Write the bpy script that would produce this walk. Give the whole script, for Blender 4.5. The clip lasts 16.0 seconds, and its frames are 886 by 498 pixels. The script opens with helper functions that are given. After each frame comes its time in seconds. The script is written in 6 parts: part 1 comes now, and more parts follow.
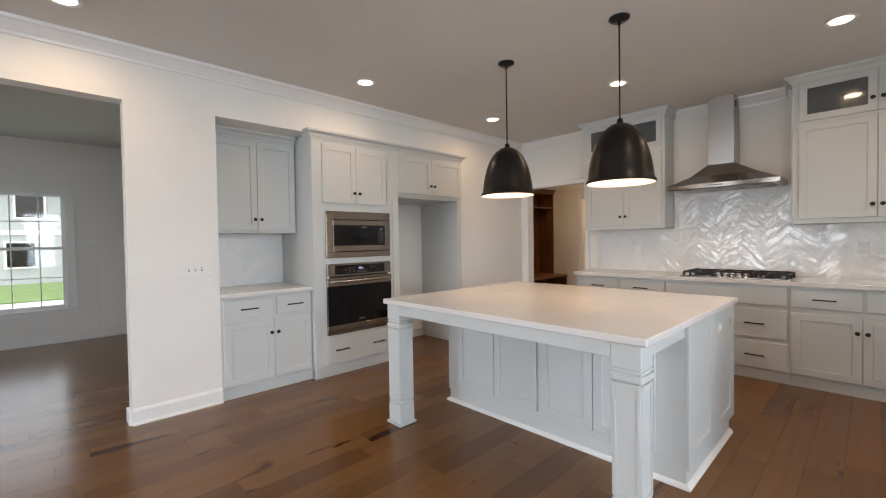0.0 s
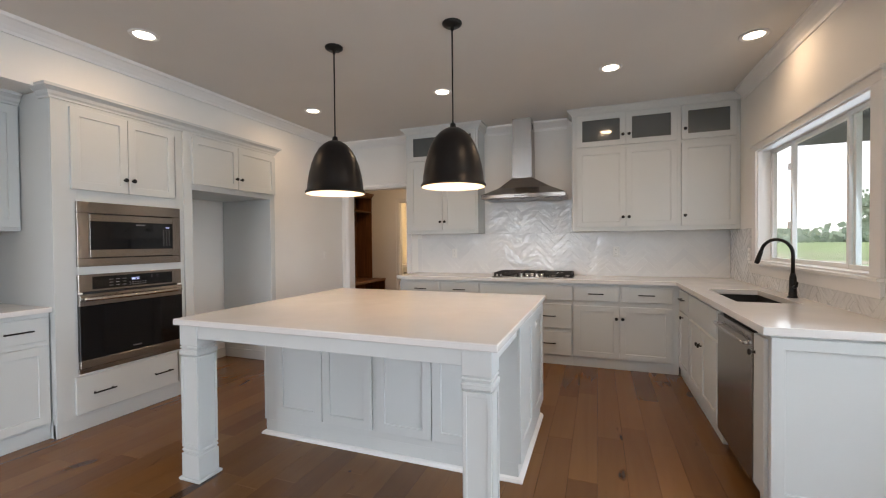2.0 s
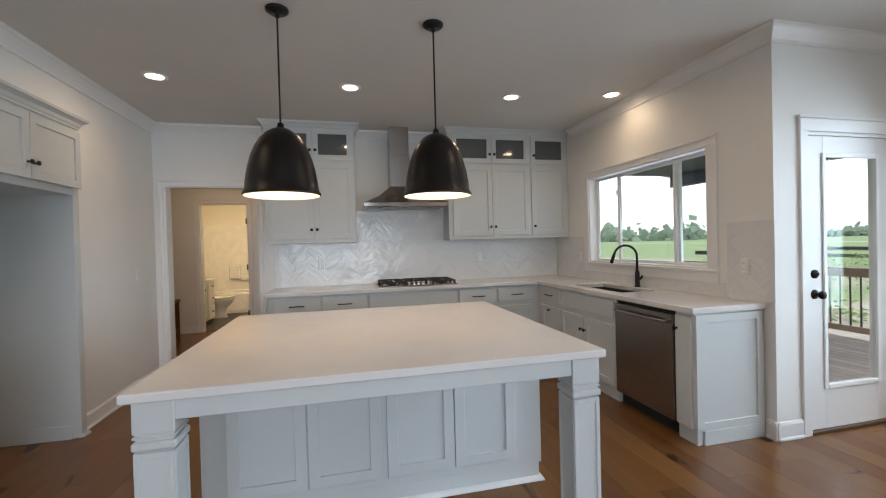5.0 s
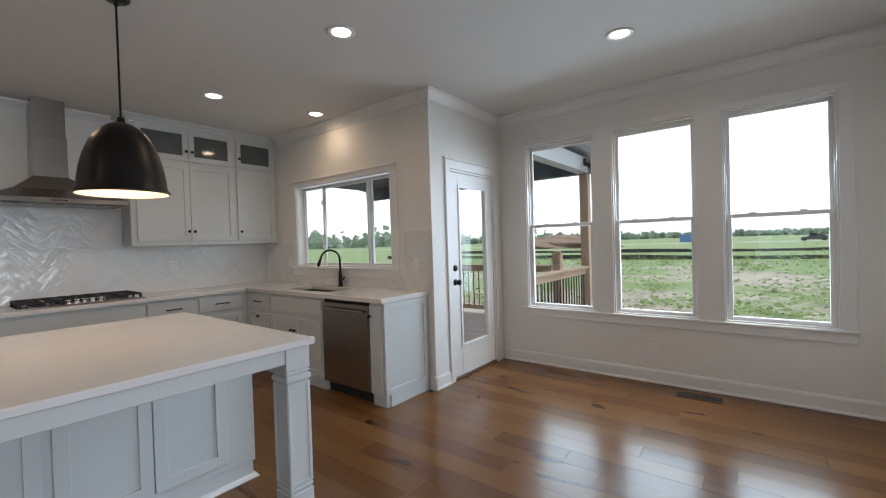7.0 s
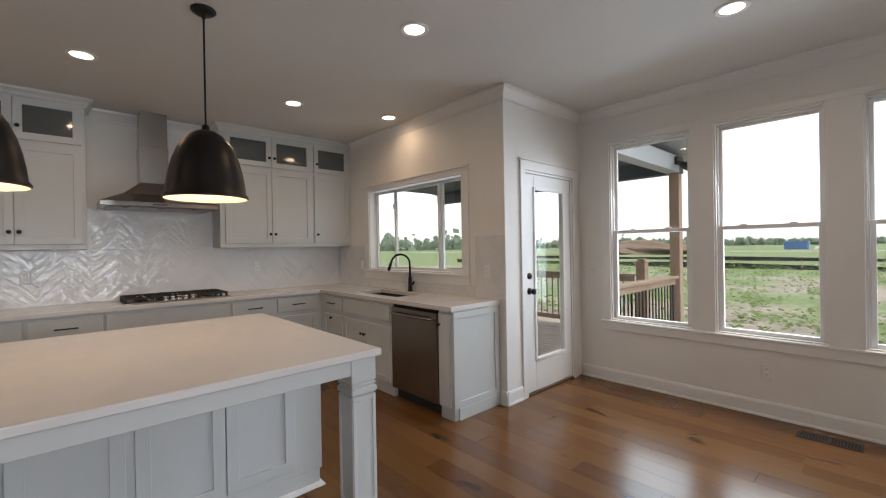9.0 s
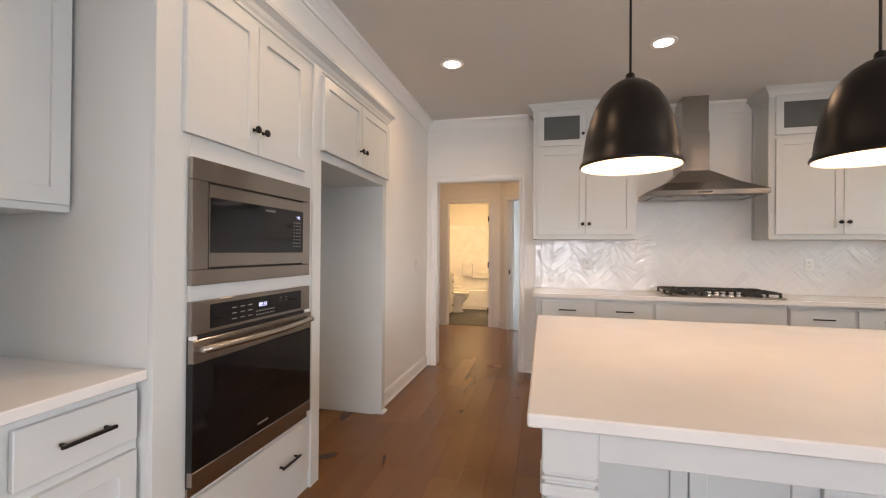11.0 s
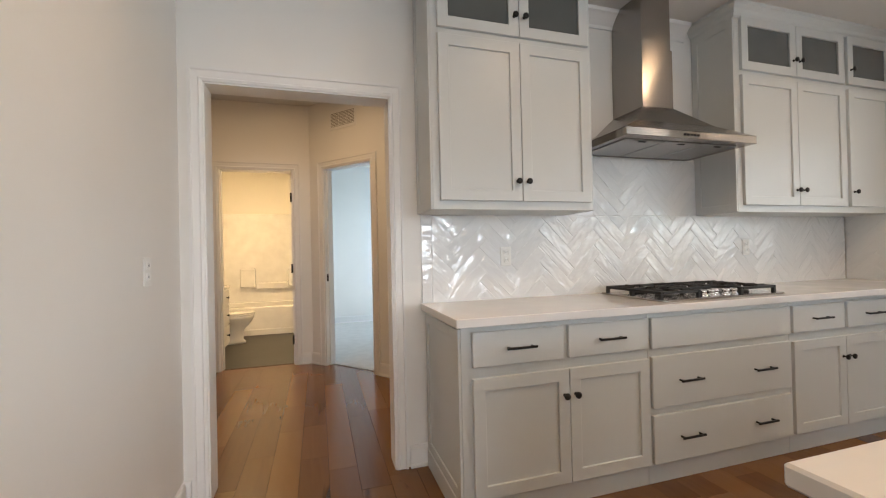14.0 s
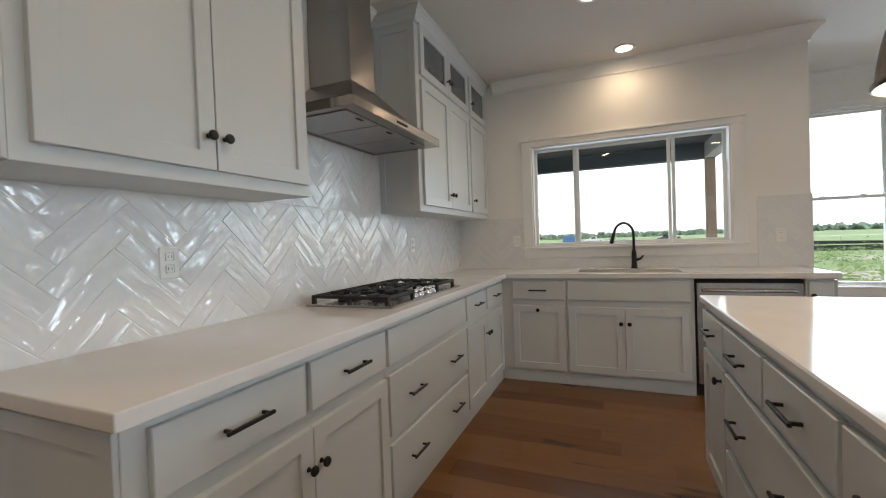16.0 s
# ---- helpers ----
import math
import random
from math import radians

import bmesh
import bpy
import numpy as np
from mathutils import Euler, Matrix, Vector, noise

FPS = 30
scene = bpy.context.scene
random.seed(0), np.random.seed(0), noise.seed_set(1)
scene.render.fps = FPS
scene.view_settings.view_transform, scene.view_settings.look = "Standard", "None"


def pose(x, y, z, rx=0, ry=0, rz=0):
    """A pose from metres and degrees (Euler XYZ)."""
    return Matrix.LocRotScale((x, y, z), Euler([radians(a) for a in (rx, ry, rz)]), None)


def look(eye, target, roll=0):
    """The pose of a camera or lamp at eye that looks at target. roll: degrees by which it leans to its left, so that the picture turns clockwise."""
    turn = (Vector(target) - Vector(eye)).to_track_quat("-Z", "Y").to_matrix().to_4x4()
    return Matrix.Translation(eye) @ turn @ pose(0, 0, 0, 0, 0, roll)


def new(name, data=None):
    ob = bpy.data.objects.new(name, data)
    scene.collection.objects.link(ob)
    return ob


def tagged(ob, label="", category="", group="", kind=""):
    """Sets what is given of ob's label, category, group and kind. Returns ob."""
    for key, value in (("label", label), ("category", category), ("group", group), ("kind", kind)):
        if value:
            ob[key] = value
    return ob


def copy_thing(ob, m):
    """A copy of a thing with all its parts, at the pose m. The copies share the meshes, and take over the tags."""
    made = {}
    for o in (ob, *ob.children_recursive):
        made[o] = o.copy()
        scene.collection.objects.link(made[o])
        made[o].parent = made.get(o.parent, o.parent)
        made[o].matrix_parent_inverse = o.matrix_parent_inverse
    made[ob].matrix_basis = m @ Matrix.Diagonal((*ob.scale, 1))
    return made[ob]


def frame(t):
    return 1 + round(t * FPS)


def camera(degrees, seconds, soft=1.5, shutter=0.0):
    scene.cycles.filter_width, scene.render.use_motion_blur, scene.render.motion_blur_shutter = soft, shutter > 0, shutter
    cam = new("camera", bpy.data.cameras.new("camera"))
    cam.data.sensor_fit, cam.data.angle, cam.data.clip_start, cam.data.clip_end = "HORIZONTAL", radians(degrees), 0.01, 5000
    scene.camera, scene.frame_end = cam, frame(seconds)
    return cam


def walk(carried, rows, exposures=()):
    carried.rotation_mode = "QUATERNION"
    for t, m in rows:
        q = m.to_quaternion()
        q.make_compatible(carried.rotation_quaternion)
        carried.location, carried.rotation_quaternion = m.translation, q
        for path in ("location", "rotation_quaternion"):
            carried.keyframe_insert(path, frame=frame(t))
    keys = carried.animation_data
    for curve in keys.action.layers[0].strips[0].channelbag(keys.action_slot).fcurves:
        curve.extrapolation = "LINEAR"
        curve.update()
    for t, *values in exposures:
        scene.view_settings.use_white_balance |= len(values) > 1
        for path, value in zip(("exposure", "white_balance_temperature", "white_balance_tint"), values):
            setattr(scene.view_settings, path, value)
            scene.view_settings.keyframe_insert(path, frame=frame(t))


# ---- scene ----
# ---------------------------------------------------------------- camera
cam = camera(94.0, 16.0, 1.15)
PATH = [
    (0, (3.758, -5.353, 1.343), (2.314, -3.971, 1.301), -0.9),
    (0.5, (3.821, -5.326, 1.341), (2.555, -3.779, 1.3), -0.9),
    (1, (3.817, -5.302, 1.336), (2.744, -3.615, 1.296), -0.8),
    (1.5, (3.706, -5.241, 1.327), (2.821, -3.448, 1.293), -0.6),
    (2, (3.487, -5.208, 1.335), (2.786, -3.335, 1.303), -0.5),
    (2.5, (3.202, -5.247, 1.333), (2.67, -3.319, 1.308), -0.7),
    (3, (2.926, -5.245, 1.35), (2.525, -3.285, 1.327), -0.6),
    (5.5, (1.898, -5.157, 1.402), (2.669, -3.312, 1.376), -1.6),
    (6, (1.857, -5.237, 1.379), (2.962, -3.57, 1.361), -1.6),
    (6.5, (1.816, -5.333, 1.394), (3.202, -3.891, 1.367), -1.7),
    (7, (1.838, -5.397, 1.381), (3.417, -4.171, 1.35), -1.8),
    (7.5, (1.852, -5.426, 1.386), (3.541, -4.357, 1.351), -1.6),
    (8, (1.856, -5.409, 1.362), (3.597, -4.425, 1.335), -1.5),
    (8.5, (1.883, -5.367, 1.385), (3.525, -4.226, 1.36), -1.4),
    (9, (1.963, -5.259, 1.402), (3.316, -3.786, 1.395), -1.0),
    (9.5, (1.894, -5.145, 1.361), (2.762, -3.344, 1.377), -0.4),
    (10, (1.705, -4.993, 1.334), (1.985, -3.013, 1.353), 0.2),
    (12.3, (0.874, -3.762, 1.223), (0.169, -1.891, 1.224), 0.1),
    (12.5, (0.846, -3.578, 1.196), (0.259, -1.666, 1.208), 0.2),
    (13, (0.72, -3.095, 1.219), (0.491, -1.108, 1.23), -0.3),
    (13.5, (0.632, -2.716, 1.225), (0.787, -0.722, 1.246), -0.8),
    (14, (0.603, -2.332, 1.223), (1.183, -0.418, 1.239), -1.3),
    (14.5, (0.605, -2.03, 1.229), (1.604, -0.298, 1.231), -1.8),
    (15, (0.605, -1.817, 1.235), (1.977, -0.362, 1.227), -2.1),
    (15.5, (0.659, -1.637, 1.234), (2.322, -0.526, 1.205), -2.0),
    (16, (0.698, -1.517, 1.232), (2.545, -0.751, 1.195), -2.1),
]
# the camera's own exposure and white balance drift as it turns to and from the windows
DRIFT = [(0.0, 1.76, 6700, 17), (3.0, 1.70, 6550, 17), (5.5, 1.42, 6150, 13), (8.0, 1.17, 6250, 15), (9.5, 1.21, 6950, 20), (10.2, 1.68, 7100, 23),
         (12.3, 2.17, 7100, 20), (13.5, 2.08, 6700, 16), (14.0, 2.05, 6650, 15), (14.5, 2.00, 6850, 17), (15.2, 1.85, 6600, 14), (16.0, 1.62, 6250, 11)]
walk(cam, [(t, look(e, g, r)) for t, e, g, r in PATH], DRIFT)

# ---------------------------------------------------------------- key dimensions (metres)
X_OVEN = -0.05      # face of the wall that holds the ovens
X_SINK = 4.82       # face of the wall with the sink window
X_NOOK = 6.10       # face of the wall with three windows
Y_DOOR = -2.957     # face of the wall with the glazed door
Y_RIGHT = -6.20     # wall at the end of the nook
Y_BACK = -11.0      # far end of the living area behind the walker
H = 2.80            # ceiling
WT = 0.14           # wall thickness
GROUND = -0.75

# ---------------------------------------------------------------- world and large lights
world = bpy.data.worlds.new("sky")
scene.world = world
world.use_nodes = True
wn, wl = world.node_tree.nodes, world.node_tree.links
wn.clear()
sky = wn.new("ShaderNodeTexSky")
sky.sky_type = "NISHITA"
sky.sun_disc = False
sky.sun_elevation = radians(52)
sky.sun_rotation = radians(150)
sky.air_density, sky.dust_density, sky.ozone_density = 1.0, 1.0, 1.0
grey = wn.new("ShaderNodeHueSaturation")       # an overcast sky is nearly white
grey.inputs["Saturation"].default_value = 0.16
cloud = wn.new("ShaderNodeTexNoise")
cloud.inputs["Scale"].default_value = 2.2
cloud.inputs["Detail"].default_value = 5
crange = wn.new("ShaderNodeMapRange")
crange.inputs["To Min"].default_value, crange.inputs["To Max"].default_value = 0.75, 1.2
cmul = wn.new("ShaderNodeMix")
cmul.data_type, cmul.blend_type = "RGBA", "MULTIPLY"
cmul.inputs["Factor"].default_value = 1.0
bg = wn.new("ShaderNodeBackground")
bg.inputs["Strength"].default_value = 0.15
wo = wn.new("ShaderNodeOutputWorld")
wl.new(sky.outputs[0], grey.inputs["Color"])
wl.new(cloud.outputs["Fac"], crange.inputs["Value"])
wl.new(grey.outputs[0], cmul.inputs["A"])
wl.new(crange.outputs[0], cmul.inputs["B"])
wl.new(cmul.outputs["Result"], bg.inputs["Color"])
wl.new(bg.outputs[0], wo.inputs["Surface"])

sun = new("sun", bpy.data.lights.new("sun", "SUN"))
sun.data.energy, sun.data.angle, sun.data.color = 1.3, radians(25), (1.0, 0.97, 0.92)
sun.matrix_world = look((0, 0, 30), (-9, 14, 0))

DAY = (0.70, 0.87, 1.0)
WARM = (1.0, 0.71, 0.42)


def area(name, at, to, sx, sy, watts, colour, spread=180):
    l = new(name, bpy.data.lights.new(name, "AREA"))
    l.data.shape, l.data.size, l.data.size_y = "RECTANGLE", sx, sy
    l.data.energy, l.data.color, l.data.spread = watts, colour, radians(spread)
    l.matrix_world = look(at, to)
    return l


# daylight in the openings
area("daylight_nook", (6.28, -4.58, 1.52), (2.6, -4.58, 0.12), 2.6, 1.8, 26.5, DAY, 136)
area("daylight_sink", (4.93, -1.68, 1.65), (0, -1.68, 1.2), 1.6, 0.95, 1.6, DAY)
area("daylight_living", (2.2, Y_BACK + 0.1, 1.5), (2.2, -3.0, -1.6), 4.4, 2.0, 31, DAY, 135)
area("daylight_dining", (-4.2, -5.75, 1.3), (0, -5.75, 1.0), 1.1, 1.5, 1.3, DAY)
area("daylight_bedroom", (2.75, 4.3, 1.5), (1.2, 4.3, 1.2), 1.1, 1.3, 8.5, (0.55, 0.80, 1.0))


# ---------------------------------------------------------------- materials
def material(name):
    m = bpy.data.materials.new(name)
    m.use_nodes = True
    n = m.node_tree.nodes
    return m, n, m.node_tree.links, n["Principled BSDF"]


def add(n, kind, **inputs):
    node = n.new("ShaderNode" + kind)
    for k, v in inputs.items():
        node.inputs[k.replace("_", " ")].default_value = v
    return node


def ramp(n, stops):
    r = n.new("ShaderNodeValToRGB")
    el = r.color_ramp.elements
    while len(el) < len(stops):
        el.new(0.5)
    for e, (p, c) in zip(el, stops):
        e.position, e.color = p, (*c, 1)
    return r


def painted(name, colour, rough=0.5, vary=0.04, grain=240.0, bump=0.04, coarse=1.3, stretch=(1, 1, 1)):
    """Paint with a faint unevenness at two scales and a fine relief."""
    m, n, l, p = material(name)
    tc = n.new("ShaderNodeTexCoord")
    mp = n.new("ShaderNodeMapping")
    mp.inputs["Scale"].default_value = stretch
    big = add(n, "TexNoise", Scale=coarse, Detail=4.0)
    small = add(n, "TexNoise", Scale=grain, Detail=2.0)
    lo = tuple(c * (1 - vary) for c in colour)
    hi = tuple(min(1, c * (1 + vary)) for c in colour)
    r = ramp(n, [(0.3, lo), (0.7, hi)])
    rr = add(n, "MapRange", To_Min=rough - 0.06, To_Max=rough + 0.08)
    b = add(n, "Bump", Strength=bump, Distance=0.002)
    l.new(tc.outputs["Object"], mp.inputs["Vector"])
    l.new(mp.outputs[0], big.inputs["Vector"])
    l.new(mp.outputs[0], small.inputs["Vector"])
    l.new(big.outputs["Fac"], r.inputs["Fac"])
    l.new(r.outputs[0], p.inputs["Base Color"])
    l.new(big.outputs["Fac"], rr.inputs["Value"])
    l.new(rr.outputs[0], p.inputs["Roughness"])
    l.new(small.outputs["Fac"], b.inputs["Height"])
    l.new(b.outputs[0], p.inputs["Normal"])
    return m


def metal(name, colour, rough=0.3, brushed=(1, 1, 60), aniso=0.0):
    m, n, l, p = material(name)
    p.inputs["Metallic"].default_value = 1.0
    if aniso:
        tg = n.new("ShaderNodeTangent")
        tg.direction_type, tg.axis = "RADIAL", "Z"
        l.new(tg.outputs[0], p.inputs["Tangent"])
        p.inputs["Anisotropic"].default_value = aniso
        p.inputs["Anisotropic Rotation"].default_value = 0.25
    tc = n.new("ShaderNodeTexCoord")
    mp = n.new("ShaderNodeMapping")
    mp.inputs["Scale"].default_value = brushed
    nz = add(n, "TexNoise", Scale=70.0, Detail=3.0)
    big = add(n, "TexNoise", Scale=2.0, Detail=2.0)
    rr = add(n, "MapRange", To_Min=rough - 0.04, To_Max=rough + 0.06)
    r = ramp(n, [(0.3, tuple(c * 0.93 for c in colour)), (0.7, tuple(min(1, c * 1.05) for c in colour))])
    b = add(n, "Bump", Strength=0.015, Distance=0.001)
    l.new(tc.outputs["Object"], mp.inputs["Vector"])
    l.new(mp.outputs[0], nz.inputs["Vector"])
    l.new(tc.outputs["Object"], big.inputs["Vector"])
    l.new(nz.outputs["Fac"], rr.inputs["Value"])
    l.new(rr.outputs[0], p.inputs["Roughness"])
    l.new(big.outputs["Fac"], r.inputs["Fac"])
    l.new(r.outputs[0], p.inputs["Base Color"])
    l.new(nz.outputs["Fac"], b.inputs["Height"])
    l.new(b.outputs[0], p.inputs["Normal"])
    return m


def glass_pane(name, tint=(0.95, 0.98, 0.97)):
    m, n, l, p = material(name)
    n.remove(p)
    out = n["Material Output"]
    t = n.new("ShaderNodeBsdfTransparent")
    t.inputs["Color"].default_value = (*tint, 1)
    g = n.new("ShaderNodeBsdfGlossy")
    g.inputs["Roughness"].default_value = 0.02
    lw = add(n, "LayerWeight", Blend=0.5)
    pw = n.new("ShaderNodeMath")
    pw.operation = "POWER"
    pw.inputs[1].default_value = 5.0
    l.new(lw.outputs["Facing"], pw.inputs[0])
    f = n.new("ShaderNodeMath")
    f.operation = "MULTIPLY_ADD"
    f.inputs[1].default_value, f.inputs[2].default_value = 0.9, 0.035
    l.new(pw.outputs[0], f.inputs[0])
    mx = n.new("ShaderNodeMixShader")
    l.new(f.outputs[0], mx.inputs["Fac"])
    l.new(t.outputs[0], mx.inputs[1])
    l.new(g.outputs[0], mx.inputs[2])
    l.new(mx.outputs[0], out.inputs["Surface"])
    return m


def glow(name, colour, strength):
    m, n, l, p = material(name)
    p.inputs["Base Color"].default_value = (*colour, 1)
    p.inputs["Emission Color"].default_value = (*colour, 1)
    p.inputs["Emission Strength"].default_value = strength
    return m


def plain(name, colour, rough=0.5, metallic=0.0, coat=0.0):
    m = painted(name, colour, rough, 0.06, 90, 0.02, 6.0)
    p = m.node_tree.nodes["Principled BSDF"]
    p.inputs["Metallic"].default_value = metallic
    p.inputs["Coat Weight"].default_value = coat
    return m


def wood(name, stops, rough=0.4, axis=1, scale=1.0, spread=0.55, bump=0.08, knots=True, streak=1.0, fine=0.17, knot=0.765, gloss_vary=0.085):
    """Grain that runs along one axis; each board has its own tone."""
    m, n, l, p = material(name)
    tc = n.new("ShaderNodeTexCoord")
    oi = n.new("ShaderNodeObjectInfo")
    off = n.new("ShaderNodeVectorMath")
    off.operation = "SCALE"
    one = n.new("ShaderNodeCombineXYZ")
    one.inputs[0].default_value, one.inputs[1].default_value, one.inputs[2].default_value = 37.0, 61.0, 23.0
    l.new(one.outputs[0], off.inputs[0])
    isl = n.new("ShaderNodeNewGeometry")
    addr = n.new("ShaderNodeMath")
    addr.operation = "ADD"
    l.new(oi.outputs["Random"], addr.inputs[0])
    l.new(isl.outputs["Random Per Island"], addr.inputs[1])
    fr = n.new("ShaderNodeMath")
    fr.operation = "FRACT"
    l.new(addr.outputs[0], fr.inputs[0])
    l.new(fr.outputs[0], off.inputs["Scale"])
    sm = n.new("ShaderNodeVectorMath")
    sm.operation = "ADD"
    l.new(tc.outputs["Object"], sm.inputs[0])
    l.new(off.outputs[0], sm.inputs[1])
    mp = n.new("ShaderNodeMapping")
    st = [9.0 * scale] * 3
    st[axis] = 0.7 * scale
    mp.inputs["Scale"].default_value = st
    l.new(sm.outputs[0], mp.inputs["Vector"])
    g1 = add(n, "TexNoise", Scale=1.6, Detail=6.0, Roughness=0.6, Distortion=1.4)
    g2 = add(n, "TexNoise", Scale=14.0, Detail=5.0, Roughness=0.65)
    l.new(mp.outputs[0], g1.inputs["Vector"])
    l.new(mp.outputs[0], g2.inputs["Vector"])
    mixv = n.new("ShaderNodeMath")
    mixv.operation = "MULTIPLY_ADD"
    mixv.inputs[1].default_value = fine
    soft = n.new("ShaderNodeMath")
    soft.operation = "MULTIPLY_ADD"
    soft.inputs[1].default_value, soft.inputs[2].default_value = streak, 0.5 * (1 - streak)
    l.new(g1.outputs["Fac"], soft.inputs[0])
    l.new(g2.outputs["Fac"], mixv.inputs[0])
    l.new(soft.outputs[0], mixv.inputs[2])
    tone = n.new("ShaderNodeMath")
    tone.operation = "MULTIPLY_ADD"
    tone.inputs[1].default_value = spread
    l.new(fr.outputs[0], tone.inputs[0])
    l.new(mixv.outputs[0], tone.inputs[2])
    mr = add(n, "MapRange", From_Min=0.38, From_Max=0.86 + spread * 0.62)
    l.new(tone.outputs[0], mr.inputs["Value"])
    r = ramp(n, stops)
    l.new(mr.outputs[0], r.inputs["Fac"])
    col = r.outputs[0]
    if knots:
        km = n.new("ShaderNodeMapping")
        ks = [5.5 * scale] * 3
        ks[axis] = 1.5 * scale
        km.inputs["Scale"].default_value = ks
        l.new(sm.outputs[0], km.inputs["Vector"])
        kn = add(n, "TexNoise", Scale=1.0, Detail=3.0, Distortion=2.2)
        l.new(km.outputs[0], kn.inputs["Vector"])
        kr = ramp(n, [(knot, (1, 1, 1)), (knot + 0.055, (0.34, 0.27, 0.22))])
        l.new(kn.outputs["Fac"], kr.inputs["Fac"])
        mul = n.new("ShaderNodeMix")
        mul.data_type, mul.blend_type = "RGBA", "MULTIPLY"
        mul.inputs["Factor"].default_value = 1.0
        l.new(col, mul.inputs["A"])
        l.new(kr.outputs[0], mul.inputs["B"])
        col = mul.outputs["Result"]
    l.new(col, p.inputs["Base Color"])
    rr = add(n, "MapRange", To_Min=rough - gloss_vary * 0.6, To_Max=rough + gloss_vary * 1.4)
    l.new(g1.outputs["Fac"], rr.inputs["Value"])
    l.new(rr.outputs[0], p.inputs["Roughness"])
    b = add(n, "Bump", Strength=bump, Distance=0.003)
    l.new(mixv.outputs[0], b.inputs["Height"])
    l.new(b.outputs[0], p.inputs["Normal"])
    return m


def wavy_tile():
    """Hand-made white glaze: each tile has its own slow ripple."""
    m, n, l, p = material("white_glazed_tile")
    tc = n.new("ShaderNodeTexCoord")
    oi = n.new("ShaderNodeObjectInfo")
    off = n.new("ShaderNodeVectorMath")
    off.operation = "SCALE"
    one = n.new("ShaderNodeCombineXYZ")
    one.inputs[0].default_value, one.inputs[1].default_value, one.inputs[2].default_value = 17.0, 29.0, 11.0
    sm = n.new("ShaderNodeVectorMath")
    sm.operation = "ADD"
    l.new(one.outputs[0], off.inputs[0])
    l.new(oi.outputs["Random"], off.inputs["Scale"])
    l.new(tc.outputs["Object"], sm.inputs[0])
    l.new(off.outputs[0], sm.inputs[1])
    st = n.new("ShaderNodeMapping")
    st.inputs["Scale"].default_value = (0.55, 1.7, 1.0)
    l.new(sm.outputs[0], st.inputs["Vector"])
    nz = add(n, "TexNoise", Scale=13.0, Detail=1.0, Distortion=0.5)
    l.new(st.outputs[0], nz.inputs["Vector"])
    b = add(n, "Bump", Strength=0.65, Distance=0.022)
    l.new(nz.outputs["Fac"], b.inputs["Height"])
    l.new(b.outputs[0], p.inputs["Coat Normal"])
    b2 = add(n, "Bump", Strength=0.15, Distance=0.022)
    l.new(nz.outputs["Fac"], b2.inputs["Height"])
    l.new(b2.outputs[0], p.inputs["Normal"])
    p.inputs["Coat Weight"].default_value, p.inputs["Coat IOR"].default_value, p.inputs["Coat Roughness"].default_value = 1.0, 1.7, 0.05
    r = ramp(n, [(0.0, (0.73, 0.735, 0.735)), (1.0, (0.78, 0.78, 0.775))])
    l.new(oi.outputs["Random"], r.inputs["Fac"])
    l.new(r.outputs[0], p.inputs["Base Color"])
    p.inputs["Roughness"].default_value = 0.4
    p.inputs["IOR"].default_value = 1.4
    return m


def leafy(name, colour):
    """Leaves that let some light through."""
    m, n, l, p = material(name)
    tc = n.new("ShaderNodeTexCoord")
    nz = add(n, "TexNoise", Scale=0.6, Detail=4.0)
    l.new(tc.outputs["Object"], nz.inputs["Vector"])
    r = ramp(n, [(0.3, tuple(c * 0.75 for c in colour)), (0.7, tuple(c * 1.2 for c in colour))])
    l.new(nz.outputs["Fac"], r.inputs["Fac"])
    l.new(r.outputs[0], p.inputs["Base Color"])
    p.inputs["Roughness"].default_value = 0.8
    t = n.new("ShaderNodeBsdfTranslucent")
    l.new(r.outputs[0], t.inputs["Color"])
    mx = n.new("ShaderNodeMixShader")
    mx.inputs[0].default_value = 0.5
    l.new(p.outputs[0], mx.inputs[1])
    l.new(t.outputs[0], mx.inputs[2])
    l.new(mx.outputs[0], n["Material Output"].inputs["Surface"])
    return m


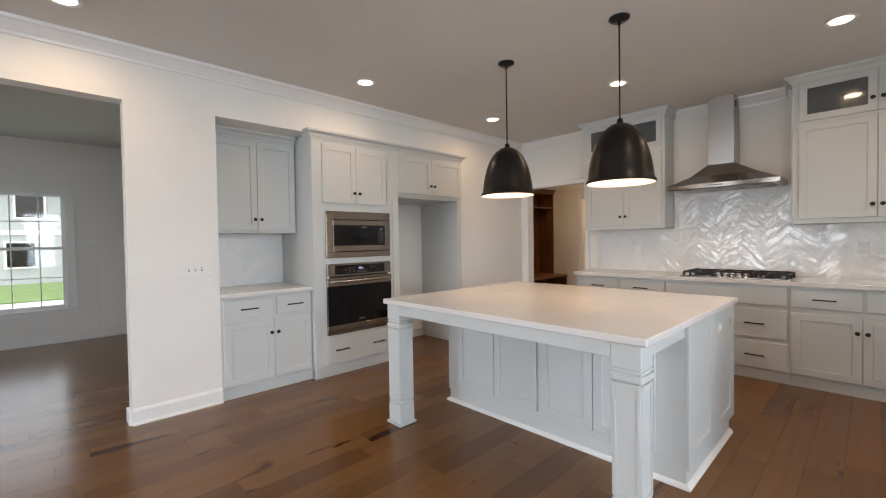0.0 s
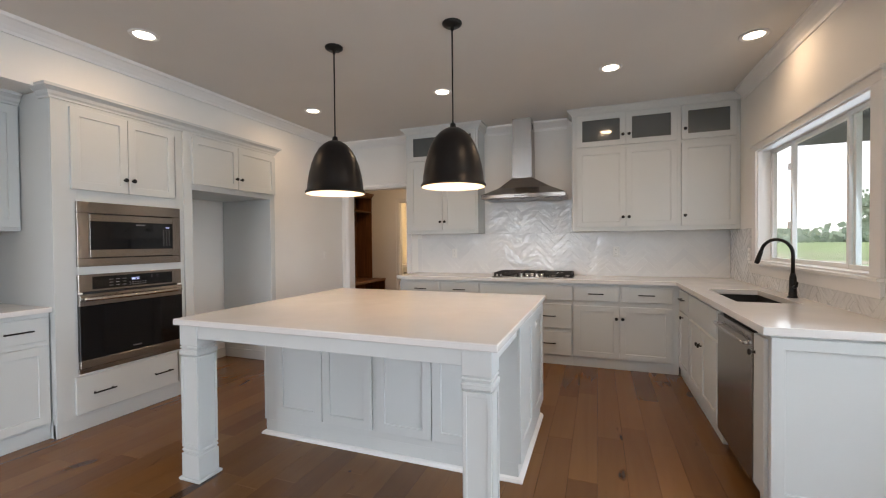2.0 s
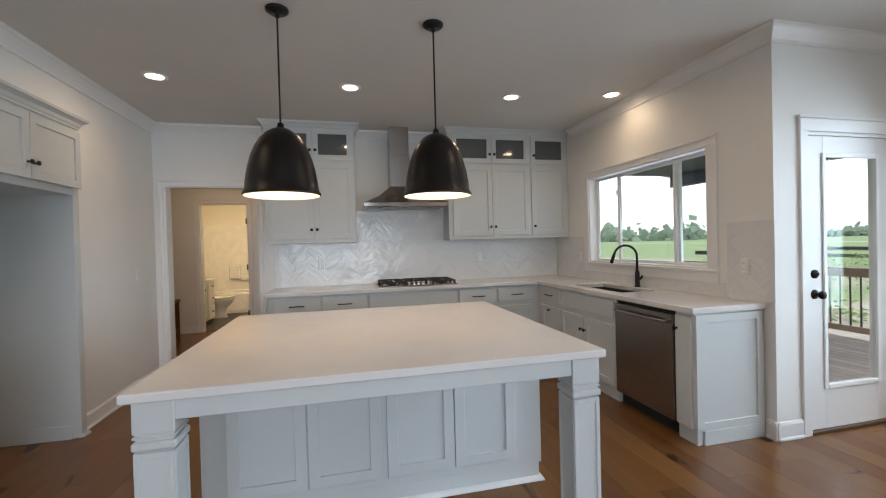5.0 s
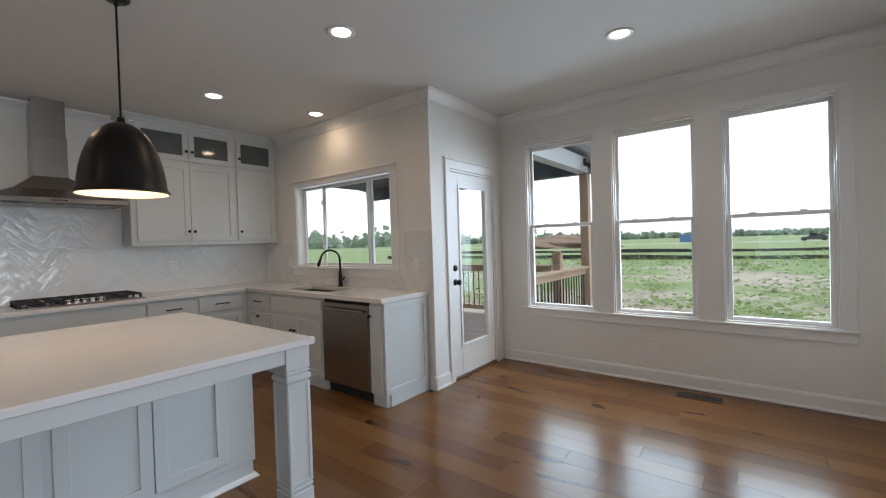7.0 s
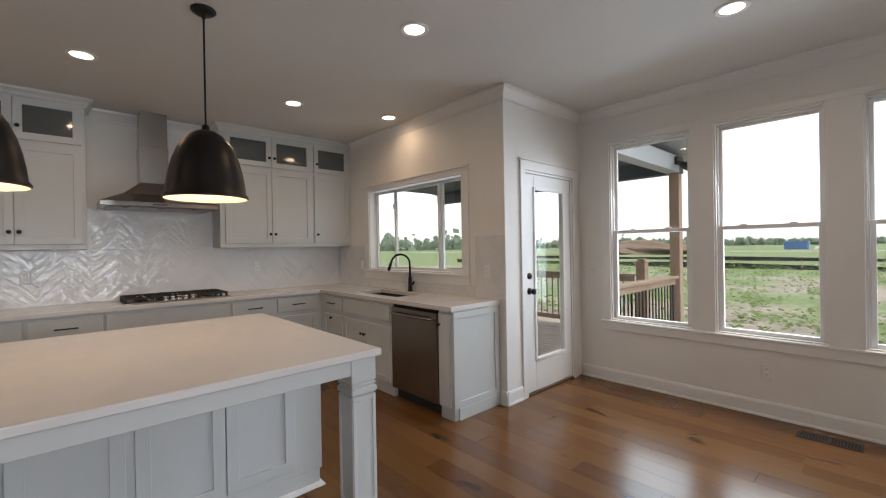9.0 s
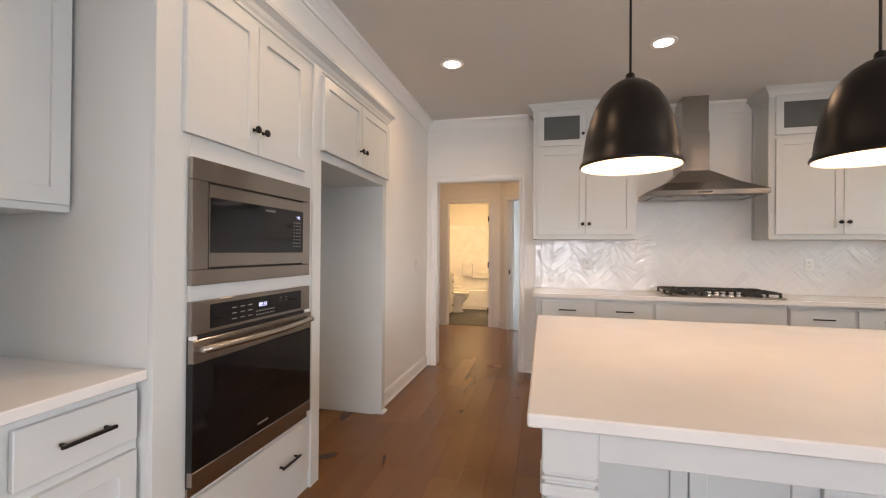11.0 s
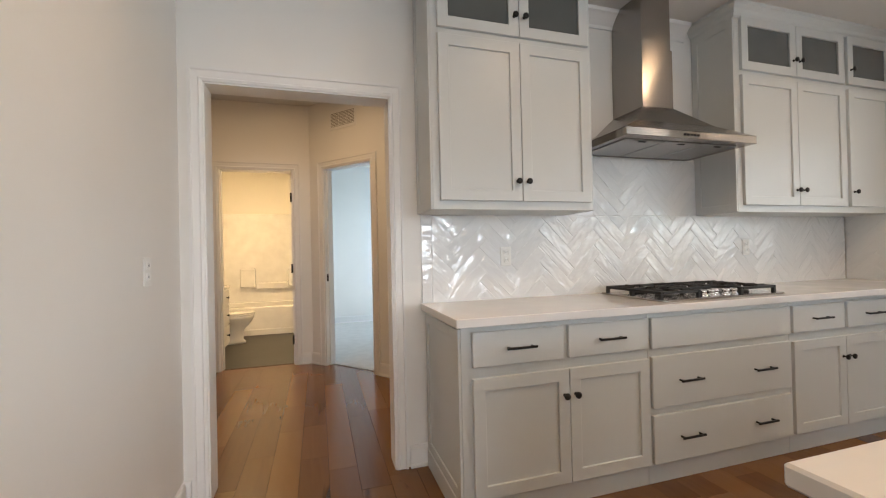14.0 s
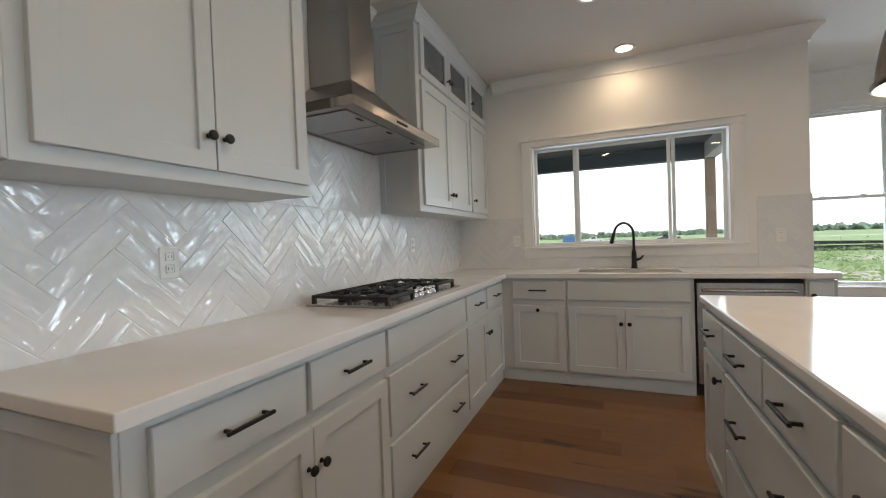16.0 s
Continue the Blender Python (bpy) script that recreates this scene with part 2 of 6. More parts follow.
def grassland():
    m, n, l, p = material("field")
    tc = n.new("ShaderNodeTexCoord")
    a = add(n, "TexNoise", Scale=0.11, Detail=6.0, Roughness=0.65)
    b = add(n, "TexNoise", Scale=1.7, Detail=6.0, Roughness=0.7)
    c = add(n, "TexNoise", Scale=0.02, Detail=3.0)
    l.new(tc.outputs["Object"], a.inputs["Vector"])
    l.new(tc.outputs["Object"], b.inputs["Vector"])
    l.new(tc.outputs["Object"], c.inputs["Vector"])
    g = ramp(n, [(0.25, (0.092, 0.138, 0.046)), (0.55, (0.150, 0.205, 0.078)), (0.8, (0.22, 0.255, 0.125))])
    d = ramp(n, [(0.3, (0.21, 0.18, 0.145)), (0.7, (0.35, 0.31, 0.26))])
    l.new(b.outputs["Fac"], g.inputs["Fac"])
    l.new(b.outputs["Fac"], d.inputs["Fac"])
    sep = n.new("ShaderNodeSeparateXYZ")
    l.new(tc.outputs["Object"], sep.inputs[0])
    bare = add(n, "MapRange", From_Min=13.0, From_Max=55.0, To_Min=0.145, To_Max=-0.12)
    l.new(sep.outputs[0], bare.inputs["Value"])
    s = n.new("ShaderNodeMath")
    s.operation = "ADD"
    l.new(a.outputs["Fac"], s.inputs[0])
    l.new(bare.outputs[0], s.inputs[1])
    s2 = n.new("ShaderNodeMath")
    s2.operation = "MULTIPLY_ADD"
    s2.inputs[1].default_value = 0.25
    l.new(b.outputs["Fac"], s2.inputs[0])
    l.new(s.outputs[0], s2.inputs[2])
    k = ramp(n, [(0.66, (0, 0, 0)), (0.76, (1, 1, 1))])
    l.new(s2.outputs[0], k.inputs["Fac"])
    mx = n.new("ShaderNodeMix")
    mx.data_type = "RGBA"
    l.new(k.outputs[0], mx.inputs["Factor"])
    l.new(g.outputs[0], mx.inputs["A"])
    l.new(d.outputs[0], mx.inputs["B"])
    l.new(mx.outputs["Result"], p.inputs["Base Color"])
    p.inputs["Roughness"].default_value = 0.95
    bp = add(n, "Bump", Strength=0.6, Distance=0.08)
    l.new(b.outputs["Fac"], bp.inputs["Height"])
    l.new(bp.outputs[0], p.inputs["Normal"])
    return m


WALL = painted("wall_paint", (0.80, 0.785, 0.755), 0.62, 0.025, 300, 0.10)
# ceiling white lowered below its real paint: the dimness up there is in the colour
CEIL = painted("dimmed_ceiling_paint", (0.66, 0.645, 0.62), 0.8, 0.03, 180, 0.20)
TRIM = painted("trim_paint", (0.80, 0.79, 0.775), 0.38, 0.02, 200, 0.02)
CAB = painted("cabinet_paint", (0.57, 0.59, 0.585), 0.36, 0.025, 160, 0.03)
CAB_IN = painted("cabinet_inside", (0.60, 0.61, 0.60), 0.5, 0.03)
QUARTZ = painted("white_quartz", (0.71, 0.69, 0.67), 0.11, 0.02, 60, 0.0, 5.0)
QUARTZ.node_tree.nodes["Principled BSDF"].inputs["Specular IOR Level"].default_value = 0.17
GROUT = painted("grout", (0.80, 0.80, 0.79), 0.8, 0.03)
TILE = wavy_tile()
FLOORWOOD = wood("hickory_floor", [(0.0, (0.082, 0.033, 0.011)), (0.35, (0.146, 0.063, 0.019)), (0.7, (0.190, 0.086, 0.027)), (1.0, (0.238, 0.114, 0.040))],
                 rough=0.24, axis=1, scale=0.5, spread=0.34, bump=0.015, streak=0.30, fine=0.06, knot=0.665, gloss_vary=0.03)
FLOORWOOD.node_tree.nodes["Principled BSDF"].inputs["Coat Weight"].default_value = 0.14
FLOORWOOD.node_tree.nodes["Principled BSDF"].inputs["Coat Roughness"].default_value = 0.12
FLOORWOOD.node_tree.nodes["Principled BSDF"].inputs["Specular IOR Level"].default_value = 0.30
LOCKERWOOD = wood("stained_locker_wood", [(0.0, (0.07, 0.028, 0.010)), (0.6, (0.17, 0.070, 0.025)), (1.0, (0.25, 0.11, 0.045))], rough=0.4, axis=2, spread=0.2, knots=False)
DECKWOOD = wood("deck_boards", [(0.0, (0.16, 0.12, 0.105)), (0.6, (0.27, 0.215, 0.19)), (1.0, (0.36, 0.30, 0.27))], rough=0.7, axis=1, spread=0.4, knots=False)
CEDAR = wood("treated_timber", [(0.0, (0.19, 0.125, 0.085)), (0.6, (0.31, 0.215, 0.15)), (1.0, (0.42, 0.31, 0.225))], rough=0.75, axis=2, spread=0.3, knots=False)
STEEL = metal("stainless_steel", (0.36, 0.33, 0.305), 0.22, (60, 60, 1), 0.9)
STEEL_H = metal("stainless_brushed_along", (0.36, 0.325, 0.295), 0.20, (1, 1, 60), 0.95)
CHROME = metal("polished_chrome", (0.70, 0.69, 0.68), 0.14)
HANDLE_STEEL = metal("satin_handle_steel", (0.46, 0.43, 0.40), 0.24)
BLACK = plain("matt_black_metal", (0.018, 0.017, 0.016), 0.38, 0.6)
BRONZE = plain("dark_bronze_shade", (0.009, 0.007, 0.006), 0.34, 0.0, 0.0)
BRONZE.node_tree.nodes["Principled BSDF"].inputs["Specular IOR Level"].default_value = 0.25
IRON = plain("cast_iron", (0.02, 0.02, 0.02), 0.6)
BLACKGLASS = plain("black_appliance_glass", (0.004, 0.004, 0.005), 0.05)
JOINT = plain("plank_joint", (0.045, 0.021, 0.009), 0.7)
DARKGAP = plain("dark_gap", (0.012, 0.012, 0.012), 0.7)
SHADE_IN = painted("white_shade_lining", (0.82, 0.78, 0.70), 0.5, 0.02)
LENS_ON = glow("lamp_lens", (1.0, 0.86, 0.66), 4.0)
BULB = glow("pendant_bulb", (1.0, 0.80, 0.56), 2.6)
DIGIT = glow("clock_digits", (0.50, 0.60, 1.0), 0.45)
LEGEND = plain("grey_legend_print", (0.17, 0.17, 0.17), 0.5)
GLASS = glass_pane("window_glass")
FROST = plain("frosted_cabinet_glass", (0.095, 0.105, 0.105), 0.08, 0.0, 0.6)
VINYL = painted("white_vinyl", (0.82, 0.83, 0.83), 0.35, 0.02)
OUTLET = painted("outlet_plastic", (0.80, 0.79, 0.76), 0.35, 0.01)
PORCELAIN = plain("porcelain", (0.80, 0.79, 0.76), 0.12, 0.0, 0.4)
BATHFLOOR = painted("grey_vinyl_floor", (0.055, 0.055, 0.052), 0.5, 0.12, 60, 0.05, 3.0)
CARPET = painted("grey_carpet", (0.50, 0.49, 0.47), 0.95, 0.06, 500, 0.8, 9.0)
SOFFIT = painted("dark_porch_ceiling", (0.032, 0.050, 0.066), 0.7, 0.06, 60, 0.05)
SIDING = painted("grey_siding", (0.36, 0.39, 0.42), 0.6, 0.04, 60, 0.05)
VENTMETAL = plain("brown_floor_register", (0.06, 0.04, 0.03), 0.5, 0.3)
FIELD = grassland()
# leaf green made paler: the haze of distance is mixed into the colour
LEAF = leafy("hazed_tree_leaves", (0.25, 0.315, 0.235))
WEED = leafy("weed_leaves", (0.20, 0.275, 0.10))
BARK = painted("bark", (0.11, 0.085, 0.065), 0.9, 0.2, 30, 0.3)
CONCRETE = painted("concrete", (0.42, 0.41, 0.39), 0.85, 0.06, 60, 0.1)
CARWHITE = plain("white_car_paint", (0.75, 0.75, 0.75), 0.2, 0.0, 0.8)
CARBLUE = plain("blue_panel", (0.08, 0.18, 0.40), 0.4)
RUBBER = plain("black_rubber", (0.02, 0.02, 0.02), 0.8)
ROOFING = painted("roof_shingles", (0.10, 0.095, 0.09), 0.9, 0.15, 20, 0.3)
LAWN = painted("mown_lawn", (0.13, 0.21, 0.07), 0.9, 0.25, 40, 0.5, 3.0)
SILT = painted("black_silt_fence", (0.02, 0.02, 0.022), 0.8, 0.2)
DIRT = painted("bare_earth", (0.16, 0.11, 0.08), 0.95, 0.2, 3, 0.5, 0.4)


# ---------------------------------------------------------------- mesh helpers
ORIGIN = {}


def thing(name, at, label="", category="", group="", kind=""):
    ob = new(name)
    ob.empty_display_size = 0.1
    ob.location = at
    ORIGIN[ob] = Vector(at)
    return tagged(ob, label, category, group, kind)


def part(name, bm, mat, parent=None, label="", smooth=False):
    """Links a bmesh, given in world coordinates, as one mesh under a thing or part."""
    me = bpy.data.meshes.new(name)
    org = ORIGIN.get(parent, Vector((0, 0, 0)))
    bmesh.ops.translate(bm, verts=bm.verts, vec=-org)
    bmesh.ops.recalc_face_normals(bm, faces=bm.faces)
    bm.to_mesh(me)
    bm.free()
    if smooth:
        me.polygons.foreach_set("use_smooth", [True] * len(me.polygons))
    for m in (mat if isinstance(mat, (list, tuple)) else [mat]):
        me.materials.append(m)
    ob = new(name, me)
    if parent:
        ob.parent = parent
        ORIGIN[ob] = org
    if label:
        ob["label"] = label
    return ob


def structure(name, bm, mat, label, category):
    return tagged(part(name, bm, mat), label, category, "", "structure")


def facing(origin, d):
    """A frame on an upright face: u to the right as one looks at it, v up, w out of it. d: the way it faces."""
    u = {"-y": (1, 0, 0), "+y": (-1, 0, 0), "+x": (0, 1, 0), "-x": (0, -1, 0)}[d]
    w = {"-y": (0, -1, 0), "+y": (0, 1, 0), "+x": (1, 0, 0), "-x": (-1, 0, 0)}[d]
    return Matrix(((u[0], 0, w[0], origin[0]), (u[1], 0, w[1], origin[1]), (0, 1, 0, origin[2]), (0, 0, 0, 1)))


IDENT = Matrix.Identity(4)


def box(bm, F, a, b, bevel=0.0):
    """A block between two corners, in the frame F."""
    lo = [min(p, q) for p, q in zip(a, b)]
    hi = [max(p, q) for p, q in zip(a, b)]
    vs = [bm.verts.new(F @ Vector((x, y, z))) for x in (lo[0], hi[0]) for y in (lo[1], hi[1]) for z in (lo[2], hi[2])]
    fs = [bm.faces.new([vs[i] for i in q]) for q in ((0, 1, 3, 2), (4, 6, 7, 5), (0, 4, 5, 1), (2, 3, 7, 6), (0, 2, 6, 4), (1, 5, 7, 3))]
    if bevel:
        es = list({e for f in fs for e in f.edges})
        bmesh.ops.bevel(bm, geom=es, offset=bevel, segments=1, affect="EDGES", profile=0.5)
    return bm


def slab(F, a, b, bevel=0.0):
    return box(bmesh.new(), F, a, b, bevel)


def lathe(bm, prof, M, seg=24):
    rings = []
    for r, z in prof:
        if r < 1e-6:
            rings.append([bm.verts.new(M @ Vector((0, 0, z)))])
        else:
            rings.append([bm.verts.new(M @ Vector((r * math.cos(2 * math.pi * i / seg), r * math.sin(2 * math.pi * i / seg), z))) for i in range(seg)])
    for a, b in zip(rings, rings[1:]):
        for i in range(seg):
            j = (i + 1) % seg
            if len(a) == 1 and len(b) == 1:
                continue
            if len(a) == 1:
                bm.faces.new((a[0], b[i], b[j]))
            elif len(b) == 1:
                bm.faces.new((a[i], b[0], a[j]))
            else:
                bm.faces.new((a[i], b[i], b[j], a[j]))
    return bm


def tube(bm, pts, r, seg=12):
    pts = [Vector(p) for p in pts]
    rings = []
    side = None
    for i, p in enumerate(pts):
        d = (pts[min(i + 1, len(pts) - 1)] - pts[max(i - 1, 0)]).normalized()
        if side is None:
            side = d.orthogonal().normalized()
        side = (side - d * side.dot(d)).normalized()
        up = d.cross(side)
        rings.append([bm.verts.new(p + (side * math.cos(2 * math.pi * k / seg) + up * math.sin(2 * math.pi * k / seg)) * (r[i] if isinstance(r, list) else r)) for k in range(seg)])
    for a, b in zip(rings, rings[1:]):
        for k in range(seg):
            bm.faces.new((a[k], a[(k + 1) % seg], b[(k + 1) % seg], b[k]))
    bm.faces.new(rings[0])
    bm.faces.new(rings[-1])
    return bm


def moulding(bm, F, prof, u0, u1, m0=0, m1=0):
    """A run of a profile (w, v) from u0 to u1; m0, m1: how much an end moves out for each unit of w (mitres)."""
    a = [bm.verts.new(F @ Vector((u0 + m0 * w, v, w))) for w, v in prof]
    b = [bm.verts.new(F @ Vector((u1 + m1 * w, v, w))) for w, v in prof]
    k = len(prof)
    for i in range(k):
        bm.faces.new((a[i], a[(i + 1) % k], b[(i + 1) % k], b[i]))
    bm.faces.new(a)
    bm.faces.new(b)
    return bm


def wall_bm(F, u0, u1, v0, v1, thick, holes=()):
    """A wall whose face is the plane w = 0 and whose body lies behind it, with openings through it."""
    bm = bmesh.new()
    us = sorted({u0, u1, *[c for h in holes for c in h[:2] if u0 < c < u1]})
    for a, b in zip(us, us[1:]):
        mid = (a + b) / 2
        cuts = sorted([(max(h[2], v0), min(h[3], v1)) for h in holes if h[0] < mid < h[1]])
        z = v0
        for c0, c1 in cuts:
            if c0 > z + 1e-4:
                box(bm, F, (a, z, -thick), (b, c0, 0))
            z = c1
        if z < v1 - 1e-4:
            box(bm, F, (a, z, -thick), (b, v1, 0))
    bmesh.ops.remove_doubles(bm, verts=bm.verts, dist=1e-5)
    return bm


CROWN = [(0, -0.105), (0.012, -0.105), (0.016, -0.085), (0.034, -0.060), (0.062, -0.030), (0.078, -0.022), (0.082, 0.0), (0, 0)]
BASE = [(0, 0), (0.022, 0), (0.022, 0.012), (0.015, 0.022), (0.015, 0.105), (0.008, 0.122), (0, 0.125)]


def baseboard(F, runs):
    bm = bmesh.new()
    for u0, u1 in runs:
        moulding(bm, F, BASE, u0, u1)
    return structure("baseboard", bm, TRIM, "white painted moulded baseboard along the wall", "baseboard")


def crown(F, u0, u1, m0=0, m1=0):
    bm = moulding(bmesh.new(), F @ Matrix.Translation((0, H, 0)), CROWN, u0, u1, m0, m1)
    return structure("crown_moulding", bm, TRIM, "white crown moulding at the ceiling", "crown moulding")


def casing(F, u0, u1, v0, v1, width=0.07, head=0.075, foot=True, name="door_casing"):
    """Moulded trim round an opening u0..u1, up to v1."""
    bm = bmesh.new()
    prof = [(0, 0), (0.012, 0), (0.016, 0.2), (0.011, 0.3), (0.013, 0.75), (0.020, 0.82), (0.020, 1.0), (0, 1.0)]
    for s, u in ((-1, u0), (1, u1)):
        a = [bm.verts.new(F @ Vector((u + s * q * width, v0, w))) for w, q in prof]
        b = [bm.verts.new(F @ Vector((u + s * q * width, v1 + q * head, w))) for w, q in prof]
        for i in range(len(prof)):
            j = (i + 1) % len(prof)
            bm.faces.new((a[i], a[j], b[j], b[i]))
        bm.faces.new(a)
        bm.faces.new(b)
    a = [bm.verts.new(F @ Vector((u0 - q * width, v1 + q * head, w))) for w, q in prof]
    b = [bm.verts.new(F @ Vector((u1 + q * width, v1 + q * head, w))) for w, q in prof]
    for i in range(len(prof)):
        j = (i + 1) % len(prof)
        bm.faces.new((a[i], a[j], b[j], b[i]))
    bm.faces.new(a)
    bm.faces.new(b)
    return structure(name, bm, TRIM, "white painted moulded door casing", "door casing")


# ---------------------------------------------------------------- cabinet pieces
def shaker(name, F, u0, u1, v0, v1, parent, mat=None, rail=0.058, thick=0.020, w0=0.0, pane=None):
    """A door with a raised frame and a sunk panel (or a pane), in one piece."""
    t = w0 + thick
    deep = w0 + 0.001 if pane is not None else t - min(0.011, thick - 0.004)
    rects = [(u0, u1, v0, v1, w0), (u0, u1, v0, v1, t), (u0 + rail, u1 - rail, v0 + rail, v1 - rail, t), (u0 + rail, u1 - rail, v0 + rail, v1 - rail, deep)]
    bm = bmesh.new()
    rings = [[bm.verts.new(F @ Vector((a, b, w))) for a, b in ((p, r), (q, r), (q, s), (p, s))] for p, q, r, s, w in rects]
    for i in range(4):
        j = (i + 1) % 4
        for a, b in zip(rings, rings[1:]):
            bm.faces.new((a[i], a[j], b[j], b[i]))
        if pane is not None:
            bm.faces.new((rings[3][i], rings[3][j], rings[0][j], rings[0][i]))
    if pane is None:
        bm.faces.new(rings[3])
        bm.faces.new(rings[0])
    bm.edges.ensure_lookup_table()
    front = [e for e in bm.edges if all(v in rings[1] for v in e.verts) or all(v in rings[2] for v in e.verts)]
    bmesh.ops.bevel(bm, geom=front, offset=0.0018, segments=1, affect="EDGES", profile=0.5)
    d = part(name, bm, mat or CAB, parent)
    if pane is not None:
        part("pane", slab(F, (u0 + rail - 0.004, v0 + rail - 0.004, w0 + 0.004), (u1 - rail + 0.004, v1 - rail + 0.004, w0 + 0.009)), pane, d, "dark frosted glass pane")
    return d


def cell_slab(xs, ys, inside, z0, z1, bevel=0.0):
    """A slab of rectangular cells, in one piece."""
    bm = bmesh.new()
    grid = {}

    def at(i, j, z):
        if (i, j, z) not in grid:
            grid[i, j, z] = bm.verts.new((xs[i], ys[j], z))
        return grid[i, j, z]
    on = {(i, j) for i in range(len(xs) - 1) for j in range(len(ys) - 1) if inside(i, j)}
    for i, j in on:
        for z in (z0, z1):
            bm.faces.new((at(i, j, z), at(i + 1, j, z), at(i + 1, j + 1, z), at(i, j + 1, z)))
        for di, dj, a, b in ((-1, 0, (i, j), (i, j + 1)), (1, 0, (i + 1, j), (i + 1, j + 1)), (0, -1, (i, j), (i + 1, j)), (0, 1, (i, j + 1), (i + 1, j + 1))):
            if (i + di, j + dj) not in on:
                bm.faces.new((at(*a, z0), at(*b, z0), at(*b, z1), at(*a, z1)))
    if bevel:
        bmesh.ops.recalc_face_normals(bm, faces=bm.faces)
        es = [e for e in bm.edges if len(e.link_faces) == 2 and e.calc_face_angle() > 0.5]
        bmesh.ops.bevel(bm, geom=es, offset=bevel, segments=2, affect="EDGES", profile=0.5)
    return bm


def drawer_front(F, u0, u1, v0, v1, parent, pulls=(), w0=0.0):
    d = part("drawer_front", slab(F, (u0, v0, w0), (u1, v1, w0 + 0.020), 0.0025), CAB, parent)
    for pu in pulls:
        pull(F, pu, (v0 + v1) / 2, w0 + 0.020, d)
    return d


def pull(F, u, v, w, parent, length=0.128):
    bm = bmesh.new()
    h = length / 2
    box(bm, F, (u - h - 0.012, v - 0.0055, w + 0.024), (u + h + 0.012, v + 0.0055, w + 0.034), 0.002)
    for s in (-h, h - 0.008):
        box(bm, F, (u + s, v - 0.0045, w), (u + s + 0.008, v + 0.0045, w + 0.026), 0.001)
    return part("pull_handle", bm, BLACK, parent, "matt black bar pull")


def knob(F, u, v, w, parent):
    bm = lathe(bmesh.new(), [(0.0085, 0), (0.0085, 0.002), (0.0055, 0.005), (0.005, 0.014), (0.009, 0.018), (0.0155, 0.021), (0.0165, 0.025), (0.0150, 0.030), (0.009, 0.0325), (0, 0.033)],
               F @ Matrix.Translation((u, v, w)), 20)
    return part("knob", bm, BLACK, parent, "round black knob", True)


def pair_of_doors(F, u0, um, u1, v0, v1, parent, knobs="low", w0=0.0, pane=None):
    g = 0.002
    for a, b, ku in ((u0, um - g, um - 0.030), (um + g, u1, um + 0.030)):
        d = shaker("door", F, a, b, v0, v1, parent, w0=w0, pane=pane)
        kv = v0 + 0.105 if knobs == "low" else v1 - 0.122
        knob(F, ku, kv, w0 + 0.020, d)


CORNICE = [(0, 0), (0.010, 0), (0.012, 0.014), (0.022, 0.026), (0.030, 0.045), (0.050, 0.062), (0.058, 0.066), (0.060, 0.085), (0, 0.085)]


def cornice(F, u0, u1, v, w, parent, scale=1.0, ends=(True, True), depth=0.3):
    """A cornice along a cabinet's front, with returns along its sides."""
    prof = [(a * scale, b * scale) for a, b in CORNICE]
    bm = bmesh.new()
    G = F @ Matrix.Translation((0, v, w))
    moulding(bm, G, prof, u0, u1, -1 if ends[0] else 0, 1 if ends[1] else 0)
    for on, u, s in ((ends[0], u0, -1), (ends[1], u1, 1)):
        if on:
            a = [bm.verts.new(G @ Vector((u + s * q, h, q))) for q, h in prof]
            b = [bm.verts.new(G @ Vector((u + s * q, h, -depth))) for q, h in prof]
            for i in range(len(prof)):
                j = (i + 1) % len(prof)
                bm.faces.new((a[i], a[j], b[j], b[i]))
            bm.faces.new(a)
            bm.faces.new(b)
    return part("cornice", bm, CAB, parent)


def wall_plate(name, at, d, kind, parent=None):
    """A socket or switch plate on a wall."""
    F = facing(at, d)
    gang = 3 if kind == "switch3" else 1
    w = 0.036 + 0.046 * (gang - 1)
    t = thing(name, at, "white plastic three-gang light switch plate on the wall" if gang == 3 else "white plastic electrical outlet on the wall", "light switch" if gang == 3 else "outlet")
    part("plate", slab(F, (-w, -0.058, 0), (w, 0.058, 0.006), 0.003), OUTLET, t)
    for g in range(gang):
        c = (g - (gang - 1) / 2) * 0.046
        if gang == 3:
            # slot coloured dark grey to carry the shadow cast by the toggle
            part("toggle_slot_shade", slab(F, (c - 0.006, -0.014, 0.006), (c + 0.006, 0.014, 0.0064)), LEGEND, t)
            part("toggle", slab(F, (c - 0.004, -0.004, 0.0064), (c + 0.004, 0.012, 0.019), 0.002), OUTLET, t)
        else:
            for s in (-0.022, 0.022):
                r = part("receptacle", slab(F, (c - 0.016, s - 0.016, 0.006), (c + 0.016, s + 0.016, 0.009), 0.004), OUTLET, t)
                bm = bmesh.new()
                for q in (-0.006, 0.006):
                    box(bm, F, (c + q - 0.001, s - 0.004, 0.009), (c + q + 0.001, s + 0.006, 0.0094))
                part("slots", bm, DARKGAP, r)
    return t


# ---------------------------------------------------------------- structure: walls, ceiling, trim
F_OVEN = facing((X_OVEN, 0, 0), "+x")          # u = y
F_COOK = facing((0, 0, 0), "-y")               # u = x
F_SINK = facing((X_SINK, 0, 0), "-x")          # u = -y
F_DOOR = facing((0, Y_DOOR, 0), "-y")          # u = x
F_NOOK = facing((X_NOOK, 0, 0), "-x")          # u = -y
F_END = facing((0, Y_RIGHT, 0), "+y")          # u = -x

DW0, DW1, DWH = 0.058, 1.012, 2.115            # doorway to the hall
SW = (0.785, 2.435, 1.140, 2.120)               # sink window
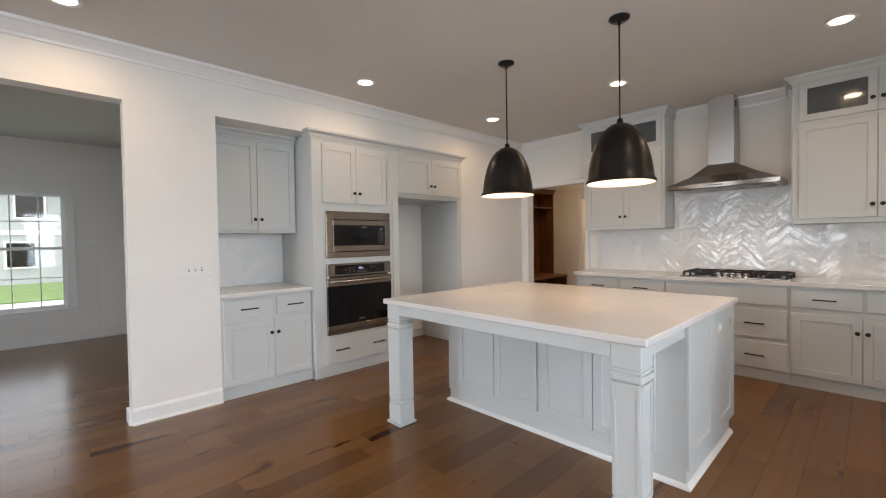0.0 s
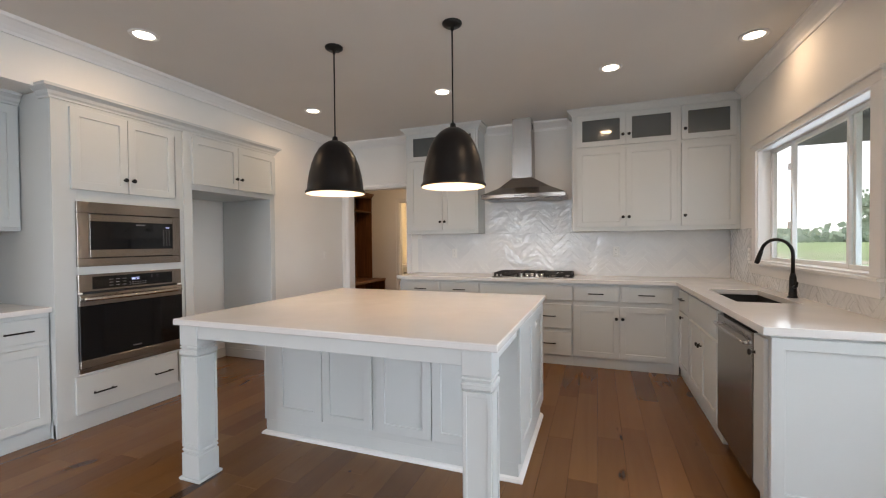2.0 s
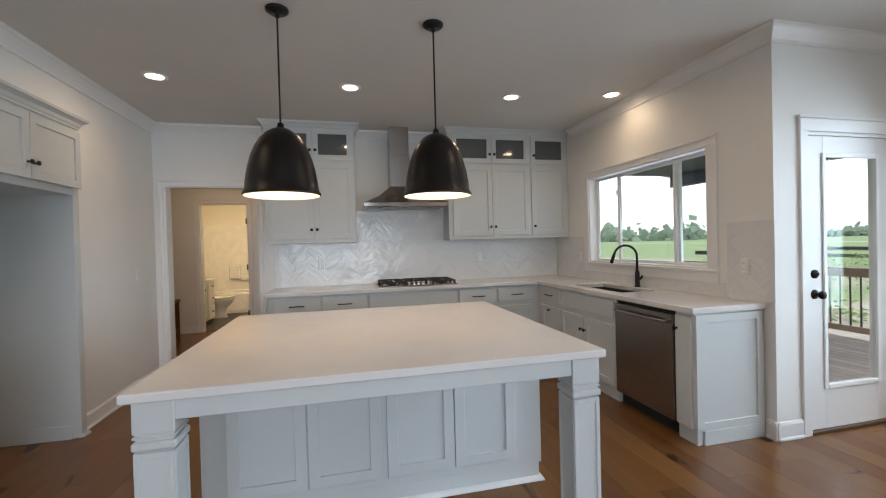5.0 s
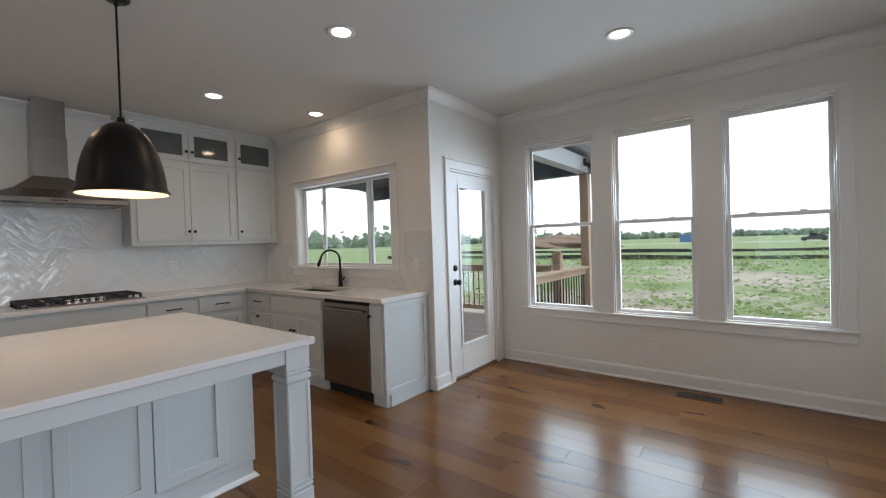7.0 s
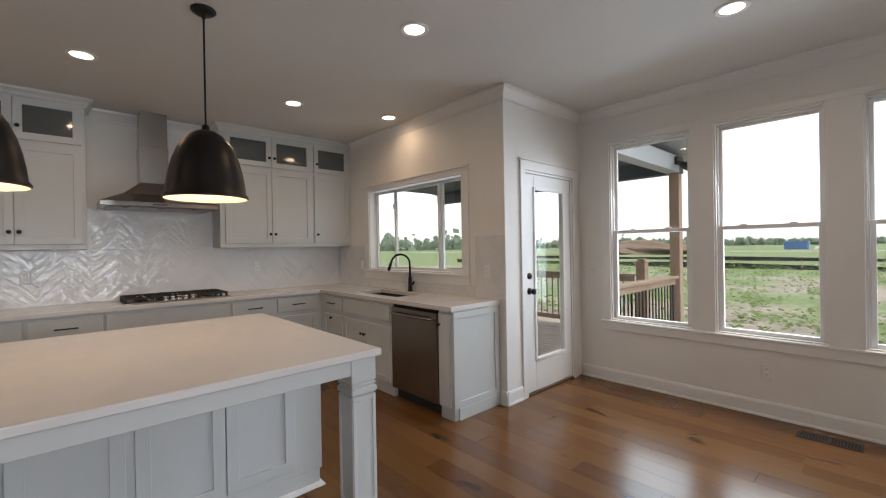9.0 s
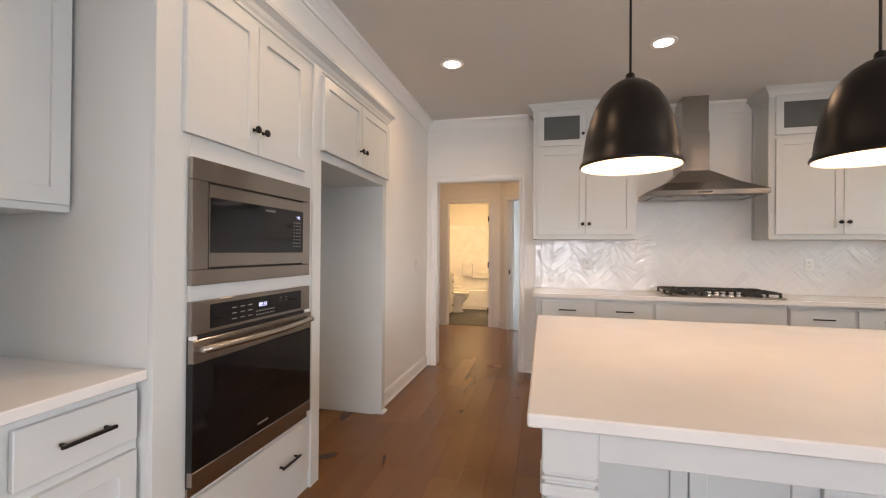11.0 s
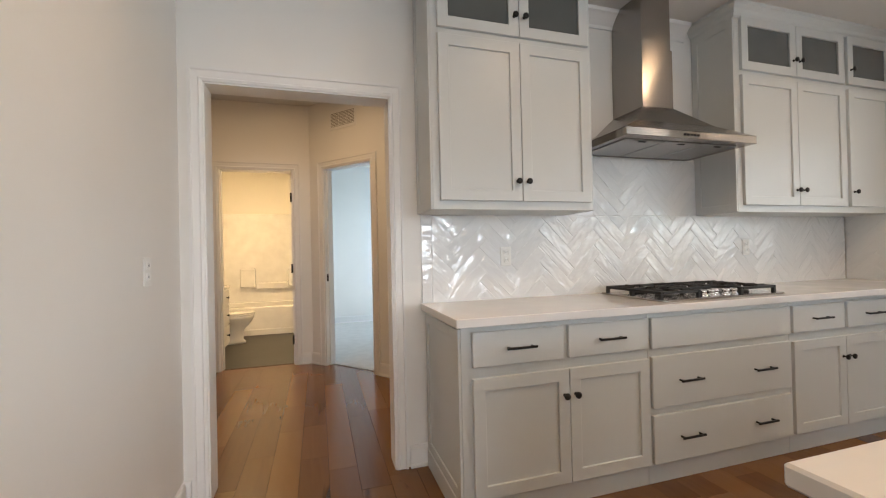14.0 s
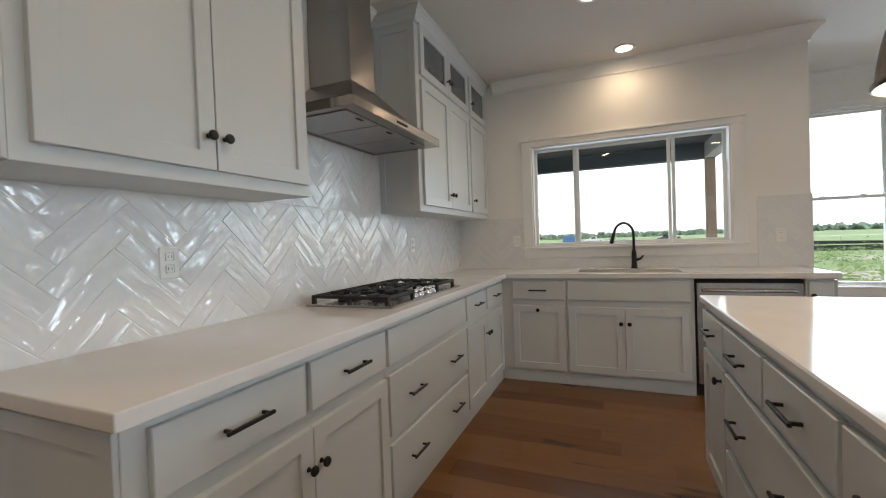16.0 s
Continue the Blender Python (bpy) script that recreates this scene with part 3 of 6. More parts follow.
NW = [(3.300, 4.045), (4.222, 4.939), (5.130, 5.850)]   # nook windows
NWZ = (0.630, 2.428)
GD = (5.112, 5.932, 0.0, 2.105)                # glazed door opening

structure("wall_oven_side", wall_bm(F_OVEN, Y_BACK, 0.0, 0, H, WT, [(-8.6, -4.93, 0, 2.41), (-4.315, -1.44, 0, 2.41)]), WALL, "warm white painted wall around the built-in ovens", "wall")
structure("wall_cooktop", wall_bm(F_COOK, -0.19, X_SINK, 0, H, WT, [(DW0, DW1, 0, DWH)]), WALL, "warm white painted wall behind the range", "wall")
structure("wall_sink", wall_bm(F_SINK, -WT, -Y_DOOR, 0, H, WT, [SW]), WALL, "warm white painted wall with the sink window", "wall")
structure("wall_patio_door", wall_bm(F_DOOR, X_SINK + WT, X_NOOK + WT, 0, H, WT, [GD]), WALL, "white painted wall with the glazed patio door", "wall")
structure("wall_nook", wall_bm(F_NOOK, -Y_DOOR, -Y_RIGHT + WT, 0, H, WT, [(a, b, *NWZ) for a, b in NW]), WALL, "white painted wall with three tall windows", "wall")
structure("wall_nook_end", wall_bm(F_END, -X_NOOK, -3.2, 0, H, WT), WALL, "plain white painted wall at the end of the nook", "wall")
structure("wall_living_side", wall_bm(facing((4.6, 0, 0), "-x"), -Y_RIGHT + WT, -Y_BACK, 0, H, WT), WALL, "plain white painted wall", "wall")
structure("wall_living_back", wall_bm(facing((0, Y_BACK, 0), "+y"), -4.6, 0.05, 0, H, WT, [(-4.4, 0.0, 0.45, 2.5)]), WALL, "plain white painted wall with a wide window opening", "wall")
# inside of the niche that holds the cabinets
NB = -0.72
structure("wall_niche_back", wall_bm(facing((NB, 0, 0), "+x"), -4.315 - WT, -1.36, 0, H, 0.1), WALL, "white painted back of the cabinet niche", "wall")
bm = bmesh.new()
box(bm, IDENT, (NB, -4.315 - WT, 0), (X_OVEN - WT, -4.315, H))
structure("wall_niche_side", bm, WALL, "white painted side of the cabinet niche", "wall")
structure("niche_soffit", slab(IDENT, (NB, -4.315, 2.41), (X_OVEN - WT, -1.36, 2.47)), WALL, "white painted soffit over the cabinet niche", "soffit")

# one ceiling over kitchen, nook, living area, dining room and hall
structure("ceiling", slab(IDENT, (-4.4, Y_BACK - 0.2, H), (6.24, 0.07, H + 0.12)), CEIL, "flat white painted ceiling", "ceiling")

crown(F_OVEN, Y_BACK, 0.0, 0, -1)
crown(F_COOK, X_OVEN, 1.09, 1, 0)
crown(F_COOK, 2.16, 3.15)
crown(F_SINK, 0.42, -Y_DOOR, 0, 1)
crown(F_DOOR, X_SINK, X_NOOK, -1, -1)
crown(F_NOOK, -Y_DOOR, -Y_RIGHT, 1, -1)
crown(F_END, -X_NOOK, -3.2, 1, 0)
baseboard(F_OVEN, [(-4.93, -4.315), (-1.410, -0.022)])
baseboard(F_COOK, [(-0.05, DW0 - 0.075), (DW1 + 0.075, 1.19)])
baseboard(F_SINK, [(2.892, -Y_DOOR + 0.022)])
baseboard(F_DOOR, [(X_SINK - 0.022, GD[0] - 0.078)])
baseboard(F_NOOK, [(-Y_DOOR + 0.02, -Y_RIGHT)])
baseboard(F_END, [(-X_NOOK, -3.2)])
baseboard(facing((NB, 0, 0), "+x"), [(-2.46, -1.515)])
bm = bmesh.new()
box(bm, facing((X_OVEN, 0, 0), "+x"), (-4.95, 0, -WT), (-4.93, 0.105, 0.0), 0.003)
structure("baseboard_return", bm, TRIM, "white baseboard round the wall end", "baseboard")

# hall doorway: jamb lining and casing
bm = bmesh.new()
for a, b in ((DW0 - 0.0, DW0 + 0.012), (DW1 - 0.012, DW1)):
    box(bm, F_COOK, (a, 0, -WT), (b, DWH, 0.002))
box(bm, F_COOK, (DW0 + 0.012, DWH - 0.012, -WT), (DW1 - 0.012, DWH, 0.002))
structure("door_jamb_hall", bm, TRIM, "white painted jamb of the cased opening", "door jamb")
casing(F_COOK, DW0 + 0.004, DW1 - 0.004, 0, DWH - 0.004, 0.066, 0.070)


# ---------------------------------------------------------------- windows and patio door
def flat_casing(name, F, u0, u1, v0, v1, side=0.09, head=0.09, apron=0.09, ear=0.03, label="white flat window casing with sill and apron"):
    bm = bmesh.new()
    box(bm, F, (u0 - side, v0, 0), (u0, v1, 0.018), 0.002)
    box(bm, F, (u1, v0, 0), (u1 + side, v1, 0.018), 0.002)
    box(bm, F, (u0 - side - 0.002, v1, 0), (u1 + side + 0.002, v1 + head - 0.022, 0.020), 0.002)
    box(bm, F, (u0 - side - ear, v1 + head - 0.022, 0), (u1 + side + ear, v1 + head, 0.034), 0.003)
    box(bm, F, (u0 - side - ear, v0 - 0.022, 0), (u1 + side + ear, v0, 0.040), 0.004)
    box(bm, F, (u0 - side, v0 - 0.022 - apron, 0), (u1 + side, v0 - 0.022, 0.018), 0.002)
    return structure(name, bm, TRIM, label, "window trim")


def lining(name, F, u0, u1, v0, v1, depth):
    bm = bmesh.new()
    t = 0.012
    box(bm, F, (u0 - 0.001, v0, -depth), (u0 + t, v1, 0.003))
    box(bm, F, (u1 - t, v0, -depth), (u1 + 0.001, v1, 0.003))
    box(bm, F, (u0 + t, v1 - t, -depth), (u1 - t, v1 + 0.001, 0.003))
    box(bm, F, (u0 + t, v0 - 0.001, -depth), (u1 - t, v0 + t, 0.003))
    return structure(name, bm, TRIM, "white painted window jamb", "window jamb")


def sash(F, u0, u1, v0, v1, w, parent, stile=0.038, depth=0.03):
    bm = bmesh.new()
    box(bm, F, (u0, v0, w), (u0 + stile, v1, w + depth), 0.003)
    box(bm, F, (u1 - stile, v0, w), (u1, v1, w + depth), 0.003)
    box(bm, F, (u0 + stile, v0, w), (u1 - stile, v0 + stile, w + depth), 0.003)
    box(bm, F, (u0 + stile, v1 - stile, w), (u1 - stile, v1, w + depth), 0.003)
    s = part("sash", bm, VINYL, parent)
    p = part("pane", slab(F, (u0 + stile - 0.004, v0 + stile - 0.004, w + depth * 0.45), (u1 - stile + 0.004, v1 - stile + 0.004, w + depth * 0.45 + 0.004)), GLASS, s, "clear window glass")
    p.visible_shadow = False
    return s


# sink window: a wide fixed light between two narrow sliders
flat_casing("window_trim_sink", F_SINK, *SW, side=0.095, head=0.075, apron=0.085, ear=0.012)
lining("window_jamb_sink", F_SINK, SW[0], SW[1], SW[2], SW[3], 0.138)
win = thing("window_1", (X_SINK + 0.10, -(SW[0] + SW[1]) / 2, SW[2]), "white vinyl three-part sliding window over the sink", "window", "", "structure")
a, b, c, d = SW[0] + 0.012, 1.194, 2.010, SW[1] - 0.012
sash(F_SINK, a, b + 0.028, SW[2] + 0.012, SW[3] - 0.012, -0.122, win, 0.026)
sash(F_SINK, b - 0.028, c + 0.030, SW[2] + 0.012, SW[3] - 0.012, -0.137, win, 0.030)
sash(F_SINK, c - 0.036, d, SW[2] + 0.012, SW[3] - 0.012, -0.122, win, 0.028)
for v in (1.42, 1.88):
    part("latch", slab(F_SINK, (b - 0.020, v, -0.093), (b + 0.006, v + 0.055, -0.080), 0.003), VINYL, win, "white window latch")

# three double-hung windows in the nook
bm = bmesh.new()
v0, v1 = NWZ
us = [NW[0][0] - 0.085, *[c for w in NW for c in w], NW[2][1] + 0.085]
for u0, u1 in zip(us[0::2], us[1::2]):
    box(bm, F_NOOK, (u0, v0, 0), (u1, v1, 0.018), 0.002)
box(bm, F_NOOK, (us[0] - 0.002, v1, 0), (us[-1] + 0.002, v1 + 0.05, 0.020), 0.002)
box(bm, F_NOOK, (us[0] - 0.02, v0 - 0.022, 0), (us[-1] + 0.02, v0, 0.030), 0.004)
box(bm, F_NOOK, (us[0], v0 - 0.095, 0), (us[-1], v0 - 0.022, 0.018), 0.002)
structure("window_trim_nook", bm, TRIM, "white flat casing and sill joining three windows", "window trim")
for i, (u0, u1) in enumerate(NW):
    lining("window_jamb_nook", F_NOOK, u0, u1, v0, v1, 0.07)
    win = thing("window_%d" % (i + 2), (X_NOOK + 0.06, -(u0 + u1) / 2, v0), "tall white vinyl double-hung window", "window", "nook windows", "structure")
    mid = 1.525
    bm = bmesh.new()
    for p, q in ((u0 + 0.012, u0 + 0.022), (u1 - 0.022, u1 - 0.012)):
        box(bm, F_NOOK, (p, v0 + 0.012, -0.10), (q, v1 - 0.012, -0.03), 0.002)
    part("window_frame", bm, VINYL, win)
    part("window_head", slab(F_NOOK, (u0 + 0.022, v1 - 0.030, -0.10), (u1 - 0.022, v1 - 0.012, -0.03), 0.002), VINYL, win)
    sash(F_NOOK, u0 + 0.022, u1 - 0.022, mid - 0.014, v1 - 0.030, -0.098, win, 0.026)
    sash(F_NOOK, u0 + 0.022, u1 - 0.022, v0 + 0.012, mid + 0.020, -0.064, win, 0.032)
    um = (u0 + u1) / 2
    for s in (-0.16, 0.16):
        part("sash_lock", slab(F_NOOK, (um + s - 0.025, mid + 0.020, -0.060), (um + s + 0.025, mid + 0.032, -0.036), 0.003), VINYL, win)

# patio door: a full-glass slab
bm = bmesh.new()
box(bm, F_DOOR, (GD[0] - 0.001, 0, -WT), (GD[0] + 0.018, GD[3], 0.002))
box(bm, F_DOOR, (GD[1] - 0.018, 0, -WT), (GD[1] + 0.001, GD[3], 0.002))
box(bm, F_DOOR, (GD[0] + 0.018, GD[3] - 0.018, -WT), (GD[1] - 0.018, GD[3] + 0.001, 0.002))
structure("door_jamb_patio", bm, TRIM, "white painted door jamb", "door jamb")
bm = bmesh.new()
box(bm, F_DOOR, (GD[0] - 0.075, 0, 0), (GD[0] - 0.004, GD[3] + 0.02, 0.018), 0.002)
box(bm, F_DOOR, (GD[1] + 0.004, 0, 0), (GD[1] + 0.075, GD[3] + 0.02, 0.018), 0.002)
box(bm, F_DOOR, (GD[0] - 0.077, GD[3] + 0.004, 0), (GD[1] + 0.077, GD[3] + 0.09, 0.020), 0.002)
box(bm, F_DOOR, (GD[0] - 0.10, GD[3] + 0.09, 0), (GD[1] + 0.10, GD[3] + 0.108, 0.034), 0.003)
structure("door_casing_patio", bm, TRIM, "white flat casing round the patio door", "door casing")
structure("threshold", slab(F_DOOR, (GD[0] + 0.018, 0.0, -WT - 0.03), (GD[1] - 0.018, 0.022, 0.01), 0.004), plain("bronze_threshold", (0.10, 0.06, 0.04), 0.5), "dark bronze door threshold", "threshold")
dr = thing("door_1", (5.522, Y_DOOR, 0.025), "white patio door with one full-height glass pane, closed", "door", "", "structure")
s0, s1, z0, z1 = GD[0] + 0.021, GD[1] - 0.021, 0.026, GD[3] - 0.022
g0, g1, gz0, gz1 = 5.272, 5.772, 0.325, 1.945
bm = bmesh.new()
box(bm, F_DOOR, (s0, z0, -0.052), (g0, z1, -0.008), 0.002)
box(bm, F_DOOR, (g1, z0, -0.052), (s1, z1, -0.008), 0.002)
box(bm, F_DOOR, (g0, z0, -0.052), (g1, gz0, -0.008), 0.0)
box(bm, F_DOOR, (g0, gz1, -0.052), (g1, z1, -0.008), 0.0)
part("door_slab", bm, TRIM, dr)
bm = bmesh.new()
for a, b in (((g0 - 0.02, gz0 - 0.02), (g0 + 0.012, gz1 + 0.02)), ((g1 - 0.012, gz0 - 0.02), (g1 + 0.02, gz1 + 0.02)), ((g0 + 0.012, gz0 - 0.02), (g1 - 0.012, gz0 + 0.012)), ((g0 + 0.012, gz1 - 0.012), (g1 - 0.012, gz1 + 0.02))):
    box(bm, F_DOOR, (*a, -0.01), (*b, 0.004), 0.004)
part("glazing_bead", bm, VINYL, dr)
p = part("pane", slab(F_DOOR, (g0, gz0, -0.032), (g1, gz1, -0.026)), GLASS, dr, "clear glass pane")
p.visible_shadow = False
M = F_DOOR @ Matrix.Translation((5.176, 0.978, -0.008))
part("door_knob", lathe(bmesh.new(), [(0.033, 0), (0.033, 0.006), (0.014, 0.010), (0.012, 0.030), (0.024, 0.038), (0.029, 0.050), (0.026, 0.062), (0.012, 0.068), (0, 0.069)], M, 24), BLACK, dr, "round black door knob", True)
M = F_DOOR @ Matrix.Translation((5.176, 1.120, -0.008))
part("deadbolt", lathe(bmesh.new(), [(0.031, 0), (0.031, 0.010), (0.024, 0.016), (0.010, 0.017), (0.008, 0.030), (0, 0.031)], M, 24), BLACK, dr, "black deadbolt", True)
for v in (0.25, 1.07, 1.88):
    part("hinge", slab(F_DOOR, (s1 - 0.004, v - 0.045, -0.012), (s1 + 0.014, v + 0.045, 0.004), 0.002), VINYL, dr)

# ---------------------------------------------------------------- oven wall cabinets
FO = facing((0.008, 0, 0), "+x")                # face of the tall units, u = y


def carcass(name, F, u0, u1, v0, v1, depth, parent, mat=None, w=0.0, bevel=0.002):
    return part(name, slab(F, (u0, v0, w - depth), (u1, v1, w), bevel), mat or CAB, parent)


# left base unit with drawers and doors, in the recess
FL = facing((-0.055, 0, 0), "+x")
cb = thing("base_cabinet", (-0.35, -3.91, 0), "light grey painted base cabinet with two drawers over two doors", "cabinet")
carcass("body", FL, -4.313, -3.502, 0.10, 0.880, 0.60, cb)
part("plinth", slab(FL, (-4.313, 0.0, -0.55), (-3.502, 0.10, -0.012), 0.002), CAB, cb)
drawer_front(FL, -4.295, -3.885, 0.690, 0.850, cb, [-4.09])
drawer_front(FL, -3.845, -3.515, 0.690, 0.850, cb, [-3.68])
pair_of_doors(FL, -4.295, -3.872, -3.515, 0.118, 0.655, cb, "high")
bm = slab(FL, (-4.314, 0.880, -0.66), (-3.501, 0.915, 0.045), 0.004)
tagged(part("countertop", bm, QUARTZ), "white quartz countertop on the recessed base cabinet", "countertop")
# upper unit in the recess
FU = facing((-0.36, 0, 0), "+x")
cu = thing("wall_cabinet", (-0.53, -3.91, 1.44), "light grey painted wall cabinet with two shaker doors", "cabinet")
carcass("body", FU, -4.313, -3.502, 1.44, 2.335, 0.35, cu)
pair_of_doors(FU, -4.300, -3.885, -3.515, 1.465, 2.315, cu, "low")
cornice(FU, -4.313, -3.502, 2.325, 0.0, cu, 0.98, (False, False))

# oven tower
ct = thing("oven_cabinet", (-0.3, -3.0, 0), "tall light grey painted cabinet holding microwave and wall oven", "cabinet")
T0, T1 = -3.500, -2.465
for a, b in (((T0, 0.0, -0.72), (T0 + 0.02, 2.40, -0.02)), ((T1 - 0.107, 0.0, -0.72), (T1 - 0.087, 2.40, -0.022))):
    part("side_panel", slab(FO, a, b), CAB, ct)
A0, A1 = -3.372, -2.600                        # the appliances' width
bm = bmesh.new()
for a, b in (((T0, 0.10), (A0 + 0.016, 2.36)), ((A1 - 0.016, 0.10), (T1 - 0.085, 2.36)), ((A0 + 0.016, 0.38), (A1 - 0.016, 0.425)), ((A0 + 0.016, 1.110), (A1 - 0.016, 1.200)), ((A0 + 0.016, 1.63), (A1 - 0.016, 1.76)), ((A0 + 0.016, 2.28), (A1 - 0.016, 2.36)), ((A0 + 0.016, 0.10), (A1 - 0.016, 0.13))):
    box(bm, FO, (*a, -0.02), (*b, 0.0), 0.001)
part("face_frame", bm, CAB, ct)
part("plinth", slab(FO, (T0, 0.0, -0.05), (T1 - 0.086, 0.10, -0.006), 0.002), CAB, ct)
part("end_stile", slab(FO, (T1 - 0.085, 0.0, -0.70), (T1, 2.36, 0.012), 0.003), CAB, ct)
part("inner_box", slab(FO, (T0 + 0.02, 0.10, -0.70), (T1 - 0.11, 2.36, -0.45)), CAB_IN, ct)
drawer_front(FO, -3.395, -2.640, 0.125, 0.395, ct, [-3.225, -2.78])
pair_of_doors(FO, -3.397, -3.017, -2.636, 1.735, 2.312, ct, "low")

# refrigerator surround: bridge cabinet and side panel
cf = thing("refrigerator_surround", (-0.3, -2.0, 0), "light grey painted bridge cabinet and panel round an empty refrigerator space", "cabinet")
bm = slab(FO, (T1 + 0.001, 1.838, -0.70), (-1.497, 2.40, 0.0), 0.002)
part("bridge_body", bm, CAB, cf)
pair_of_doors(FO, -2.470, -1.962, -1.445, 1.890, 2.318, cf, "low", w0=0.0125)
part("side_panel", slab(FO, (-1.496, 0.0, -0.72), (-1.428, 2.40, 0.0), 0.002), CAB, cf)
part("panel_foot", slab(FO, (-1.498, 0.0, -0.055), (-1.412, 0.022, 0.020), 0.006), CAB, cf)
part("skirting", slab(FO, (-1.510, 0.0, -0.685), (-1.498, 0.105, -0.057), 0.003), CAB, cf)
part("skirting", slab(FO, (T1 + 0.002, 0.0, -0.70), (-1.512, 0.105, -0.688), 0.003), CAB, cf)
cornice(FO, T0, -1.428, 2.345, 0.0, ct, 1.0, (True, True), 0.12)

# ---------------------------------------------------------------- microwave and wall oven
FA = facing((0.010, 0, 0), "+x")
mw = thing("microwave", (0.01, -2.986, 1.18), "stainless steel built-in microwave with black glass door", "microwave")
MZ = (1.182, 1.244, 1.566, 1.652)              # trim kit: foot, door, head
D0, D1 = A0 + 0.078, A1 - 0.072                # the door
bm = bmesh.new()
box(bm, FA, (A0, MZ[0], 0), (A1, MZ[1] - 0.004, 0.022), 0.002)
box(bm, FA, (A0, MZ[2] + 0.005, 0), (A1, MZ[3], 0.022), 0.002)
box(bm, FA, (A0, MZ[1] - 0.004, 0), (D0 - 0.003, MZ[2] + 0.005, 0.022), 0.002)
box(bm, FA, (D1 + 0.001, MZ[1] - 0.004, 0), (A1, MZ[2] + 0.005, 0.022), 0.002)
part("trim_frame", bm, STEEL_H, mw)
part("gap", slab(FA, (D0 - 0.002, MZ[1] - 0.006, -0.3), (D1 + 0.001, MZ[2] + 0.006, 0.004)), DARKGAP, mw)
dm = part("door", slab(FA, (D0, MZ[1] + 0.003, 0.004), (D1, MZ[2] - 0.002, 0.024), 0.002), STEEL_H, mw)
part("glass", slab(FA, (D0 + 0.0005, 1.303, 0.024), (D1 - 0.0005, 1.514, 0.027), 0.001), BLACKGLASS, dm, "black glass front")
part("brand_plate", slab(FA, (-2.975, 1.490, 0.027), (-2.905, 1.499, 0.0276)), LEGEND, dm)


def legend(F, u0, u1, v0, v1, nu, nv, w, parent, fill=0.6, height=0.35):
    """Rows of small printed marks."""
    fill, height = fill * 0.7, height * 0.5
    bm = bmesh.new()
    for i in range(nu):
        for j in range(nv):
            cu_, cv_ = u0 + (u1 - u0) * (i + 0.5) / nu, v0 + (v1 - v0) * (j + 0.5) / nv
            hu, hv = (u1 - u0) / nu * fill / 2, (v1 - v0) / nv * height / 2
            box(bm, F, (cu_ - hu, cv_ - hv, w), (cu_ + hu, cv_ + hv, w + 0.0004))
    ob = part("printed_legend", bm, LEGEND, parent)
    ob["kind"] = "stuff"
    return ob


def digits(text, F, u, v, size, w, parent):
    cu_ = bpy.data.curves.new("digits", "FONT")
    cu_.body, cu_.size, cu_.extrude, cu_.align_x = text, size, 0.0003, "CENTER"
    ob = new("clock_digits", cu_)
    dg = bpy.context.evaluated_depsgraph_get()
    me = bpy.data.meshes.new_from_object(ob.evaluated_get(dg))
    bpy.data.objects.remove(ob)
    b = bmesh.new()
    b.from_mesh(me)
    b.transform(F @ Matrix.Translation((u, v, w)))
    return part("clock_digits", b, DIGIT, parent, "glowing clock digits")


digits("2:02", FA, -2.718, 1.474, 0.019, 0.0272, dm)
legend(FA, -2.765, -2.692, 1.325, 1.462, 3, 8, 0.027, dm, 0.7, 0.6)

ov = thing("wall_oven", (0.01, -2.986, 0.41), "stainless steel built-in wall oven with black glass door", "oven")
part("control_panel", slab(FA, (A0, 0.998, 0), (A1, 1.124, 0.024), 0.003), STEEL_H, ov)
cp = part("display", slab(FA, (-3.286, 1.014, 0.024), (-2.684, 1.106, 0.026), 0.001), BLACKGLASS, ov, "black glass control display")
digits("08:35", FA, -2.985, 1.063, 0.025, 0.0262, cp)
legend(FA, -3.185, -3.045, 1.022, 1.090, 3, 3, 0.026, cp, 0.8, 0.35)
legend(FA, -3.035, -2.900, 1.020, 1.052, 7, 2, 0.026, cp, 0.75, 0.7)
legend(FA, -2.880, -2.790, 1.066, 1.092, 2, 2, 0.026, cp, 0.5, 0.4)
part("gap", slab(FA, (A0 + 0.004, 0.44, -0.4), (A1 - 0.004, 0.998, 0.006)), DARKGAP, ov)
for u in (A0 + 0.012, A1 - 0.018):
    part("hinge_cap", slab(FA, (u - 0.010, 0.985, 0.006), (u + 0.010, 0.997, 0.030), 0.002), TRIM, ov, "small white plastic cap")
od = part("oven_door", slab(FA, (A0, 0.897, 0.006), (A1, 0.984, 0.034), 0.003), STEEL_H, ov)
part("door_glass", slab(FA, (A0, 0.508, 0.006), (A1, 0.8965, 0.032), 0.002), BLACKGLASS, od, "black oven door glass")
part("lower_rail", slab(FA, (A0, 0.452, 0.006), (A1, 0.5075, 0.034), 0.003), STEEL_H, od)
part("bottom_vent", slab(FA, (A0, 0.412, 0.0), (A1, 0.447, 0.014), 0.002), STEEL_H, ov)
part("brand_plate", slab(FA, (-3.02, 0.540, 0.032), (-2.95, 0.548, 0.0325)), LEGEND, od)
pts = [FA @ Vector((A0 + 0.022 + (A1 - A0 - 0.044) * i / 20, 0.948, 0.052 + 0.030 * math.sin(math.pi * i / 20))) for i in range(21)]
part("handle", tube(bmesh.new(), pts, 0.0145, 16), HANDLE_STEEL, od, "curved stainless handle bar", True)
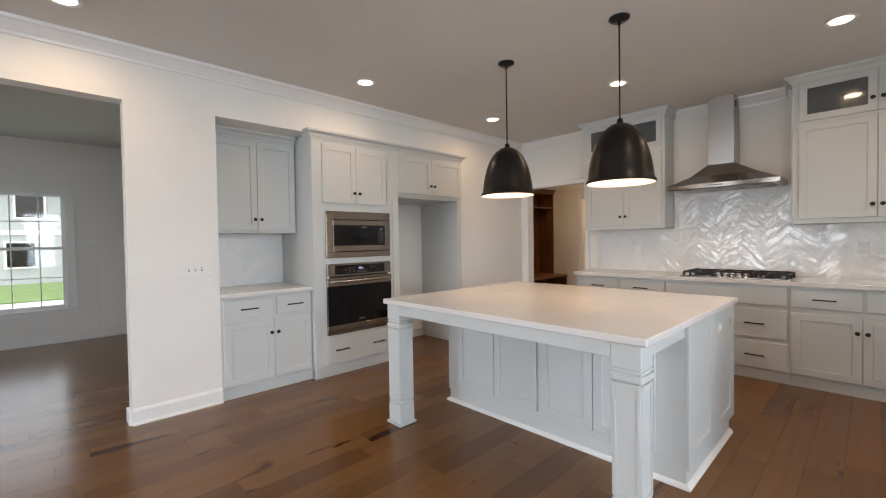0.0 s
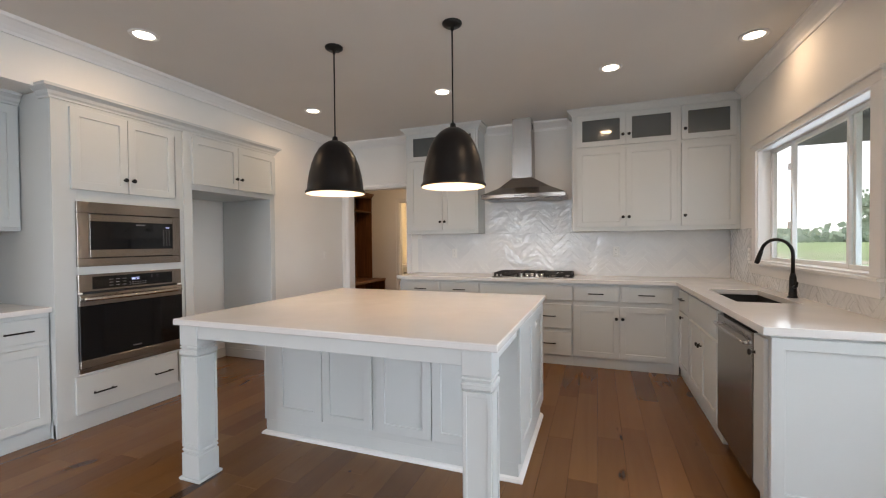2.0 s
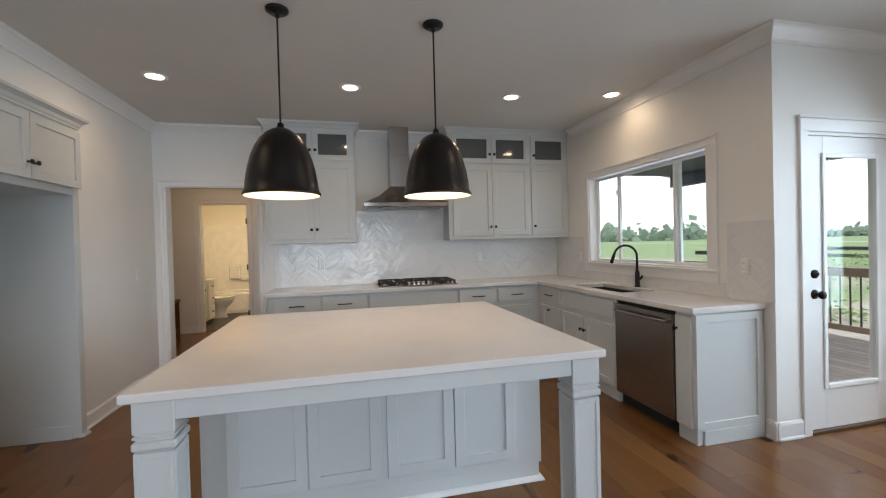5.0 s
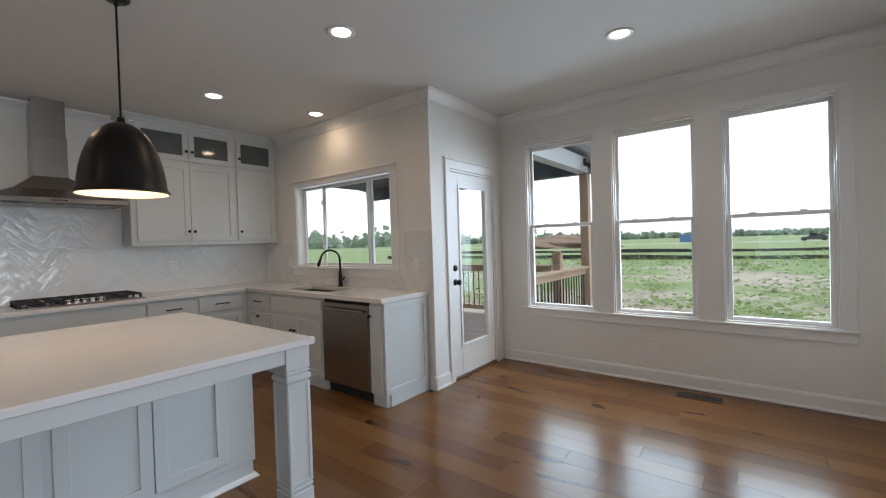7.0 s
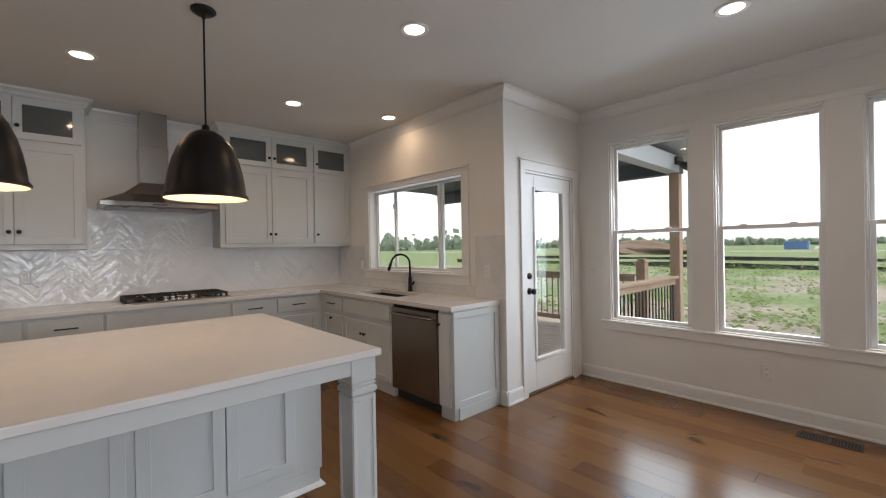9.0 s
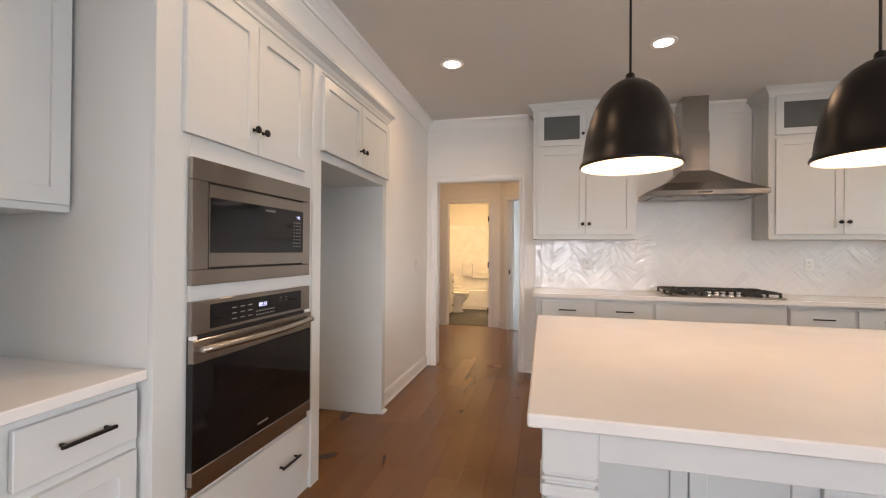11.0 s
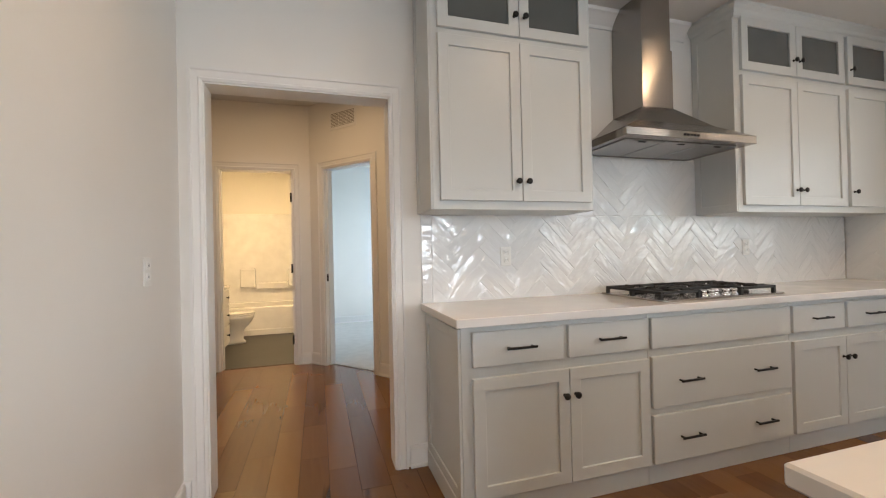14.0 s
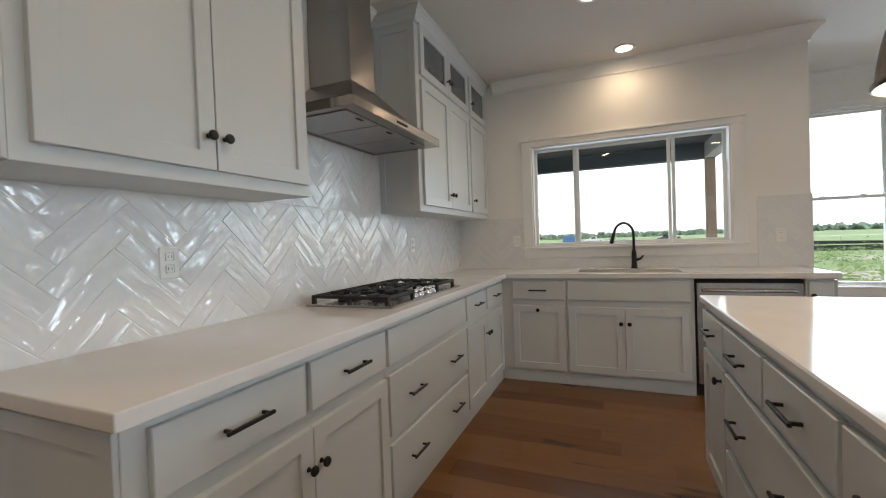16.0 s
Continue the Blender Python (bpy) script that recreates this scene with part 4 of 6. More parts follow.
for u in (A0 + 0.030, A1 - 0.030):
    part("handle_post", slab(FA, (u - 0.010, 0.938, 0.034), (u + 0.010, 0.958, 0.058), 0.003), HANDLE_STEEL, od)

# ---------------------------------------------------------------- cooktop wall cabinets
FB = facing((0, -0.595, 0), "-y")              # face of base units, u = x
group = "kitchen base cabinets"


def base_unit(F, u0, u1, label, at, depth=0.575, name="base_cabinet", plinth=0.012, top=0.890):
    c = thing(name, at, label, "cabinet", group)
    carcass("body", F, u0, u1, 0.10, top, depth, c)
    part("plinth", slab(F, (u0, 0.0, -depth + 0.02), (u1, 0.10, -plinth), 0.002), CAB, c)
    return c


c1 = base_unit(FB, 1.200, 2.215, "light grey base cabinet with two drawers over two shaker doors", (1.72, -0.3, 0))
drawer_front(FB, 1.250, 1.712, 0.705, 0.862, c1, [1.481])
drawer_front(FB, 1.740, 2.204, 0.705, 0.862, c1, [1.972])
pair_of_doors(FB, 1.250, 1.740, 2.208, 0.115, 0.655, c1, "high")
FS1 = facing((1.200, 0, 0), "-x")              # its end panel, u = -y
shaker("end_panel", FS1, 0.02, 0.590, 0.10, 0.875, c1, rail=0.05, thick=0.012)
part("end_foot", slab(FS1, (0.02, 0.0, 0.0), (0.600, 0.10, 0.016), 0.003), CAB, c1)
c2 = base_unit(FB, 2.216, 3.233, "light grey drawer cabinet under the gas cooktop", (2.78, -0.3, 0))
drawer_front(FB, 2.228, 3.222, 0.702, 0.862, c2)
drawer_front(FB, 2.228, 3.222, 0.398, 0.662, c2, [2.46, 2.99])
drawer_front(FB, 2.228, 3.222, 0.112, 0.360, c2, [2.46, 2.99])
c3 = base_unit(FB, 3.234, 4.238, "light grey corner base cabinet with drawers and doors", (3.78, -0.3, 0))
drawer_front(FB, 3.246, 3.690, 0.705, 0.862, c3, [3.468])
drawer_front(FB, 3.716, 4.175, 0.705, 0.862, c3, [3.945])
pair_of_doors(FB, 3.248, 3.696, 4.175, 0.115, 0.655, c3, "high")

# ---------------------------------------------------------------- sink run
FK = facing((4.240, 0, 0), "-x")               # u = -y
c4 = base_unit(FK, 0.58, 1.138, "light grey base cabinet with a drawer over a pull-out door", (4.53, -0.9, 0))
drawer_front(FK, 0.692, 1.124, 0.712, 0.868, c4, [0.908])
d = shaker("door", FK, 0.688, 1.126, 0.118, 0.660, c4)
knob(FK, 0.907, 0.624, 0.020, d)
c5 = base_unit(FK, 1.139, 2.058, "light grey sink base cabinet with two shaker doors", (4.53, -1.69, 0), top=0.66)
part("front_rail", slab(FK, (1.139, 0.66, -0.06), (2.058, 0.890, 0.0), 0.001), CAB, c5)
drawer_front(FK, 1.152, 2.030, 0.712, 0.868, c5)
pair_of_doors(FK, 1.152, 1.580, 2.026, 0.118, 0.655, c5, "high")
c6 = base_unit(FK, 2.715, 2.874, "narrow light grey pull-out cabinet beside the dishwasher", (4.53, -2.82, 0))
d = part("door", slab(FK, (2.726, 0.112, 0), (2.858, 0.868, 0.020), 0.003), CAB, c6)
knob(FK, 2.746, 0.775, 0.020, d)
FE = facing((0, -2.875, 0), "-y")
d = shaker("end_panel", FE, 4.240, 4.80, 0.10, 0.880, c6, rail=0.055, thick=0.014)
part("end_foot", slab(FE, (4.295, 0.0, 0.0), (4.80, 0.10, 0.014), 0.003), CAB, c6)
dw = thing("dishwasher", (4.53, -2.445, 0), "stainless steel dishwasher with a bar handle", "dishwasher")
part("tub_box", slab(FK, (2.064, 0.10, -0.55), (2.710, 0.878, -0.012)), DARKGAP, dw)
part("toe_panel", slab(FK, (2.064, 0.0, -0.50), (2.710, 0.10, -0.045)), DARKGAP, dw)
dd = part("door", slab(FK, (2.070, 0.105, -0.012), (2.704, 0.858, 0.022), 0.004), STEEL, dw)
pts = [FK @ Vector((2.105 + 0.565 * i / 12, 0.805, 0.045 + 0.014 * math.sin(math.pi * i / 12))) for i in range(13)]
part("handle", tube(bmesh.new(), pts, 0.010, 12), HANDLE_STEEL, dd, "curved stainless bar handle", True)
for u in (2.113, 2.662):
    part("handle_post", slab(FK, (u - 0.008, 0.796, 0.020), (u + 0.008, 0.814, 0.050), 0.002), CHROME, dd)

# ---------------------------------------------------------------- L-shaped countertop, with an opening for the sink
ZC0, ZC1 = 0.890, 0.930
SK = (4.345, 4.690, -2.000, -1.220)            # sink opening
bm = cell_slab([1.168, 4.206, SK[0], SK[1], 4.818], [-2.897, SK[2], SK[3], -0.640, -0.002], lambda i, j: j == 3 or (i > 0 and not (i == 2 and j == 1)), ZC0, ZC1, 0.004)
tagged(part("countertop", bm, QUARTZ), "white quartz L-shaped countertop with sink cut-out", "countertop")
sk = thing("sink", (4.520, -1.610, 0.70), "undermount kitchen sink, square basin coloured dark for its shade", "sink")
bm = bmesh.new()
t = 0.006
box(bm, IDENT, (SK[0] - t, SK[2] - t, 0.68), (SK[1] + t, SK[3] + t, 0.686))
box(bm, IDENT, (SK[0] - t, SK[2] - t, 0.686), (SK[0] + 0.002, SK[3] + t, ZC0))
box(bm, IDENT, (SK[1] - 0.002, SK[2] - t, 0.686), (SK[1] + t, SK[3] + t, ZC0))
box(bm, IDENT, (SK[0], SK[2] - t, 0.686), (SK[1], SK[2] + 0.002, ZC0))
box(bm, IDENT, (SK[0], SK[3] - 0.002, 0.686), (SK[1], SK[3] + t, ZC0))
# likely a steel basin; its near-black colour stands in for the shade inside
part("basin", bm, plain("shaded_sink_steel", (0.014, 0.013, 0.012), 0.55), sk)
part("drain", lathe(bmesh.new(), [(0, 0.686), (0.045, 0.687), (0.045, 0.690), (0, 0.690)], Matrix.Translation((4.520, -1.610, 0)), 20), STEEL, sk)

fc = thing("faucet", (4.755, -1.678, ZC1), "tall matt black gooseneck pull-down faucet", "faucet")
M = Matrix.Translation((4.755, -1.678, ZC1))
part("base", lathe(bmesh.new(), [(0, 0), (0.030, 0), (0.030, 0.006), (0.025, 0.012), (0.022, 0.05), (0.021, 0.13), (0.018, 0.15), (0.013, 0.17), (0, 0.17)], M, 20), BLACK, fc, "", True)
pts = [(4.755, -1.678, ZC1 + 0.16), (4.755, -1.678, ZC1 + 0.30)]
for i in range(1, 13):
    a = math.pi * i / 12 * 0.93
    out = 0.105 * (1 - math.cos(a))          # the spout is swung aside
    pts.append((4.755 - 0.64 * out, -1.678 + 0.77 * out, ZC1 + 0.30 + 0.105 * math.sin(a)))
part("neck", tube(bmesh.new(), pts, 0.0115, 14), BLACK, fc, "", True)
e = Vector(pts[-1])
dn = (Vector(pts[-1]) - Vector(pts[-2])).normalized()
part("spray_head", tube(bmesh.new(), [e - dn * 0.005, e + dn * 0.02, e + dn * 0.09, e + dn * 0.10], [0.0125, 0.015, 0.0175, 0.014], 14), BLACK, fc, "", True)
part("lever", tube(bmesh.new(), [(4.755, -1.693, ZC1 + 0.075), (4.755, -1.731, ZC1 + 0.085), (4.752, -1.753, ZC1 + 0.115)], [0.013, 0.010, 0.006], 10), BLACK, fc, "", True)

# ---------------------------------------------------------------- wall cabinets either side of the hood
FW = facing((0, -0.318, 0), "-y")


def wall_unit(u0, u1, at, doors, label, side=None):
    c = thing("wall_cabinet", at, label, "cabinet", "wall cabinets by the hood")
    carcass("body", FW, u0, u1, 1.442, 2.745, 0.316, c)
    for d_ in doors:
        if len(d_) == 3:
            pair_of_doors(FW, *d_, 1.488, 2.340, c, "low")
            pair_of_doors(FW, *d_, 2.375, 2.725, c, "low", pane=FROST)
        else:
            for z0_, z1_, pn in ((1.488, 2.340, None), (2.375, 2.725, FROST)):
                dd_ = shaker("door", FW, *d_, z0_, z1_, c, pane=pn)
                knob(FW, d_[0] + 0.03, z0_ + 0.105, 0.020, dd_)
    return c


w1 = wall_unit(1.166, 2.122, (1.64, -0.17, 1.442), [(1.204, 1.664, 2.096)], "light grey stacked wall cabinet with glass-fronted top doors")
cornice(FW, 1.166, 2.122, 2.715, 0.0, w1, 1.0, (True, True), 0.33)
shaker("side_panel", facing((1.166, 0, 0), "-x"), 0.004, 0.316, 1.446, 2.715, w1, rail=0.05, thick=0.010)
w2 = wall_unit(3.230, 4.818, (4.02, -0.17, 1.442), [(3.272, 3.775, 4.262), (4.302, 4.785)], "wide light grey stacked wall cabinet with glass-fronted top doors")
cornice(FW, 3.230, 4.818, 2.715, 0.0, w2, 1.0, (True, False), 0.33)
shaker("side_panel", facing((3.230, 0, 0), "-x"), 0.004, 0.316, 1.446, 2.715, w2, rail=0.05, thick=0.010)

# ---------------------------------------------------------------- chimney hood
hd = thing("range_hood", (2.65, -0.27, 1.83), "stainless steel pyramid chimney range hood", "range hood")
HX0, HX1, HY, HZ = 2.208, 3.160, -0.498, 1.838
CX0, CX1, CY = 2.530, 2.765, -0.275
bm = bmesh.new()
box(bm, IDENT, (HX0, HY, HZ), (HX1, -0.003, HZ + 0.045), 0.002)
lo = [bm.verts.new(v) for v in ((HX0, HY, HZ + 0.045), (HX1, HY, HZ + 0.045), (HX1, -0.003, HZ + 0.045), (HX0, -0.003, HZ + 0.045))]
mid = [bm.verts.new(v) for v in ((HX0 + 0.18, HY + 0.125, HZ + 0.130), (HX1 - 0.18, HY + 0.125, HZ + 0.130), (HX1 - 0.18, -0.003, HZ + 0.130), (HX0 + 0.18, -0.003, HZ + 0.130))]
up = [bm.verts.new(v) for v in ((CX0, CY, HZ + 0.255), (CX1, CY, HZ + 0.255), (CX1, -0.003, HZ + 0.255), (CX0, -0.003, HZ + 0.255))]
for p_, q_ in ((lo, mid), (mid, up)):
    for i in range(4):
        bm.faces.new((p_[i], p_[(i + 1) % 4], q_[(i + 1) % 4], q_[i]))
part("canopy", bm, STEEL_H, hd)
part("lower_flue", slab(IDENT, (CX0, CY, HZ + 0.25), (CX1, -0.003, 2.46), 0.002), STEEL, hd)
part("upper_flue", slab(IDENT, (CX0 + 0.006, CY + 0.006, 2.46), (CX1 - 0.006, -0.003, H - 0.002), 0.002), STEEL, hd)
for i in range(3):
    a = HX0 + 0.05 + i * 0.282
    f = part("filter", slab(IDENT, (a, HY + 0.07, HZ - 0.006), (a + 0.270, -0.06, HZ - 0.001), 0.002), metal("filter_mesh", (0.42, 0.41, 0.40), 0.4) if i == 0 else bpy.data.materials["filter_mesh"], hd, "grey metal grease filter")
    part("latch", slab(IDENT, (a + 0.11, HY + 0.085, HZ - 0.010), (a + 0.16, HY + 0.10, HZ - 0.006), 0.001), DARKGAP, f)
bm = bmesh.new()
for i in range(5):
    box(bm, IDENT, (2.60 + i * 0.024, HY - 0.003, HZ + 0.016), (2.616 + i * 0.024, HY, HZ + 0.028), 0.001)
part("buttons", bm, DARKGAP, hd)
bm = bmesh.new()
for i in range(4):
    box(bm, facing((CX1 - 0.006, 0, 0), "+x"), (CY + 0.06 + i * 0.018, 2.68, 0), (CY + 0.07 + i * 0.018, 2.74, 0.001))
part("vent_slots", bm, DARKGAP, hd)

# ---------------------------------------------------------------- gas cooktop
ck = thing("gas_cooktop", (2.80, -0.31, ZC1), "stainless steel gas cooktop with black cast-iron grates", "cooktop")
K0, K1, KY0, KY1 = 2.345, 3.245, -0.575, -0.075
part("tray", slab(IDENT, (K0, KY0, ZC1), (K1, KY1, ZC1 + 0.012), 0.004), STEEL_H, ck)
for gx0, gx1 in ((K0 + 0.02, K0 + 0.300), (K0 + 0.31, K0 + 0.590), (K0 + 0.60, K1 - 0.02)):
    bm = bmesh.new()
    gy0, gy1, gz = KY0 + 0.035, KY1 - 0.02, ZC1 + 0.038
    if gx0 > K0 + 0.2 and gx0 < K0 + 0.5:
        gy0 += 0.13                            # the middle grate stands back behind the knobs
    for x in (gx0, gx1 - 0.016):
        box(bm, IDENT, (x, gy0, gz), (x + 0.016, gy1, gz + 0.016), 0.003)
    for y in (gy0, gy1 - 0.016):
        box(bm, IDENT, (gx0 + 0.016, y, gz), (gx1 - 0.016, y + 0.016, gz + 0.016), 0.003)
    for fy in (0.14, 0.27, 0.5, 0.73, 0.86):
        yy = gy0 + (gy1 - gy0) * fy
        reach = 0.075 if fy in (0.14, 0.86) else 0.105
        box(bm, IDENT, (gx0 + 0.016, yy - 0.006, gz + 0.003), (gx0 + reach, yy + 0.006, gz + 0.021), 0.003)
        box(bm, IDENT, (gx1 - reach, yy - 0.006, gz + 0.003), (gx1 - 0.016, yy + 0.006, gz + 0.021), 0.003)
    xm = (gx0 + gx1) / 2
    for y0_, y1_ in ((gy0 + 0.016, gy0 + 0.09), (gy0 + 0.15, gy1 - 0.15), (gy1 - 0.09, gy1 - 0.016)):
        box(bm, IDENT, (xm - 0.006, y0_, gz + 0.003), (xm + 0.006, y1_, gz + 0.021), 0.003)
    for x in (gx0, gx1 - 0.020):
        for y in (gy0, (gy0 + gy1) / 2 - 0.010, gy1 - 0.020):
            box(bm, IDENT, (x, y, ZC1 + 0.012), (x + 0.020, y + 0.020, gz + 0.002), 0.002)
    part("grate", bm, IRON, ck, "black cast-iron grate")
    for by in ([0.27, 0.73] if gy0 < KY0 + 0.08 else [0.5]):
        M = Matrix.Translation((xm, gy0 + (gy1 - gy0) * by, ZC1 + 0.012))
        part("burner", lathe(bmesh.new(), [(0, 0), (0.050, 0), (0.046, 0.012), (0.034, 0.014), (0.034, 0.022), (0.030, 0.026), (0, 0.027)], M, 20), IRON, ck, "", True)
for dx in (0.335, 0.395, 0.450, 0.505, 0.565):
    M = Matrix.Translation((K0 + dx, KY0 + (0.075 if dx == 0.450 else 0.055), ZC1 + 0.012))
    part("knob", lathe(bmesh.new(), [(0.024, 0), (0.024, 0.004), (0.019, 0.007), (0.017, 0.020), (0.020, 0.024), (0.020, 0.034), (0.016, 0.037), (0, 0.037)], M, 18), CHROME, ck, "polished metal burner knob", True)

# ---------------------------------------------------------------- island
IX0, IX1, IY0, IY1 = 1.228, 3.105, -3.560, -1.905
ist = slab(IDENT, (IX0, IY0, 0.880), (IX1, IY1, 0.915), 0.005)
tagged(part("island_countertop", ist, QUARTZ), "white quartz island countertop with eased edges", "countertop")
isl = thing("kitchen_island", (2.15, -2.7, 0), "light grey painted kitchen island with shaker panels and two posts", "kitchen island")
BX0, BX1, BY0, BY1 = 1.290, 3.072, -2.930, -1.925
part("body", slab(IDENT, (BX0, BY0, 0.10), (BX1, BY1, 0.880), 0.002), CAB, isl)
part("plinth", slab(IDENT, (BX0 + 0.001, BY0 + 0.001, 0.0), (BX1 - 0.001, BY1 - 0.075, 0.10), 0.0), CAB, isl)
FI = facing((0, BY0, 0), "-y")                 # seating side, u = x
for a, b, ku in ((1.396, 1.774, 1.744), (1.780, 2.152, 1.810), (2.186, 2.556, 2.526), (2.562, 2.920, 2.592)):
    d = shaker("door", FI, a, b, 0.152, 0.868, isl, rail=0.058)
    knob(FI, ku, 0.805, 0.020, d)
FR = facing((BX1, 0, 0), "+x")                 # end towards the sink, u = y
shaker("end_panel", FR, BY0, -2.425, 0.10, 0.875, isl, rail=0.085, thick=0.014)
shaker("end_panel", FR, -2.425, BY1, 0.10, 0.875, isl, rail=0.085, thick=0.014)
FT = facing((BX0, 0, 0), "-x")                 # end towards the ovens, u = -y
shaker("end_panel", FT, -BY1, 2.42, 0.10, 0.875, isl, rail=0.085, thick=0.014)
shaker("end_panel", FT, 2.42, -BY0, 0.10, 0.875, isl, rail=0.085, thick=0.014)
FC = facing((0, BY1, 0), "+y")                 # working side, u = -x
for a, b in ((-3.03, -2.64), (-2.62, -2.17), (-2.15, -1.72), (-1.70, -1.31)):
    drawer_front(FC, a, b, 0.705, 0.858, isl, [(a + b) / 2])
for a, b in ((-2.62, -1.72),):
    drawer_front(FC, a, b, 0.405, 0.670, isl, [a + 0.22, b - 0.22])
    drawer_front(FC, a, b, 0.120, 0.365, isl, [a + 0.22, b - 0.22])
for a, b, ku in ((-3.03, -2.64, -2.67), (-1.70, -1.31, -1.67)):
    d = shaker("door", FC, a, b, 0.12, 0.670, isl)
    knob(FC, ku, 0.62, 0.020, d)
FOOT = [(0, 0), (0.024, 0), (0.024, 0.006), (0.016, 0.018), (0.004, 0.024), (0, 0.024)]
bm = bmesh.new()
moulding(bm, FI, FOOT, BX0, BX1, -1, 1)
moulding(bm, FR, FOOT, BY0, BY1 - 0.075, -1, 0)
moulding(bm, FT, FOOT, -BY1 + 0.075, -BY0, 0, 1)
part("shoe_moulding", bm, TRIM, isl, "slim white shoe moulding at the floor")
# posts: square, with a sunk panel, two grooves at the neck and a stepped foot
for cx in (1.331, 3.010):
    cy, h = -3.480, 0.0665
    bm = bmesh.new()

    def ring(w_, z0_, z1_, bv=0.003):
        box(bm, IDENT, (cx - w_, cy - w_, z0_), (cx + w_, cy + w_, z1_), bv)
    ring(h + 0.012, 0.0, 0.016)
    ring(h, 0.016, 0.150)
    ring(h - 0.007, 0.150, 0.160, 0.001)
    ring(h, 0.160, 0.178, 0.006)
    ring(h - 0.008, 0.178, 0.186, 0.001)
    ring(h - 0.005, 0.186, 0.702, 0.002)
    ring(h - 0.009, 0.702, 0.710, 0.001)
    ring(h + 0.004, 0.710, 0.740, 0.006)
    ring(h - 0.007, 0.740, 0.750, 0.001)
    ring(h + 0.001, 0.750, 0.760, 0.003)
    ring(h - 0.006, 0.760, 0.768, 0.001)
    ring(h, 0.768, 0.880, 0.003)
    for d_ in ("-y", "+y", "+x", "-x"):
        Fp = facing((cx, cy, 0), d_)
        q = h - 0.005
        for a, b in (((-q, 0.186), (-q + 0.016, 0.702)), ((q - 0.016, 0.186), (q, 0.702)), ((-q + 0.016, 0.186), (q - 0.016, 0.205)), ((-q + 0.016, 0.680), (q - 0.016, 0.702))):
            box(bm, Fp, (*a, q), (*b, q + 0.005), 0.0012)
    part("post", bm, CAB, isl)
bm = bmesh.new()
box(bm, IDENT, (1.398, -3.542, 0.808), (2.943, -3.520, 0.880), 0.002)
box(bm, IDENT, (1.294, -3.413, 0.808), (1.316, BY0 + 0.0, 0.880), 0.002)
box(bm, IDENT, (3.044, -3.413, 0.808), (3.066, BY0 + 0.0, 0.880), 0.002)
part("apron", bm, CAB, isl)
wall_plate("outlet", (BX1 + 0.004, -2.27, 0.79), "+x", "socket")

# ---------------------------------------------------------------- pendants
def pendant(x, y):
    p = thing("pendant_lamp", (x, y, H), "dark bronze dome pendant lamp with white lining, lit", "pendant lamp", "pendants over the island")
    M = Matrix.Translation((x, y, 0))
    part("canopy", lathe(bmesh.new(), [(0, H), (0.066, H), (0.066, H - 0.010), (0.050, H - 0.022), (0.012, H - 0.026), (0.010, H - 0.05), (0, H - 0.05)], M, 28), BLACK, p, "", True)
    part("rod", tube(bmesh.new(), [(x, y, H - 0.04), (x, y, 2.12)], 0.0055, 10), BLACK, p)
    outer = [(0.012, 2.135), (0.018, 2.130), (0.022, 2.105), (0.052, 2.095), (0.088, 2.072), (0.122, 2.035), (0.150, 1.985), (0.173, 1.925), (0.190, 1.858), (0.201, 1.790), (0.206, 1.738), (0.219, 1.720), (0.220, 1.710), (0.212, 1.706)]
    sh = part("shade", lathe(bmesh.new(), outer, M, 48), BRONZE, p, "dark bronze metal dome", True)
    inner = [(0.212, 1.706), (0.201, 1.738), (0.195, 1.790), (0.184, 1.858), (0.166, 1.925), (0.143, 1.98), (0.115, 2.028), (0.082, 2.062), (0.045, 2.082), (0, 2.085)]
    part("lining", lathe(bmesh.new(), inner, M, 48), SHADE_IN, sh, "white painted lining", True)
    part("bulb", lathe(bmesh.new(), [(0, 1.80), (0.028, 1.812), (0.042, 1.845), (0.038, 1.885), (0.018, 1.925), (0.016, 1.965), (0, 1.966)], M, 20), BULB, p, "glowing bulb", True)
    part("socket", lathe(bmesh.new(), [(0.022, 1.96), (0.022, 2.06), (0, 2.06)], M, 16), BLACK, p)
    l = new("pendant_light", bpy.data.lights.new("pendant_light", "POINT"))
    l.data.energy, l.data.color, l.data.shadow_soft_size = 1.35, (1.0, 0.68, 0.40), 0.05
    l.location = (x, y, 1.775)


pendant(1.645, -2.575)
pendant(2.580, -2.575)


# ---------------------------------------------------------------- recessed ceiling lights
def can_light(x, y, watts=1.35):
    c = thing("recessed_light", (x, y, H), "round white recessed ceiling light, lit", "ceiling light", "recessed lights")
    M = Matrix.Translation((x, y, H))
    part("trim_ring", lathe(bmesh.new(), [(0.062, -0.001), (0.092, -0.001), (0.092, -0.004), (0.086, -0.008), (0.066, -0.007), (0.062, -0.001)], M, 36), TRIM, c, "", True)
    part("lens", lathe(bmesh.new(), [(0, -0.0035), (0.066, -0.0035), (0.066, -0.002), (0, -0.002)], M, 32), LENS_ON, c, "glowing lens")
    l = new("recessed_lamp", bpy.data.lights.new("recessed_lamp", "AREA"))
    l.data.shape, l.data.size, l.data.energy, l.data.color = "DISK", 0.13, watts, WARM
    l.data.spread = radians(165)
    l.matrix_world = look((x, y, H - 0.012), (x, y + 0.0001, 0))


# the last light, behind the walker, is unseen and added
for x, y in ((0.53, -3.215), (0.55, -1.415), (2.076, -1.42), (3.594, -1.415), (4.54, -1.635), (3.635, -3.205), (4.92, -4.625), (0.45, -5.25), (2.05, -5.9)):
    can_light(x, y, 0.8 if x == 4.54 else 1.4)

